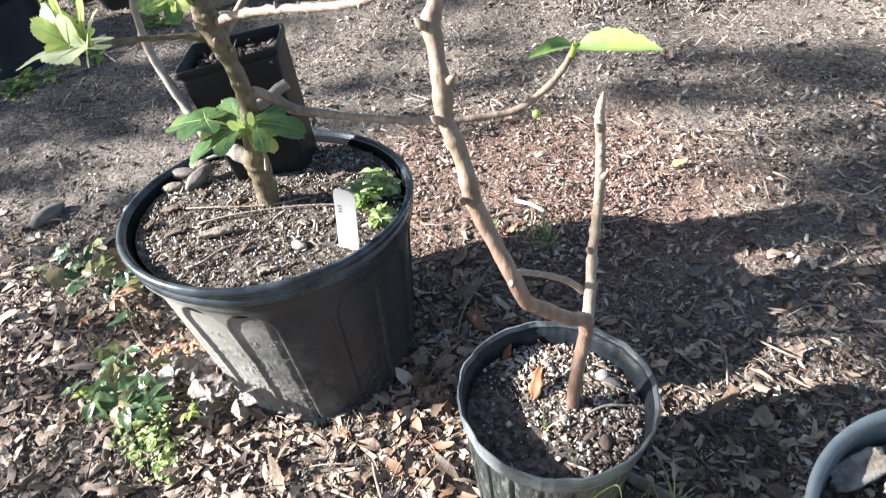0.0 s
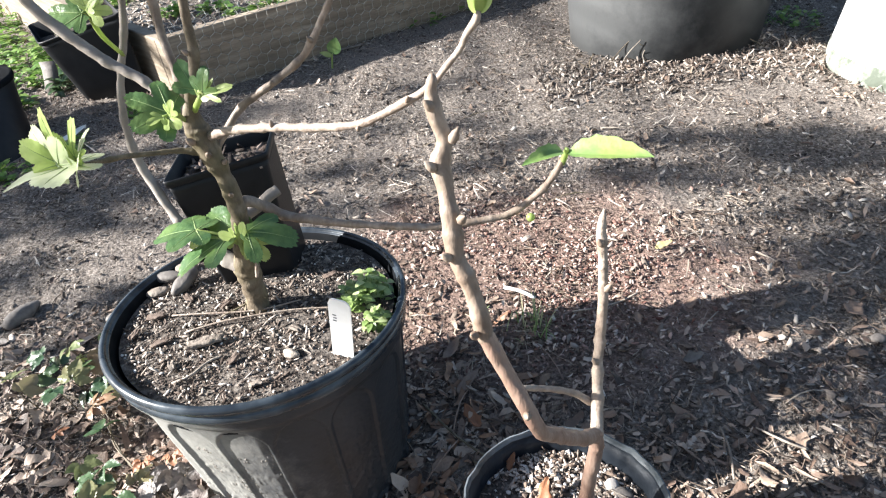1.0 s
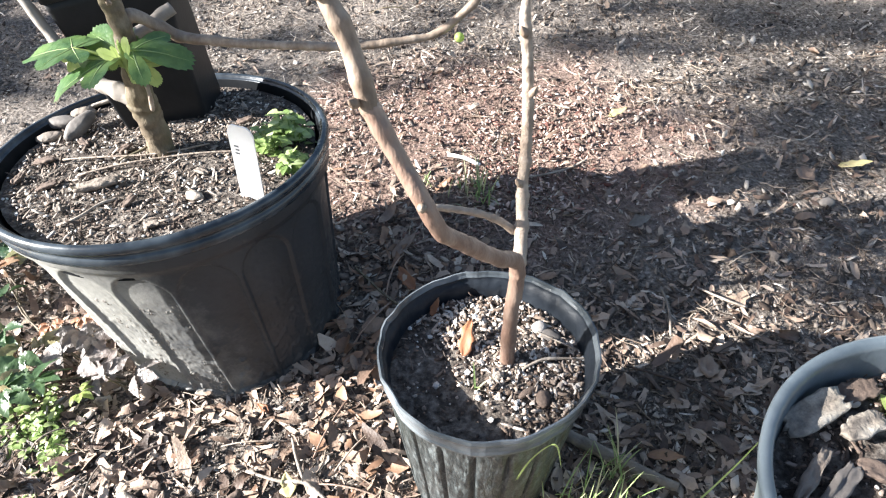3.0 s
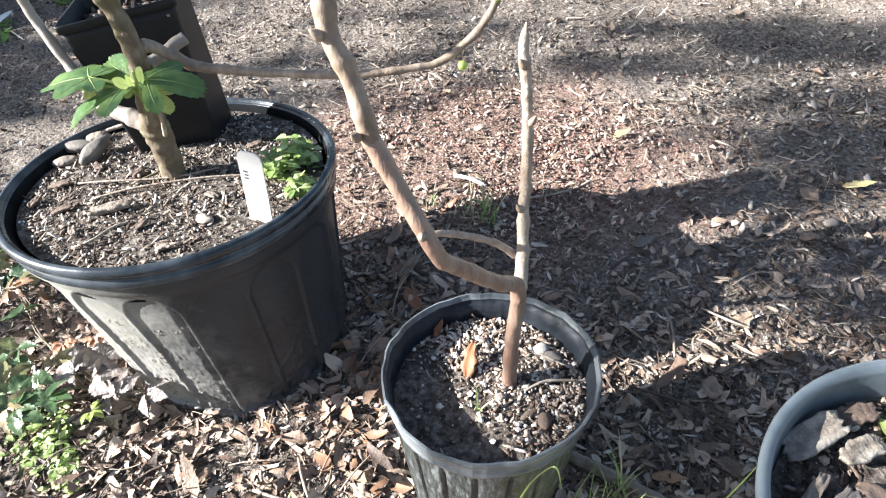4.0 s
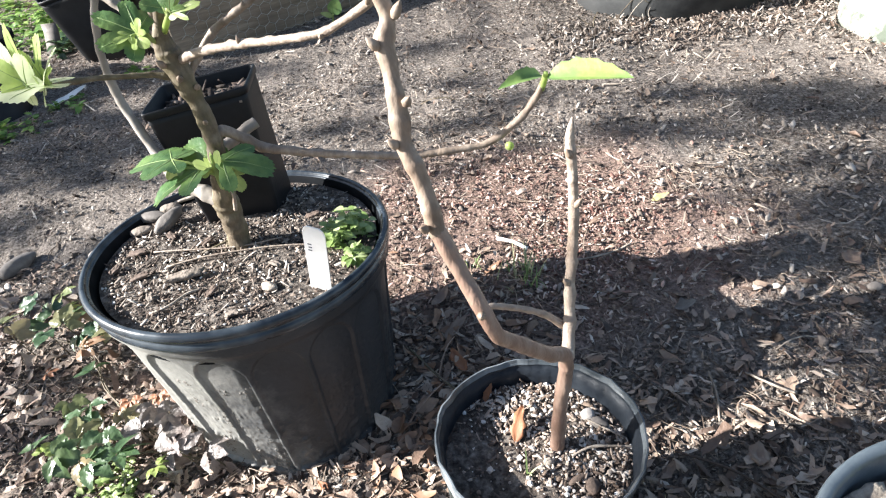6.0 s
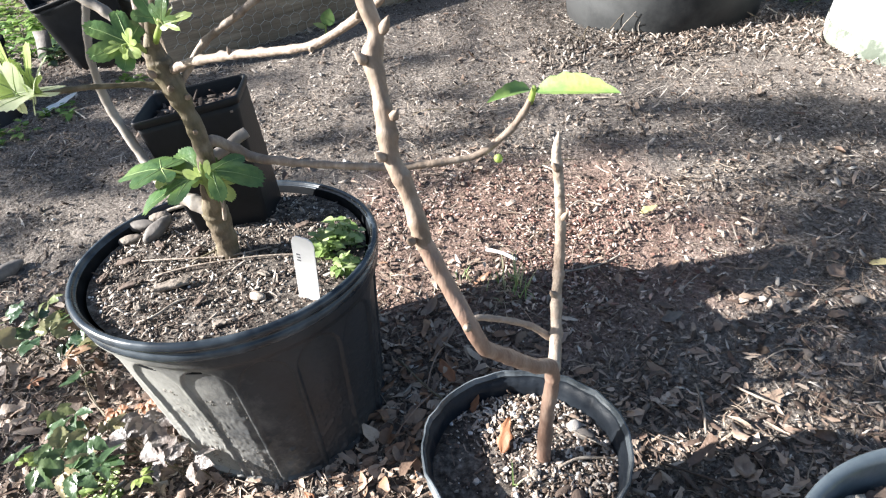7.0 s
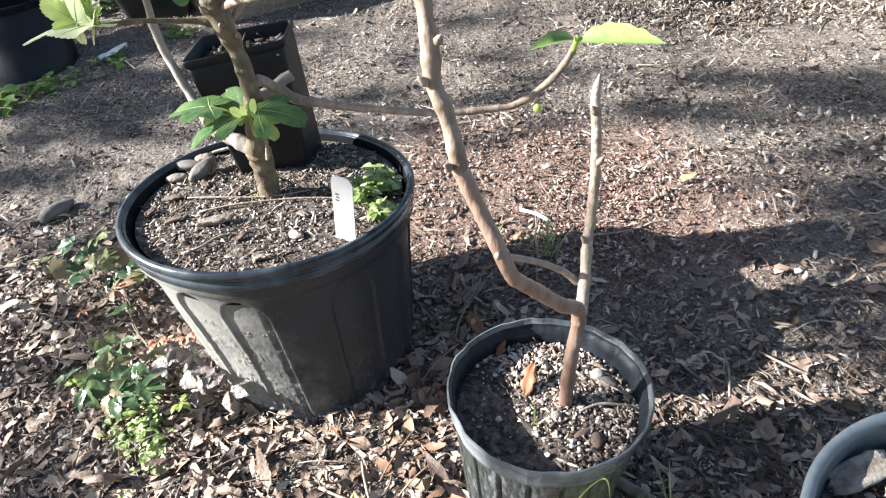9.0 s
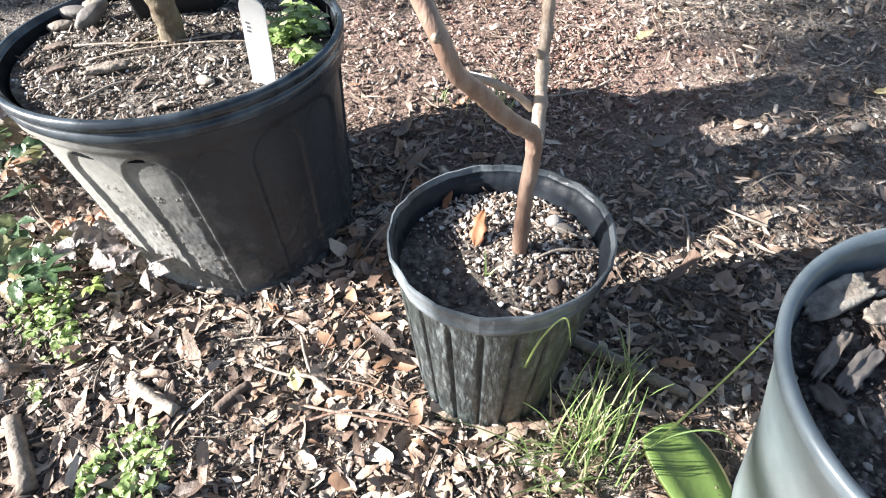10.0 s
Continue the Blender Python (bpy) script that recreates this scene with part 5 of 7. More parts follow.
dry_leaf(on_small(0.082, 0.428, 0.003), (0.35, 0.9, 0.30), (-0.4, -0.6, 0.8), 0.034, 0.014, M_ORANGELEAF, "orange-brown fallen leaf on the small pot's soil")
dry_leaf(on_small(0.060, 0.480, 0.003), (0.35, 0.9, 0.2), (-0.5, -0.5, 0.8), 0.026, 0.009, M_ORANGELEAF, "narrow reddish fallen leaf on the small pot's soil")
stone("pebble", on_small(0.152, 0.450, 0.004), (0.007, 0.006, 0.005), (0, 0, 20), "white stone on the small pot's soil", mat=M_PERLITE, seed=8)
stone("pebble", on_small(0.160, 0.440, 0.003), (0.009, 0.006, 0.004), (0, 0, -30), "pale grey stone on the small pot's soil", seed=9)
stone("bark_piece", on_small(0.107, 0.404, 0.003), (0.005, 0.004, 0.004), (0, 0, 10), "tan bark crumb at the young fig's foot", "bark", M_PALEWOOD, 10)
stone("bark_piece", on_small(0.128, 0.385, 0.002), (0.010, 0.0035, 0.003), (0, 0, 25), "reddish bark strip on the small pot's soil", "bark", M_BARK, 11)
stone("bark_piece", on_small(0.138, 0.376, 0.003), (0.008, 0.006, 0.004), (0, 0, 70), "brown bark chunk on the small pot's soil", "bark", M_BARK, 12)
stick("twig", [(*on_small(0.128, 0.408, 0.003), 0.0012), (*on_small(0.146, 0.413, 0.006), 0.0014), (*on_small(0.165, 0.412, 0.005), 0.0012), (*on_small(0.182, 0.410, 0.004), 0.001)], M_PALEWOOD, "pale thin twig on the small pot's soil")
stick("twig", [(*on_small(0.146, 0.448, 0.004), 0.0009), (*on_small(0.162, 0.432, 0.006), 0.0009), (*on_small(0.178, 0.420, 0.004), 0.0008)], M_PALEWOOD, "pale thin straw on the small pot's soil", "straw")


def blades(name, at, count, length, spread, label, seed, width=0.0022, lean=(0, 0), sprawl=1.0):
    r = random.Random(seed)
    ob = thing(name, at, label, "grass")
    bm = bmesh.new()
    for _ in range(count):
        a = r.uniform(0, 6.283)
        base = Vector(at) + Vector((r.gauss(0, spread * 0.35), r.gauss(0, spread * 0.35), 0))
        l = length * r.uniform(0.4, 1.0)
        out = Vector((math.cos(a) + lean[0], math.sin(a) + lean[1], 0)) * r.uniform(0.15, 0.75) * sprawl
        side = Vector((-out.y, out.x, 0)).normalized()
        prev = None
        n = 7
        bend = r.uniform(0.1, 0.9)
        for i in range(n + 1):
            u = i / n
            p = base + out * l * u * (0.5 + 0.5 * u) + Vector((0, 0, l * (u - bend * 0.45 * u * u)))
            wd = width * 0.5 * (1 - u ** 2.2) + 0.0002
            row = [bm.verts.new(p - side * wd), bm.verts.new(p + Vector((0, 0, -wd * 0.5))), bm.verts.new(p + side * wd)]
            if prev:
                bm.faces.new((prev[0], prev[1], row[1], row[0]))
                bm.faces.new((prev[1], prev[2], row[2], row[1]))
            prev = row
    part("blade", bm, M_GRASS, ob, kind="stuff")
    return ob


blades("grass", on_small(0.088, 0.396), 3, 0.030, 0.004, "thin green grass seedling in the small pot", 3, 0.0014)

# grey pot
slab("bark_piece", on_side(0.309, 0.314, 0.012), 0.054, 0.024, 0.008, 0.35, 0.12, M_ROT, "large splintered tan and grey piece of rotten bark", seed=1)
slab("bark_piece", on_side(0.336, 0.300, 0.012), 0.040, 0.018, 0.007, 0.25, -0.08, M_ROT, "pale splintered bark chip in the grey pot", seed=2)
slab("bark_piece", on_side(0.350, 0.328, 0.007), 0.036, 0.018, 0.007, 0.1, 0.0, M_BARK, "brown bark chip in the grey pot", seed=3)
slab("bark_piece", on_side(0.272, 0.246, 0.006), 0.026, 0.015, 0.005, 1.9, 0.0, M_BARK, "small brown bark chip in the grey pot", seed=4)
slab("wood_piece", on_side(0.287, 0.274, 0.009), 0.048, 0.010, 0.009, 0.70, 0.05, M_LOG, "short grey rotten stick in the grey pot", "stick", 5)
slab("wood_piece", on_side(0.299, 0.263, 0.007), 0.050, 0.014, 0.008, 0.62, 0.0, M_ROCK, "charred grey piece of wood in the grey pot", "stick", 6)
slab("bark_piece", on_side(0.330, 0.270, 0.006), 0.030, 0.016, 0.006, 2.6, 0.05, M_BARK, "dark bark chip in the grey pot", seed=7)
stick("twig", [(*on_side(0.335, 0.345, 0.004), 0.002), (*on_side(0.350, 0.352, 0.010), 0.002), (*on_side(0.372, 0.350, 0.006), 0.002)], M_ORANGELEAF, "curved rusty brown twig in the grey pot")
stone("pebble", on_side(0.345, 0.322, 0.004), (0.005, 0.004, 0.004), (0, 0, 0), "white perlite lump in the grey pot", mat=M_PERLITE, seed=17)
stone("pebble", on_side(0.395, 0.285, 0.006), (0.012, 0.010, 0.008), (0, 0, 40), "brown nut-like lump in the grey pot", mat=M_BARK, seed=18)
herb("seedling", on_side(0.378, 0.300), 0.014, 8, 0.014, 0.009, 0.022, "bright green seedling sprouting in the grey pot", M_YOUNGLEAF, 8)


# ---- raised bed with chicken wire ----
BED = Vector((-0.700, 1.965, 0))
BX, BY = Vector((0.845, 0.535, 0)), Vector((-0.659, 0.752, 0))


def board(name, a, d, length, thick, height, inward, parent, label=""):
    """A weathered plank on edge from a along d, its back towards inward."""
    bm = bmesh.new()
    n = 24
    rows = []
    for i in range(n + 1):
        u = i / n
        p = a + d * length * u
        dip = 0.004 * noise.noise(p * 3)
        e = 0.003
        sec = [(0, 0), (0, height - e), (e, height), (thick - e, height), (thick, height - e), (thick, 0)]
        rows.append([bm.verts.new(p + inward * (x + 0.0015 * noise.noise(p * 20 + Vector((x, z, 0)))) + Vector((0, 0, z - 0.02 + (dip if z > 0 else 0)))) for x, z in sec])
    for r0, r1 in zip(rows, rows[1:]):
        for k in range(5):
            bm.faces.new((r0[k], r0[k + 1], r1[k + 1], r1[k]))
    bm.faces.new(rows[0])
    bm.faces.new(rows[-1][::-1])
    bmesh.ops.recalc_face_normals(bm, faces=bm.faces[:])
    return part(name, bm, M_WOOD, parent, label, smooth=False)


bed = thing("raised_bed", BED, "weathered wooden raised garden bed of plank boards", "garden bed")
board("front_board", BED, BX, 2.4, 0.038, 0.208, BY, bed, "long grey-brown plank on edge")
board("side_board", BED + BY * 0.04, BY, 1.9, 0.038, 0.205, BX, bed, "sunlit plank on edge")
board("back_board", BED + BY * 1.94, BX, 2.4, 0.038, 0.205, BY, bed)
board("end_board", BED + BX * 2.40, BY, 1.98, 0.038, 0.205, -BX, bed)


def bed_fill():
    ob = thing("bed_soil", BED + BX * 1.2 + BY * 1.0, "dry soil and leaf litter filling the raised bed", "soil")
    bm = bmesh.new()
    nx, ny = 60, 48
    grid = []
    for j in range(ny + 1):
        row = []
        for i in range(nx + 1):
            p = BED + BX * (0.038 + 2.32 * i / nx) + BY * (0.04 + 1.9 * j / ny)
            p.z = 0.155 + 0.02 * noise.noise(p * 4) + 0.01 * noise.noise(p * 15)
            row.append(bm.verts.new(p))
        grid.append(row)
    for j in range(ny):
        for i in range(nx):
            bm.faces.new((grid[j][i], grid[j][i + 1], grid[j + 1][i + 1], grid[j + 1][i]))
    part("soil_surface", bm, M_GROUND, ob)
    r = random.Random(31)
    bits = []
    for _ in range(4200):
        p = BED + BX * (0.05 + 2.2 * r.random() ** 1.5) + BY * (0.05 + 1.8 * r.random() ** 2.0)
        z = 0.155 + 0.02 * noise.noise(p * 4) + 0.01 * noise.noise(p * 15)
        bits.append((p.x, p.y, z, r.uniform(0.012, 0.045), r.uniform(0.006, 0.024)))
    part("leaf_litter", chips_mesh("leaf_litter", bits, 0.0012, r, 0.45, 7, 0.25, 0.6), M_PALELITTER, ob, "fallen leaves and chips", smooth=False, kind="stuff")


bed_fill()


def wire_netting():
    ob = thing("chicken_wire", BED + BX * 0.3, "rusty hexagonal chicken wire hung over the bed's front board", "wire mesh")
    bm = bmesh.new()
    s = 0.034

    def place(u, v):
        """u along the board, v up and over its edge."""
        p = BED + BX * u
        w = 0.010 + 0.006 * noise.noise(Vector((u * 5, v * 9, 2)))
        if v < 0.20:
            return p - BY * w + Vector((0, 0, max(0.004, v - 0.01)))
        return p - BY * (w - (v - 0.20) * 0.6) + Vector((0, 0, 0.192 + (v - 0.20) * 0.55 + 0.012 * noise.noise(Vector((u * 6, v * 6, 8)))))
    for i in range(44):
        for j in range(8):
            u0 = 0.02 + i * s * 1.0
            v0 = 0.012 + j * s * 1.5 * 0.62 + 0.0
            off = 0.5 * s if j % 2 else 0
            a = place(u0 + off, v0)
            b = place(u0 + off + s * 0.5, v0 + s * 0.28)
            c = place(u0 + off + s, v0)
            d = place(u0 + off + s * 0.5, v0 + s * 0.93)
            for p, q in ((a, b), (b, c), (b, d)):
                tube(bm, [(*p, 0.0008), (*q, 0.0008)], 3, cap=False)
    part("wire", bm, M_WIRE, ob, kind="stuff", smooth=False)


wire_netting()

# ---- pots by the bed ----
boxy_pot(((-1.010, 2.050, -0.003), (-0.815, 2.050, -0.003), (-0.905, 2.180, -0.003), (-1.090, 2.170, -0.003)),
         ((-1.076, 2.045, 0.195), (-0.812, 2.040, 0.256), (-0.908, 2.190, 0.270), (-1.165, 2.190, 0.215)),
         "black square plastic pot leaning by the raised bed", "dark soil and bark in the leaning square pot", M_BLACKPOT, 0.8)
FARLEFT = Shell((-1.185, 1.745, -0.006), 0.126, (-1.236, 1.868, 0.165), 0.132, (0, 0))


def low_pot():
    pot = thing("nursery_pot", FARLEFT.base, "short round black plastic pot with a splashed foot", "plant pot")
    W = FARLEFT.wall
    part("wall", lathe(FARLEFT, [(0, W(0)), (0.03, W(0.03) + 0.002), (0.4, W(0.4)), (0.92, W(0.92))], 72), M_BLACKPOT, pot)
    part("rim", lathe(FARLEFT, [(0.91, W(0.92)), (0.915, W(0.92) + 0.005), (0.98, W(0.98) + 0.005), (1, W(1)), (0.98, W(1) - 0.005), (0.40, W(0.40) - 0.004)], 72), M_INNER, pot)
    soil_in(FARLEFT, 0.45, W(0.45) - 0.004, "potting_soil", "dark soil deep in the short black pot", 0.006, 13.0)


low_pot()
slip = bmesh.new()
flap = [[slip.verts.new((x + 0.012 * math.sin(v * 2.4) - 0.01 * v, y + 0.03 * v - 0.03, z)) for x in (-1.205, -1.180, -1.155)] for v, (y, z) in zip((0, 0.35, 0.7, 1), ((2.210, 0.003), (2.213, 0.035), (2.220, 0.065), (2.227, 0.088)))]
for low, high in zip(flap, flap[1:]):
    for k in range(2):
        slip.faces.new((low[k], low[k + 1], high[k + 1], high[k]))
grey_card = part("plastic_flap", slip, M_ROCK, None, origin=(-1.180, 2.185, 0.003))
tagged(grey_card, "torn grey plastic strip standing beside the leaning pot", "plastic scrap")
grey_card.modifiers.new("thickness", "SOLIDIFY").thickness = 0.0015

# ---- weeds on the earth ----
r_w = random.Random(77)


def on_earth(x, y, up=0.0):
    return (x, y, hill(x, y) + up)


for (x, y, sp, n, h, m) in ((-1.30, 2.05, 0.10, 40, 0.06, 0), (-1.13, 2.22, 0.10, 44, 0.07, 1), (-1.28, 2.45, 0.12, 44, 0.07, 0), (-1.50, 2.28, 0.12, 40, 0.06, 1), (-1.45, 2.55, 0.13, 60, 0.09, 0), (-1.35, 2.62, 0.12, 50, 0.09, 0), (-1.60, 2.75, 0.15, 60, 0.09, 0), (-1.30, 2.28, 0.10, 44, 0.07, 0), (-1.75, 3.0, 0.2, 60, 0.1, 0), (-1.9, 3.3, 0.25, 70, 0.1, 0), (-1.55, 2.42, 0.12, 50, 0.08, 0), (-1.02, 1.60, 0.07, 30, 0.035, 0)) + ((-0.93, 1.72, 0.05, 20, 0.03, 0),
                            (-1.12, 1.52, 0.08, 30, 0.035, 0), (-0.80, 1.88, 0.05, 16, 0.03, 0), (1.12, 2.25, 0.12, 50, 0.05, 0), (1.22, 2.05, 0.10, 40, 0.045, 0), (1.05, 2.48, 0.14, 46, 0.06, 0), (1.30, 2.35, 0.12, 40, 0.06, 0), (0.06, 2.52, 0.12, 40, 0.05, 0), (0.22, 2.62, 0.10, 30, 0.05, 0)):
    herb("weed", on_earth(x, y), sp, int(n * 0.5), 0.036 if x < -1.1 else 0.026, 0.024 if x < -1.1 else 0.015, h, "patch of low green weeds growing in the bare earth", (M_WEED, M_VINE)[m], int(1000 * abs(x * y)))
for x, y, sp, n, h in ((-0.40, 0.535, 0.040, 26, 0.020), (-0.372, 0.505, 0.035, 22, 0.018), (-0.352, 0.470, 0.022, 14, 0.014), (-0.255, 0.335, 0.045, 34, 0.022), (-0.365, 0.425, 0.016, 8, 0.012)):
    herb("weed", on_earth(x, y), sp, int(n * 1.6), 0.010, 0.007, h, "low bright green chickweed among the mulch", M_POTWEED, int(5000 * abs(x * y)))
for k in range(26):
    p = BED + BX * r_w.uniform(0.08, 1.3) + BY * (0.10 + 0.8 * r_w.random() ** 1.4)
    herb("weed", (p.x, p.y, 0.15), r_w.uniform(0.04, 0.09), 16, 0.034, 0.018, 0.07, "small green weed growing in the raised bed", M_WEED, 300 + k)


def bean_seedling():
    ob = thing("seedling", on_earth(-0.250, 2.10), "small seedling with a round pale green leaf", "seedling")
    part("stem", bar([(*on_earth(-0.250, 2.10), 0.003), (-0.245, 2.10, 0.03, 0.003), (-0.24, 2.095, 0.05, 0.002)], 6, 4), M_YOUNGLEAF, ob)
    part("leaf", plain_leaf((-0.240, 2.095, 0.045), (0.35, 0, 0.9), (0, -1, 0.25), 0.055, 0.045, 0.05, 0.1), M_FIGLEAF, ob)
    part("leaf", plain_leaf((-0.243, 2.095, 0.04), (-0.9, -0.1, 0.5), (0, -0.6, 0.8), 0.04, 0.02, 0.1, 0.2), M_YOUNGLEAF, ob)


bean_seedling()


# ---- trailing vine at the large pot's foot ----
def vine_leaf(at, heading, size, mat, parent, tilt, r, count):
    """A hand of toothed leaflets on one short stalk."""
    bm = bmesh.new()
    for k in range(count):
        a = heading + (k - (count - 1) / 2) * (0.95 if count == 3 else 0.72)
        l = size * (1 - 0.12 * abs(k - (count - 1) / 2)) * r.uniform(0.88, 1.1)
        up = Vector((tilt[0] + r.gauss(0, 0.15), tilt[1] + r.gauss(0, 0.15), 1))
        out = Vector((math.cos(a), math.sin(a), -0.3 * (tilt[0] * math.cos(a) + tilt[1] * math.sin(a)) + r.gauss(0.05, 0.1)))
        plain_leaf(Vector(at) + out * 0.003, out, up, l, l * r.uniform(0.52, 0.66), r.uniform(0.1, 0.4), r.uniform(0.15, 0.4), 0.10, bm, 22, 0.35)
    return part("leaf", bm, mat, parent)


def vine():
    ob = thing("trailing_vine", on_earth(-0.36, 0.60), "low trailing vine with toothed leaflets, some withered, beside the pot", "vine")
    r = random.Random(12)
    runs = [[(-0.30, 0.56), (-0.36, 0.60), (-0.43, 0.66), (-0.49, 0.74), (-0.54, 0.82)], [(-0.29, 0.555), (-0.35, 0.565), (-0.41, 0.57), (-0.47, 0.585)], [(-0.36, 0.60), (-0.45, 0.68), (-0.50, 0.76), (-0.58, 0.80)]]
    for run in runs:
        line = [(*on_earth(x, y, 0.012 + 0.012 * (i % 2)), 0.0011) for i, (x, y) in enumerate(run)]
        part("stem", bar(line, 5, 5), M_STEM, ob)
    green = [(-0.427, 0.571, 0.031), (-0.449, 0.557, 0.030), (-0.402, 0.539, 0.031), (-0.384, 0.570, 0.028), (-0.440, 0.602, 0.026), (-0.412, 0.600, 0.026), (-0.472, 0.600, 0.024), (-0.395, 0.610, 0.024), (-0.425, 0.545, 0.026),
             (-0.584, 0.832, 0.026), (-0.541, 0.833, 0.028), (-0.539, 0.793, 0.027), (-0.612, 0.811, 0.027), (-0.484, 0.725, 0.027), (-0.612, 0.773, 0.026), (-0.500, 0.800, 0.024), (-0.465, 0.770, 0.024), (-0.560, 0.770, 0.022),
             (-0.510, 0.760, 0.022), (-0.460, 0.700, 0.024), (-0.575, 0.860, 0.022), (-0.640, 0.800, 0.022), (-0.520, 0.850, 0.020), (-0.47, 0.64, 0.020), (-0.455, 0.585, 0.027), (-0.375, 0.548, 0.026), (-0.400, 0.575, 0.028), (-0.505, 0.585, 0.022), (-0.435, 0.63, 0.022), (-0.55, 0.81, 0.026), (-0.52, 0.78, 0.024), (-0.60, 0.84, 0.024)]
    dusty = [(-0.370, 0.608, 0.028), (-0.352, 0.574, 0.029), (-0.333, 0.563, 0.028), (-0.292, 0.538, 0.028), (-0.270, 0.540, 0.024), (-0.312, 0.556, 0.022), (-0.345, 0.602, 0.022), (-0.322, 0.590, 0.020)]
    for spots, mat in ((green, M_VINE), (dusty, M_VINEPALE)):
        for x, y, size in spots:
            base = Vector(on_earth(x + r.gauss(0, 0.004), y + r.gauss(0, 0.004), 0.030 + 0.034 * r.random()))
            part("leaf_stalk", bar([(*on_earth(x + 0.012, y + 0.006, 0.006), 0.0008), (*(base - Vector((0, 0, 0.006))), 0.0008), (*base, 0.0007)], 4, 3), M_STEM, ob)
            leaf = vine_leaf(base, r.uniform(0, 6.283), size * 1.22, mat, ob, (r.gauss(-0.15, 0.45), r.gauss(-0.25, 0.45)), r, r.choice((3, 3, 5)))
            if mat is M_VINEPALE:
                leaf["label"] = "dusty mauve-grey leaflets"
    for x, y, m in ((-0.398, 0.645, M_ORANGELEAF), (-0.540, 0.710, M_ORANGELEAF), (-0.360, 0.648, M_ORANGELEAF), (-0.483, 0.573, M_YOUNGLEAF), (-0.565, 0.850, M_YOUNGLEAF), (-0.330, 0.535, M_YOUNGLEAF)):
        leaf = vine_leaf(on_earth(x, y, 0.035), r.uniform(0, 6.283), 0.017, m, ob, (r.gauss(-0.2, 0.4), r.gauss(-0.2, 0.4)), r, 5)
        leaf["label"] = "young orange leaflets" if m is M_ORANGELEAF else "young yellow-green leaflets"


vine()

# ---- grass, broad leaf and sticks in front ----
blades("grass", on_earth(0.172, 0.318), 100, 0.130, 0.050, "tuft of long green and straw-coloured grass beside the pots", 21, 0.0011, (0, 0), 0.40)
blades("grass", on_earth(0.140, 0.305), 60, 0.085, 0.065, "thin yellowing grass lying over the mulch", 22, 0.0013, (-0.8, -0.5))
blades("grass", on_earth(0.215, 0.375), 18, 0.10, 0.02, "few green grass blades behind the small pot", 23, 0.0015, (0, 0), 0.6)
blades("grass", on_earth(0.150, 0.835), 40, 0.06, 0.045, "small tuft of grey-green grass in the mulch", 24, 0.002)
blades("grass", on_earth(0.075, 0.865), 8, 0.04, 0.02, "few dry grass blades in the mulch", 25, 0.0015)


def blade_strip(name, pts, width, label, mat=M_GRASS):
    bm = bmesh.new()
    line = spline(pts, 6)
    prev = None
    for i, p in enumerate(line):
        u = i / (len(line) - 1)
        d = Vector(line[min(i + 1, len(line) - 1)]) - Vector(line[max(i - 1, 0)])
        side = d.cross(Vector((0.2, -0.9, 0.5))).normalized()
        w = width * 0.5 * (1 - 0.85 * u ** 2)
        row = [bm.verts.new(Vector(p) - side * w), bm.verts.new(Vector(p) + Vector((0, 0.0004, -0.0006))), bm.verts.new(Vector(p) + side * w)]
        if prev:
            bm.faces.new((prev[0], prev[1], row[1], row[0]))
            bm.faces.new((prev[1], prev[2], row[2], row[1]))
        prev = row
    return tagged(part(name, bm, mat, None, origin=pts[0]), label, "grass")


blade_strip("grass_blade", [on_earth(0.212, 0.300, 0.004), (0.238, 0.303, 0.085), (0.262, 0.306, 0.155), (0.281, 0.311, 0.210)], 0.0036, "single long grass blade leaning on the grey pot", M_YOUNGLEAF)
blade_strip("grass_blade", [on_earth(0.107, 0.354, 0.004), (0.108, 0.345, 0.080), (0.115, 0.328, 0.165), (0.124, 0.316, 0.213), (0.130, 0.312, 0.220), (0.135, 0.311, 0.190)], 0.0026, "long arching green grass blade before the small pot", M_YOUNGLEAF)
blade_strip("grass_blade", [on_earth(0.200, 0.300, 0.008), (0.235, 0.300, 0.055), (0.268, 0.296, 0.062), (0.288, 0.288, 0.036)], 0.0022, "thin drooping grass blade")


def broad_leaf():
    at, out, up = Vector((0.229, 0.322, 0.024)), (0.40, -0.92, -0.05), (0.30, -0.25, 1)
    ob = part("broad_leaf", plain_leaf(at, out, up, 0.110, 0.058, 0.18, 0.22, 0.0, None, 24, 0.0, 0.42), M_PAD, None, origin=at)
    ob.modifiers.new("thickness", "SOLIDIFY").thickness = 0.0020
    part("margin", plain_leaf(at - Vector((-0.0004, -0.0015, 0.0035)), out, up, 0.1135, 0.0635, 0.18, 0.22, 0.0, None, 24, 0.0, 0.42), M_YELLOWLEAF, ob, "thin yellowish margin")
    tagged(ob, "broad oval green leaf with a yellowish edge on the ground", "leaf")


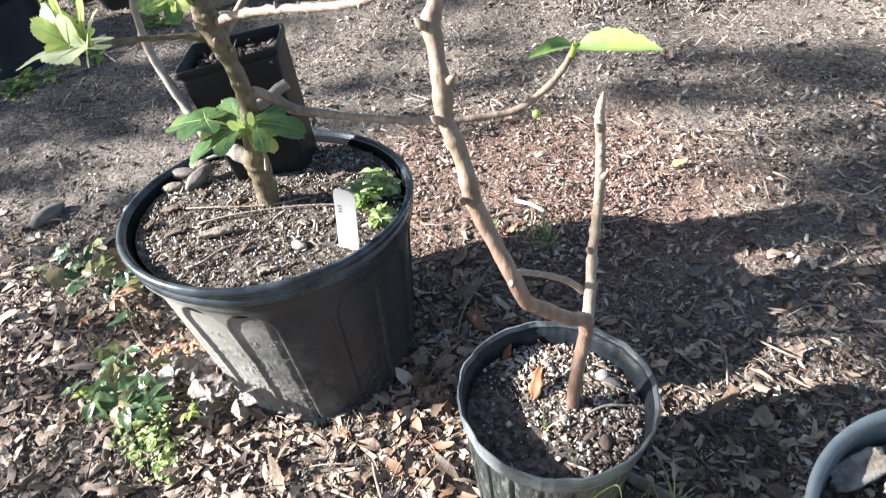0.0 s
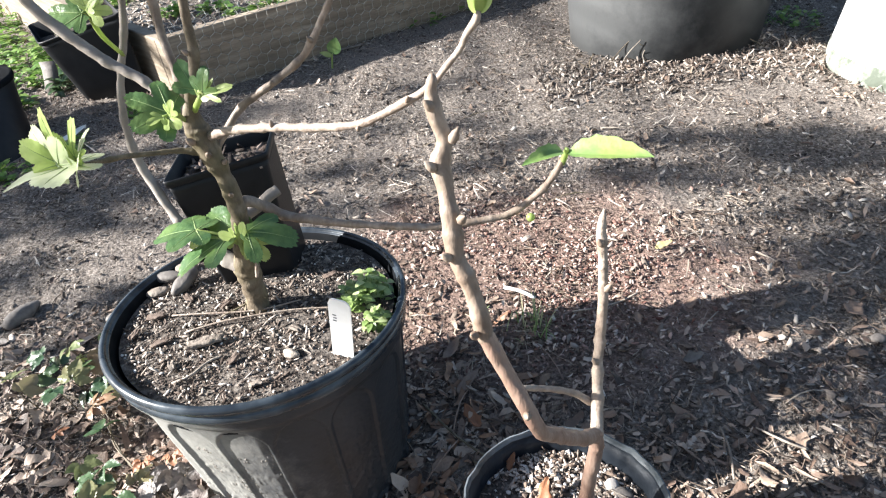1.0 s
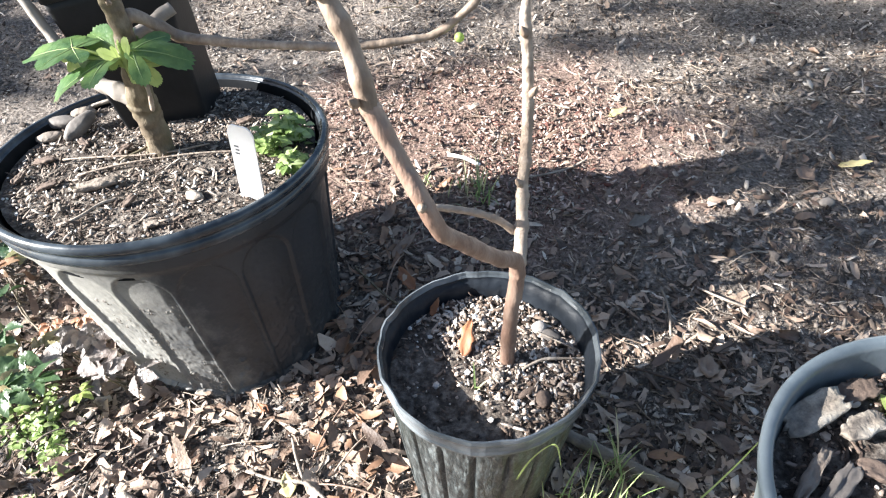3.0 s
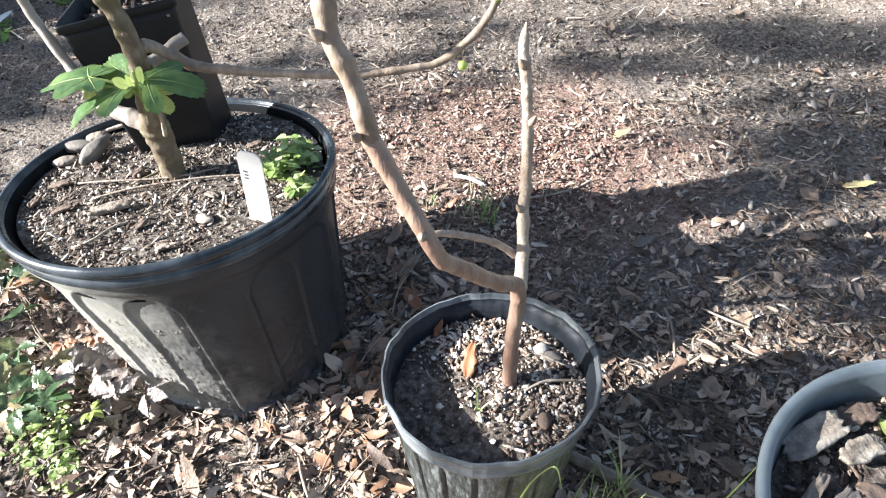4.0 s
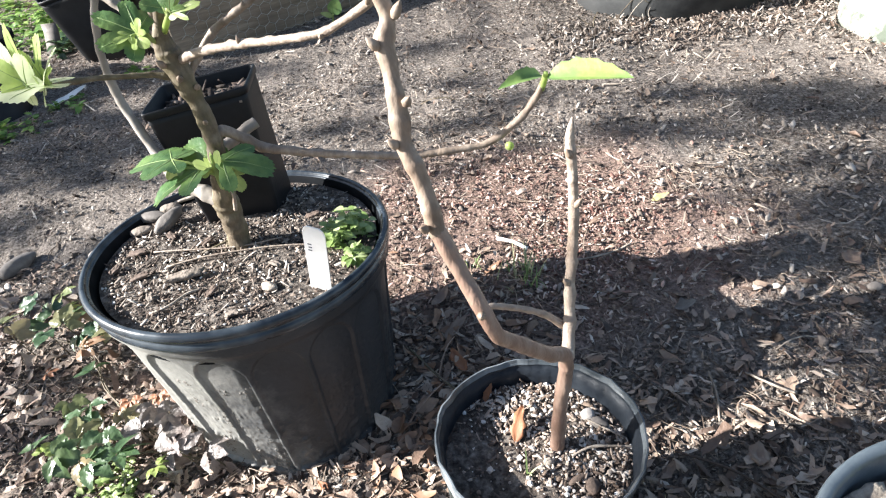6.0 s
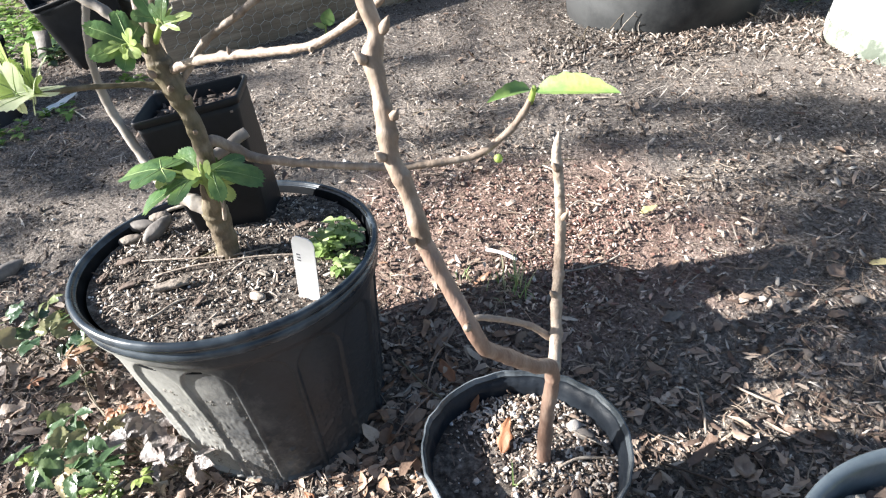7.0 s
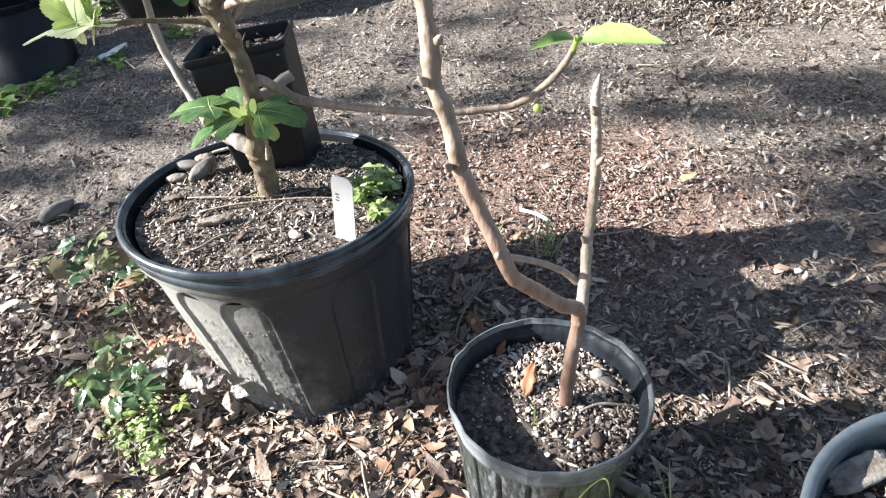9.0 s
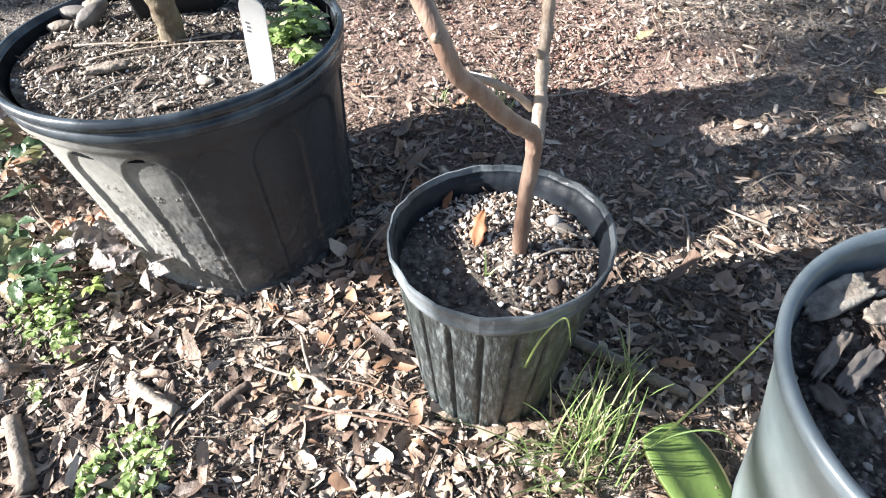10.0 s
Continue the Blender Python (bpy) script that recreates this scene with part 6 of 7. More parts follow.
broad_leaf()
stick("fallen_stick", [(*on_earth(0.168, 0.440, 0.007), 0.0065), (*on_earth(0.205, 0.410, 0.008), 0.0068), (*on_earth(0.245, 0.380, 0.007), 0.006), (*on_earth(0.276, 0.358, 0.006), 0.005)], M_LOG, "grey dead stick lying behind the small pot", "stick", sides=10)
stick("fallen_stick", [(*on_earth(-0.268, 0.424, 0.007), 0.0062), (*on_earth(-0.243, 0.406, 0.007), 0.0062), (*on_earth(-0.217, 0.389, 0.006), 0.0058)], M_PALEWOOD, "short pale cut stick lying on the mulch", "stick", sides=10)
stick("fallen_stick", [(*on_earth(-0.378, 0.395, 0.008), 0.0085), (*on_earth(-0.358, 0.362, 0.009), 0.0085), (*on_earth(-0.336, 0.322, 0.009), 0.0085)], M_LOG, "thick grey cut stick lying on the mulch", "stick", sides=10)
stick("fallen_stick", [(*on_earth(-0.178, 0.387, 0.006), 0.0055), (*on_earth(-0.165, 0.400, 0.006), 0.0058), (*on_earth(-0.150, 0.413, 0.006), 0.0045)], M_BARK, "short dark brown stick lying on the mulch", "stick", sides=8)


def forked_twig():
    ob = thing("forked_twig", on_earth(-0.143, 0.433), "pale forked dry twig lying on the mulch", "twig")
    part("stem", bar([(*on_earth(-0.146, 0.434, 0.006), 0.0017), (*on_earth(-0.110, 0.418, 0.008), 0.002), (*on_earth(-0.085, 0.412, 0.010), 0.0023), (*on_earth(-0.064, 0.393, 0.008), 0.0019)], 7, 5, rough=0.2), M_PALEWOOD, ob)
    part("side_twig", bar([(*on_earth(-0.085, 0.412, 0.010), 0.0019), (*on_earth(-0.093, 0.435, 0.014), 0.0016), (*on_earth(-0.100, 0.462, 0.010), 0.0012)], 6, 5, rough=0.2), M_PALEWOOD, ob)


forked_twig()
for pts, mat, label in (([(-0.104, 0.388), (-0.06, 0.372), (0.0, 0.356), (0.055, 0.343)], M_STEMRED, "thin red-brown twig lying on the mulch"), ([(-0.10, 0.365), (-0.05, 0.372), (0.0, 0.362), (0.04, 0.335)], M_STEMRED, "thin brown twig lying on the mulch"),
                        ([(0.352, 0.608), (0.346, 0.57), (0.335, 0.532)], M_LOG, "short straight brown twig on the dark earth"), ([(0.221, 0.858), (0.26, 0.855), (0.30, 0.866), (0.332, 0.876)], M_PALEWOOD, "pale dry twig lying on the mulch"),
                        ([(0.285, 1.030), (0.305, 1.040), (0.325, 1.036), (0.342, 1.015)], M_PALEWOOD, "curved pale twig lying on the mulch"), ([(0.122, 0.932), (0.145, 0.915), (0.168, 0.898)], M_TAG, "broken white stick lying on the mulch")) + (
                        ([(0.395, 0.60), (0.42, 0.57), (0.44, 0.56)], M_PALEWOOD, "short pale twig on the dark earth"), ([(0.27, 0.50), (0.33, 0.46), (0.38, 0.40), (0.40, 0.36)], M_BARK, "thin dark twig on the shaded earth"),
                        ([(-0.44, 0.90), (-0.36, 0.93), (-0.30, 1.0)], M_BARK, "thin dark twig on the mulch"), ([(-0.36, 2.19), (-0.24, 2.24), (-0.15, 2.27)], M_LOG, "grey stick lying before the raised bed"),
                        ([(-0.16, 2.38), (-0.04, 2.43), (0.08, 2.46)], M_LOG, "grey stick lying before the raised bed"), ([(0.55, 1.74), (0.60, 1.72), (0.64, 1.80), (0.66, 1.83)], M_BARK, "dark twig by the very large pot"),
                        ([(0.44, 1.46), (0.48, 1.44), (0.54, 1.46)], M_PALEWOOD, "pale forked twig on the earth"), ([(-0.47, 0.47), (-0.42, 0.43), (-0.385, 0.40), (-0.37, 0.37)], M_BARK, "thin curved brown twig on the mulch"),
                        ([(0.03, 0.60), (0.06, 0.56), (0.02, 0.54)], M_STEM, "thin brown twig between the pots"), ([(-0.03, 0.70), (0.01, 0.64), (0.05, 0.60)], M_STEM, "thin bent twig between the pots")):
    k = 0.0042 if "grey stick" in label else (0.003 if "white" in label else 0.0016)
    stick("twig", [(*on_earth(x, y, 0.006 + 0.004 * (i % 2)), k) for i, (x, y) in enumerate(pts)], mat, label)
r_t = random.Random(41)
for x, y, a, l, m in ((-0.060, 0.470, 1.05, 0.085, M_STEMRED), (-0.030, 0.445, 0.75, 0.070, M_TWIGPALE), (-0.140, 0.462, -0.05, 0.075, M_TWIGPALE), (-0.190, 0.520, 2.6, 0.060, M_BARK), (0.010, 0.520, 1.9, 0.060, M_STEMRED), (0.030, 0.560, 0.5, 0.055, M_BARK), (-0.240, 0.470, 0.25, 0.065, M_BARK),
                      (-0.300, 0.440, 1.4, 0.060, M_LOG), (-0.040, 0.400, -0.35, 0.080, M_STEMRED), (-0.360, 0.500, 0.5, 0.050, M_LOG), (0.020, 0.680, 1.2, 0.090, M_STEMRED), (0.080, 0.640, 2.5, 0.080, M_BARK), (-0.010, 0.600, 0.9, 0.100, M_STEMRED), (0.250, 0.780, 1.5, 0.070, M_BARK), (0.330, 0.690, 0.1, 0.050, M_BARK),
                      (0.160, 0.760, 1.9, 0.090, M_STEMRED), (0.420, 0.800, 0.7, 0.060, M_PALEWOOD), (0.480, 0.640, 0.2, 0.060, M_PALEWOOD), (0.300, 1.180, 0.1, 0.090, M_STEM), (0.060, 1.480, -0.2, 0.100, M_STEM), (-0.300, 1.250, 0.4, 0.080, M_STEM), (0.180, 1.620, 0.1, 0.120, M_STEM)):
    bow, lift = r_t.uniform(-0.12, 0.12), r_t.uniform(0.004, 0.012)
    pts = [(x + l * u * math.cos(a + bow * u), y + l * u * math.sin(a + bow * u)) for u in (-0.5, -0.2, 0.15, 0.5)]
    stick("twig", [(*on_earth(px, py, 0.005 + lift * (k in (1, 2))), r_t.uniform(0.0007, 0.0011)) for k, (px, py) in enumerate(pts)], m, "thin dry twig lying across the fallen leaves")
stone("pebble", on_earth(-0.742, 1.015, 0.010), (0.036, 0.016, 0.014), (0, 0, 62), "long smooth grey stone lying on the earth", seed=21)
stone("pebble", on_earth(0.63, 0.72, 0.004), (0.011, 0.008, 0.006), (0, 0, 10), "small blue-grey stone on the earth", seed=23)
for x, y, h, l, w, m, label in ((-0.100, 0.400, 1.75, 0.026, 0.014, M_YELLOWLEAF, "yellow fallen leaf on the mulch"), (0.353, 0.470, 1.2, 0.030, 0.020, M_LEAFDRY, "round brown fallen leaf on the dark earth"), (0.258, 0.394, -0.25, 0.036, 0.010, M_YELLOWBROWN, "narrow rusty fallen leaf beside the dead stick"),
                                (0.349, 0.726, 0.2, 0.034, 0.015, M_ROCK, "grey fallen leaf on the dark earth"), (0.314, 0.812, 1.4, 0.022, 0.012, M_LEAFDRY, "small tan fallen leaf on the earth"), (0.690, 0.795, -0.2, 0.045, 0.013, M_YELLOWLEAF, "yellow-green fallen leaf on the earth"),
                                (-0.024, 0.595, 0.3, 0.032, 0.019, M_LEAFDRY, "curled brown fallen leaf between the pots"), (0.045, 0.650, 2.0, 0.040, 0.018, M_ORANGELEAF, "brown fallen leaf in the shade"),
                                (-0.987, 1.716, 0.8, 0.11, 0.03, M_TAG, "pale strip of plastic lying on the earth"), (-0.128, 0.498, 2.4, 0.017, 0.008, M_ORANGELEAF, "small orange fallen leaf at the large pot's foot"), (0.62, 0.775, 0.5, 0.03, 0.025, M_LEAFDRY, "brown fallen leaf on the earth"),
                                (0.02, 0.71, 0.8, 0.05, 0.016, M_LEAFDRY, "long crumpled pale leaf between the pots"), (0.40, 0.985, 0.3, 0.035, 0.012, M_YELLOWLEAF, "yellowish fallen leaf on the mulch")):
    dry_leaf(on_earth(x, y, 0.007), (math.cos(h), math.sin(h), 0.08), (rnd.gauss(0, 0.2), rnd.gauss(-0.2, 0.2), 1), l, w, m, label)


# ---- unseen trees off to the side, added so their crowns dapple the light ----
def shade_tree(foot, top, patches, seed):
    """patches: where the shade falls, half width and depth, turn, number of leaves, how far off the boughs hang."""
    foot = Vector(foot)
    tree = thing("shade_tree", foot, "unseen leafy tree, added to throw dappled shade", "tree")
    r = random.Random(seed)
    back = Vector((SUN_DIR.x, SUN_DIR.y, 0)).normalized()
    rise = math.tan(se)
    hub = foot + Vector((0.05, 0.03, top))
    part("trunk", bar([(*foot, 0.09), (*(foot + Vector((0.03, 0, top * 0.3))), 0.075), (*(foot + Vector((-0.02, 0.02, top * 0.65))), 0.06), (*hub, 0.035), (*(hub + Vector((0.02, 0, 0.6))), 0.012)], 12, 6, rough=0.1), M_LOG, tree)
    leaves = bmesh.new()
    for px, py, rx, ry, turn, count, dist in patches:
        c = Vector((px, py, 0)) + back * dist + Vector((0, 0, rise * dist))
        part("bough", bar([(*hub, 0.016), (*(hub.lerp(c, 0.5) + Vector((0, 0, 0.12))), 0.010), (*c, 0.003)], 7, 5, rough=0.1), M_LOG, tree)
        for _ in range(count):
            q, a = math.sqrt(r.random()), r.uniform(0, 6.283)
            u, v = rx * q * math.cos(a), ry * q * math.sin(a)
            ct, st = math.cos(math.radians(turn)), math.sin(math.radians(turn))
            d = dist + r.uniform(-0.5, 0.5)
            p = Vector((px + u * ct - v * st, py + u * st + v * ct, 0)) + back * d + Vector((0, 0, rise * d))
            out = Vector((r.gauss(0, 1), r.gauss(0, 1), r.gauss(-0.2, 0.5)))
            plain_leaf(p, out, SUN_DIR + Vector((r.gauss(0, 0.5), r.gauss(0, 0.5), r.gauss(0, 0.5))), r.uniform(0.045, 0.085), r.uniform(0.026, 0.045), 0.2, 0.15, 0, leaves, 4)
    part("crown", leaves, M_WEED, tree, "many small green leaves", kind="stuff")


shade_tree((-6.5, -1.2, 0), 3.0, [(0.70, 0.955, 0.22, 0.045, -8, 26, 6.2), (0.92, 0.86, 0.24, 0.06, -6, 40, 6.0), (0.64, 0.875, 0.13, 0.035, -6, 13, 6.0), (0.64, 0.80, 0.12, 0.022, -3, 12, 5.6),
                                  (0.82, 0.565, 0.10, 0.016, -3, 12, 5.2), (0.53, 0.665, 0.07, 0.016, 0, 7, 5.4), (0.57, 0.552, 0.11, 0.012, -3, 10, 5.2), (0.61, 0.605, 0.06, 0.012, -3, 6, 5.2), (0.80, 1.0, 0.18, 0.04, -8, 18, 6.2), (0.98, 0.77, 0.14, 0.03, -3, 20, 5.6), (-0.55, 0.42, 0.14, 0.05, 0, 20, 4.6), (-0.56, 0.66, 0.12, 0.10, 0, 24, 4.6), (-0.62, 0.95, 0.16, 0.04, -8, 18, 5.0)], 90)
shade_tree((-6.8, 3.4, 0), 3.2, [(0.62, 1.365, 0.32, 0.045, -12, 36, 6.4), (1.00, 1.23, 0.32, 0.10, -14, 135, 6.2), (0.86, 1.03, 0.16, 0.03, -10, 18, 6.2), (0.26, 1.445, 0.12, 0.030, -14, 14, 6.4), (0.46, 1.245, 0.16, 0.045, -10, 19, 6.2), (0.62, 1.185, 0.12, 0.026, -8, 14, 6.2), (0.14, 1.36, 0.10, 0.022, -10, 10, 6.0),
                                 (0.18, 1.185, 0.12, 0.020, 18, 10, 6.0), (-0.13, 1.42, 0.15, 0.026, -10, 14, 6.0), (-0.15, 1.25, 0.17, 0.026, -10, 15, 6.0), (-0.10, 1.62, 0.30, 0.022, -10, 13, 6.4), (0.05, 1.86, 0.40, 0.024, -8, 14, 6.6),
                                 (-0.80, 1.47, 0.30, 0.09, -10, 110, 5.6), (-0.78, 1.32, 0.26, 0.05, -10, 56, 5.6), (-1.02, 1.66, 0.30, 0.11, -6, 120, 5.8), (-0.62, 1.60, 0.22, 0.05, -12, 46, 5.8), (-0.72, 1.84, 0.36, 0.09, -6, 120, 6.0), (-1.25, 1.95, 0.34, 0.14, 0, 120, 6.0),
                                 (-0.88, 1.17, 0.20, 0.05, -10, 34, 5.4), (-0.30, 2.22, 0.35, 0.06, 20, 30, 6.4), (-0.55, 1.05, 0.12, 0.03, -12, 14, 5.4)], 91)


# ---- mulch and litter over the earth ----
KEEP_OUT = [(BIG, 0.120), (SMALL, 0.062), (SIDE, 0.096)]


def spread(count, seed, power=1.0, keep=None, box=None):
    """Random spots on the earth, thicker towards the near side, or even over a box; keep gives the share that stays at a spot."""
    g = np.random.default_rng(seed)
    if box:
        x, y = g.uniform(box[0], box[1], count), g.uniform(box[2], box[3], count)
    else:
        y = 0.16 + 2.75 * g.random(count) ** (1.55 * power)
        x = 0.05 + g.uniform(-1, 1, count) * (0.46 + 0.50 * y)
    ok = np.ones(count, bool)
    for sh, k in KEEP_OUT:
        ok &= (x - sh.base.x) ** 2 + (y - sh.base.y) ** 2 > k * k
    ok &= ~(((x - BED.x) * BY.x + (y - BED.y) * BY.y > 0) & ((x - BED.x) * BX.x + (y - BED.y) * BX.y > 0))
    if keep:
        ok &= g.random(count) < keep(x, y)
    return np.stack([x, y], 1)[ok]


def litter(name, count, seed, lo, hi, ratio, thick, mat, label, category, tilt=0.4, sides=5, curl=0.0, pointed=0.0, power=1.0, keep=None, box=None, jag=0.45, lift=0.0008, fall=2.2):
    r = random.Random(seed)
    bits = []
    for x, y in spread(count, seed, power, keep, box):
        l = lo + (hi - lo) * r.random() ** fall
        bits.append((x, y, hill(x, y) + lift * r.uniform(0.3, 1.6), l, l * r.uniform(*ratio)))
    ob = part(name, chips_mesh(name, bits, thick, r, tilt, sides, curl, pointed, jag), mat, None, smooth=False)
    return tagged(ob, label, category, kind="stuff")


def leaf_scraps(count, seed, lo, hi, ratio, mat, label, keep=None, box=None, lift=0.003, fall=2.4, tilt=0.25, crease=0.5, bend=0.6):
    r = random.Random(seed)
    bits = []
    for x, y in spread(count, seed, 1.0, keep, box):
        l = lo + (hi - lo) * r.random() ** fall
        bits.append((x, y, hill(x, y) + lift * r.uniform(0.3, 1.6), l, l * r.uniform(*ratio)))
    ob = part("leaf_litter", scraps_mesh("leaf_litter", bits, r, tilt, crease, bend), mat, None)
    return tagged(ob, label, "leaf litter", kind="stuff")


def patchy(x, y, scale, seed):
    return np.array([noise.noise(Vector((a * scale, b * scale, seed))) for a, b in zip(x, y)])


def front(x, y):
    """Leaves lie thick before and between the pots and by the vine, and thin out on the open earth."""
    f = 1 / (1 + np.exp((y - 0.66 + 0.35 * np.maximum(0, x - 0.12)) * 16))
    f = np.maximum(f, 0.85 / (1 + np.exp((x + 0.20) * 22)) / (1 + np.exp((y - 0.95) * 12)))
    f = np.maximum(f, 0.75 * np.exp(-((x - 0.02) / 0.10) ** 2 - ((y - 0.66) / 0.16) ** 2))
    return f


def leafy(x, y):
    thin = 1 - 0.62 / (1 + np.exp(-(x - 0.20) * 30))
    return np.clip(front(x, y) * thin * (0.85 + 0.6 * patchy(x, y, 9, 1.5)), 0.02, 1)


def under_vine(x, y):
    return np.maximum(np.exp(-((x + 0.41) / 0.07) ** 2 - ((y - 0.56) / 0.07) ** 2), np.exp(-((x + 0.55) / 0.08) ** 2 - ((y - 0.80) / 0.07) ** 2))


def shady(x, y):
    """Shade-toned scraps of leaf trodden into the earth beyond the small pot."""
    return np.clip(np.exp(-((x - 0.36) / 0.34) ** 2 - ((y - 0.66) / 0.20) ** 2) * (0.8 + 0.8 * patchy(x, y, 8, 4.5)), 0, 1)


def red_zone(x, y):
    f = np.exp(-((x - 0.17) / 0.22) ** 2 - ((y - 0.97) / 0.15) ** 2)
    return np.clip(f * (0.7 + 1.1 * patchy(x, y, 6, 8.5) + 0.6 * patchy(x, y, 19, 3.5)), 0, 1)


def open_earth(x, y):
    return np.clip(0.42 + 0.9 * patchy(x, y, 5, 2.5) + 0.3 * front(x, y), 0.12, 1)


def straw_zone(x, y):
    return np.exp(-((x - 0.50 - 0.3 * (y - 1.03)) / 0.11) ** 2 - ((y - 1.03) / 0.07) ** 2)


litter("wood_chips", 90000, 101, 0.0014, 0.006, (0.35, 0.9), 0.0020, M_CHIP, "fine grey-brown crumbs of bark and earth", "mulch", 0.45, 4, keep=open_earth)
litter("wood_chips", 48000, 102, 0.004, 0.027, (0.12, 0.6), 0.0016, M_CHIP, "split wood chips and splinters on the earth", "mulch", 0.42, 5, 0.2, keep=open_earth, fall=3.0, lift=0.0018)
litter("wood_chips", 20000, 105, 0.0015, 0.007, (0.3, 0.8), 0.0012, M_MOULD, "dark crumbled bark and leaf mould before the pots", "mulch", 0.5, 5, keep=lambda x, y: np.clip(front(x, y) + 0.6 * shady(x, y), 0, 1), box=(-0.8, 0.85, 0.15, 1.0))
litter("wood_chips", 16000, 112, 0.005, 0.024, (0.06, 0.22), 0.0012, M_CHIP, "thin splinters and fibres among the leaves", "mulch", 0.3, 5, 0.1, keep=lambda x, y: np.clip(0.8 * front(x, y) + 0.5 * shady(x, y), 0, 1), box=(-0.8, 0.85, 0.15, 1.0), lift=0.003)
litter("bark_mulch", 30000, 106, 0.0035, 0.015, (0.2, 0.65), 0.0012, M_REDCHIP, "reddish bark mulch behind the small pot", "mulch", 0.55, 5, 0.3, keep=red_zone, box=(-0.25, 0.65, 0.60, 1.35), lift=0.003)
leaf_scraps(38000, 103, 0.004, 0.034, (0.2, 0.75), M_LEAFDRY, "dry broken brown leaves littering the earth", lambda x, y: leafy(x, y) * (1 - 0.6 * under_vine(x, y)), (-0.8, 0.75, 0.15, 1.0), 0.003, 3.0, 0.17, 0.3, 0.4)
leaf_scraps(260, 110, 0.028, 0.048, (0.3, 0.55), M_LEAFDRY, "whole dry curled leaves on the mulch", leafy, (-0.8, 0.75, 0.15, 1.0), 0.008, 1.5, 0.25, 0.35, 0.7)
leaf_scraps(6500, 108, 0.003, 0.020, (0.2, 0.7), M_LEAFSHADE, "torn shade-toned scraps of leaf trodden into the earth", shady, (-0.1, 0.95, 0.35, 1.0), 0.002, 2.2, 0.15, 0.3, 0.4)
litter("wood_chips", 34000, 111, 0.003, 0.013, (0.2, 0.8), 0.0022, M_CHIP, "dry crumbs, straw bits and chips on the open earth", "mulch", 0.5, 5, 0.2, keep=lambda x, y: np.clip(0.45 + 1.1 * patchy(x, y, 6, 6.5), 0.08, 1), box=(-1.1, 1.35, 0.95, 2.4), lift=0.0025, fall=2.6)
leaf_scraps(1500, 116, 0.010, 0.032, (0.3, 0.7), M_YELLOWBROWN, "rusty brown leaf scraps lying between the pots", lambda x, y: np.maximum(np.exp(-((x - 0.0) / 0.10) ** 2 - ((y - 0.62) / 0.18) ** 2), 0.8 * np.exp(-((x + 0.02) / 0.10) ** 2 - ((y - 0.40) / 0.10) ** 2)), (-0.3, 0.3, 0.2, 0.95), 0.006, 1.8, 0.22, 0.35, 0.5)
leaf_scraps(6500, 109, 0.006, 0.028, (0.2, 0.7), M_LEAFDRY, "scattered dry leaves on the open earth", open_earth, None, 0.003, 2.0, 0.3)
leaf_scraps(5200, 115, 0.016, 0.060, (0.03, 0.09), M_PALELITTER, "bleached straw and grass stalks on the open earth", lambda x, y: np.clip(0.25 + 1.3 * patchy(x, y, 4, 9.5) + straw_zone(x, y), 0.04, 1), (-0.9, 1.3, 0.85, 2.5), 0.005, 1.6, 0.12, 0.2, 0.25)


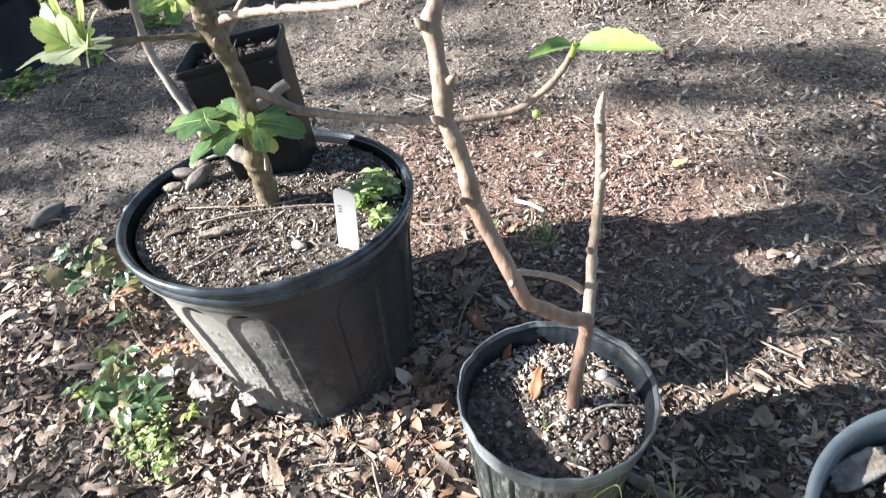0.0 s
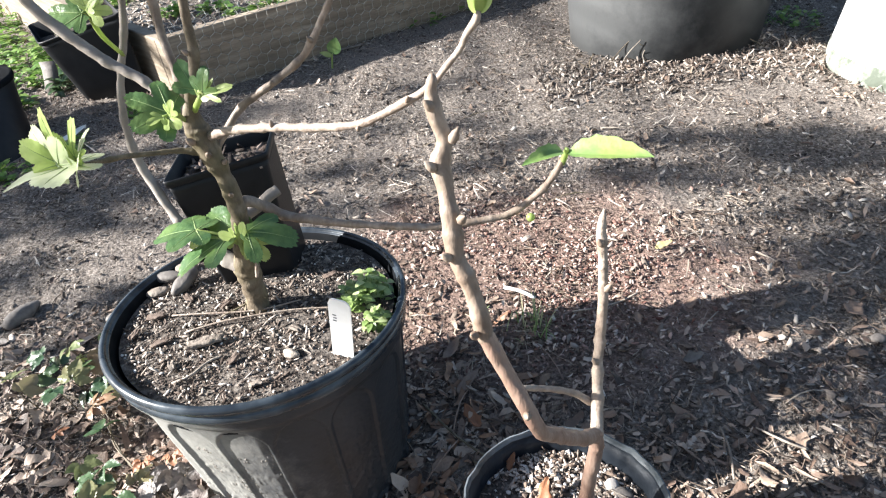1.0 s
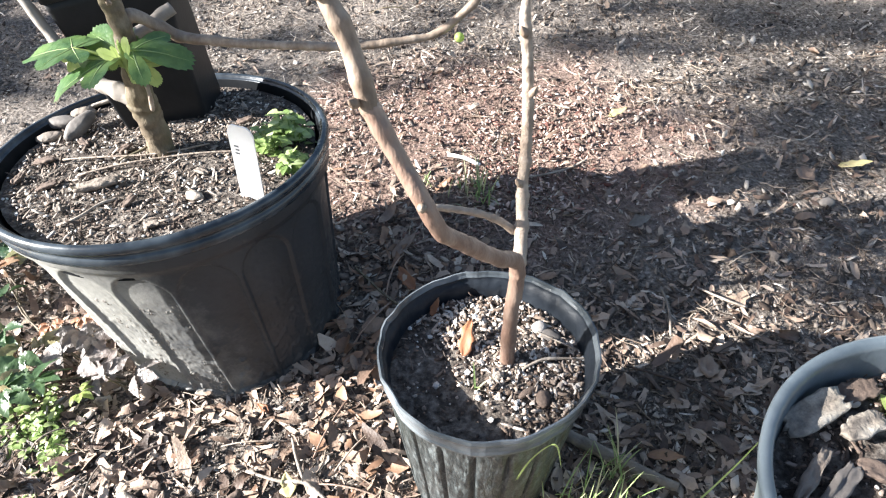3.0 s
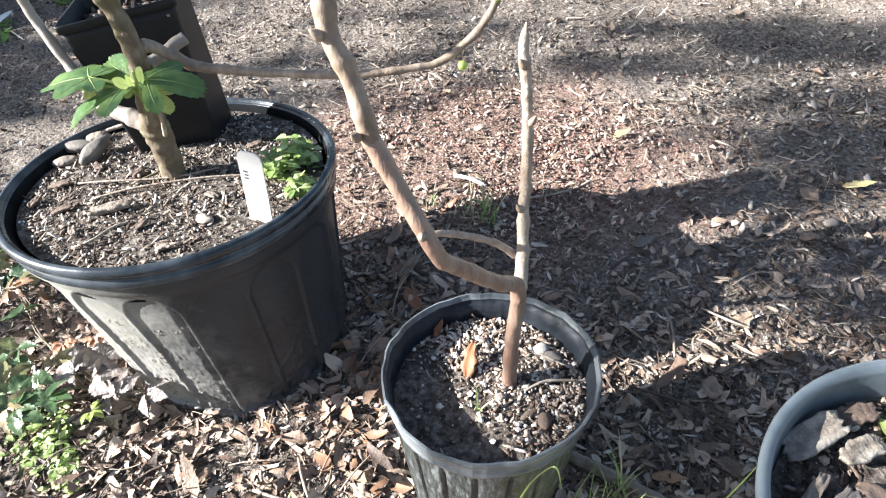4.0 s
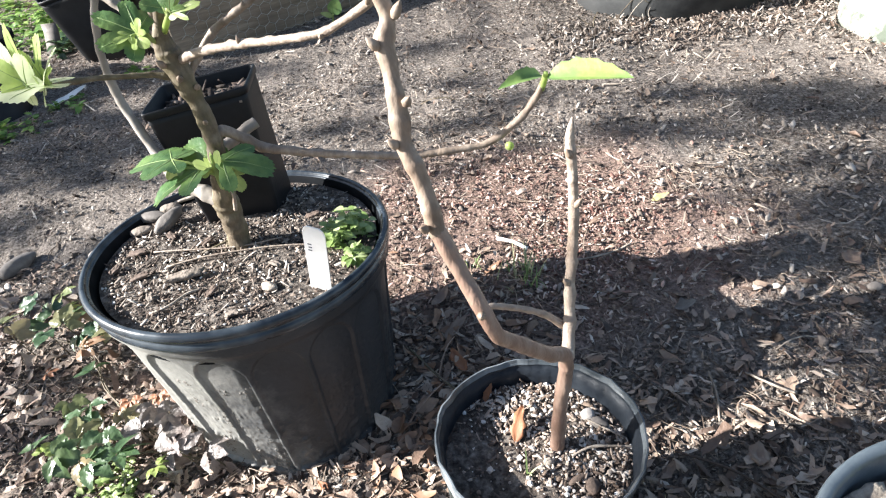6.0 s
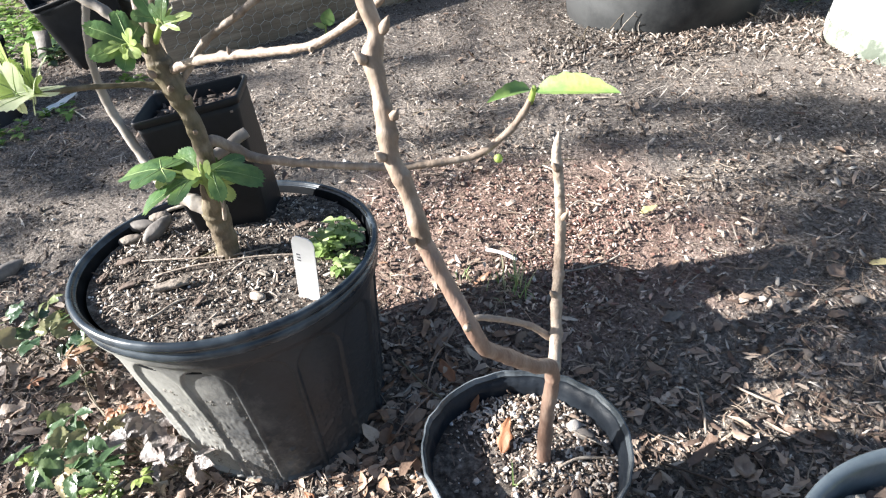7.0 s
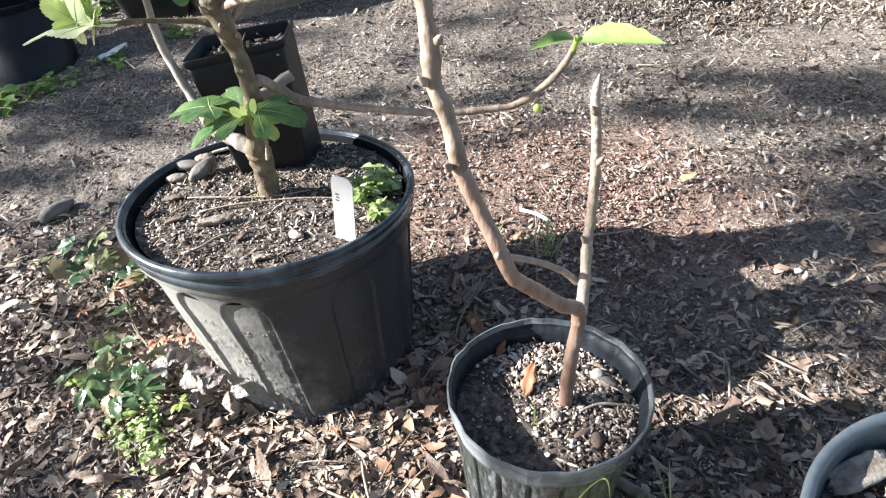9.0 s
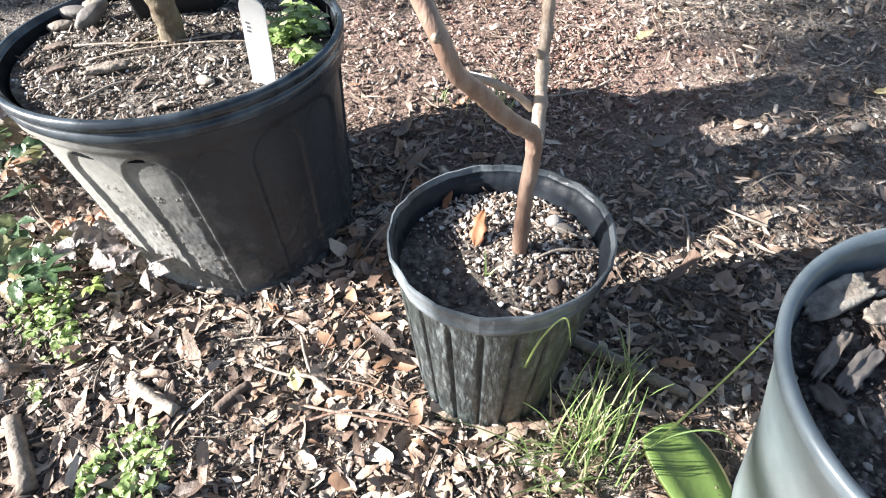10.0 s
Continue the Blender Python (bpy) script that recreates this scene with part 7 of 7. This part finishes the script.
def needles():
    r = random.Random(55)
    bm_v, bm_f = [], []
    spots = np.concatenate([spread(5200, 104, 1.0, lambda x, y: np.clip(0.5 + 1.4 * patchy(x, y, 4, 9.5), 0.1, 1)), spread(1400, 114, 1.0, red_zone, (-0.25, 0.65, 0.60, 1.35)), spread(800, 124, 1.0, straw_zone, (0.2, 0.8, 0.85, 1.2)), spread(900, 134, 1.0, leafy, (-0.6, 0.5, 0.2, 0.9))])
    for x, y in spots:
        l, a = r.uniform(0.012, 0.055), r.uniform(0, 6.283)
        w = r.uniform(0.0004, 0.0008)
        bend = r.gauss(0, 0.18)
        z0 = hill(x, y) + r.uniform(0.002, 0.007)
        lift = r.choice((0, 0, 0, 0.25)) * r.random()
        prev = None
        for i in range(5):
            u = i / 4 - 0.5
            aa = a + bend * u
            c = Vector((x + math.cos(aa) * l * u, y + math.sin(aa) * l * u, z0 + lift * l * (u + 0.5) + 0.002 * math.sin(i * 2)))
            s = Vector((-math.sin(aa), math.cos(aa), 0)) * w
            i0 = len(bm_v)
            bm_v += [c - s, c + s, c + Vector((0, 0, w * 1.6))]
            if prev is not None:
                for k in range(3):
                    k2 = (k + 1) % 3
                    bm_f.append((prev + k, prev + k2, i0 + k2, i0 + k))
            prev = i0
    ob = part("pine_needles", mesh_of("pine_needles", bm_v, bm_f), M_NEEDLE, None)
    tagged(ob, "dry brown needles and straw scattered on the earth", "straw", kind="stuff")


needles()


def debris_bank():
    r = random.Random(66)
    bits = []
    for _ in range(1600):
        x, y = r.uniform(0.35, 1.15), r.gauss(1.76, 0.08)
        if (x - 0.80) ** 2 + (y - 2.07) ** 2 < 0.27 ** 2:
            continue
        bits.append((x, y, hill(x, y) + 0.002, r.uniform(0.008, 0.034), r.uniform(0.003, 0.008)))
    ob = part("debris", chips_mesh("debris", bits, 0.002, r, 0.6, 6, 0.2), M_CHIP, None, smooth=False)
    tagged(ob, "bank of straw, twigs and chips before the very large pot", "mulch", kind="stuff")


debris_bank()
for k in range(16):
    x = 0.50 + 0.62 * rnd.random()
    y = 1.78 + 0.05 * rnd.random()
    a = rnd.uniform(0.3, 2.8)
    l = rnd.uniform(0.05, 0.13)
    stick("twig", [(*on_earth(x, y, 0.002), 0.0016), (*on_earth(x + 0.5 * l * math.cos(a), y + 0.02, 0.25 * l), 0.0014), (*on_earth(x + l * math.cos(a), y + 0.01, 0.55 * l), 0.001)], M_PALEWOOD if k % 2 else M_STEM, "dry twig sticking out of the debris bank")
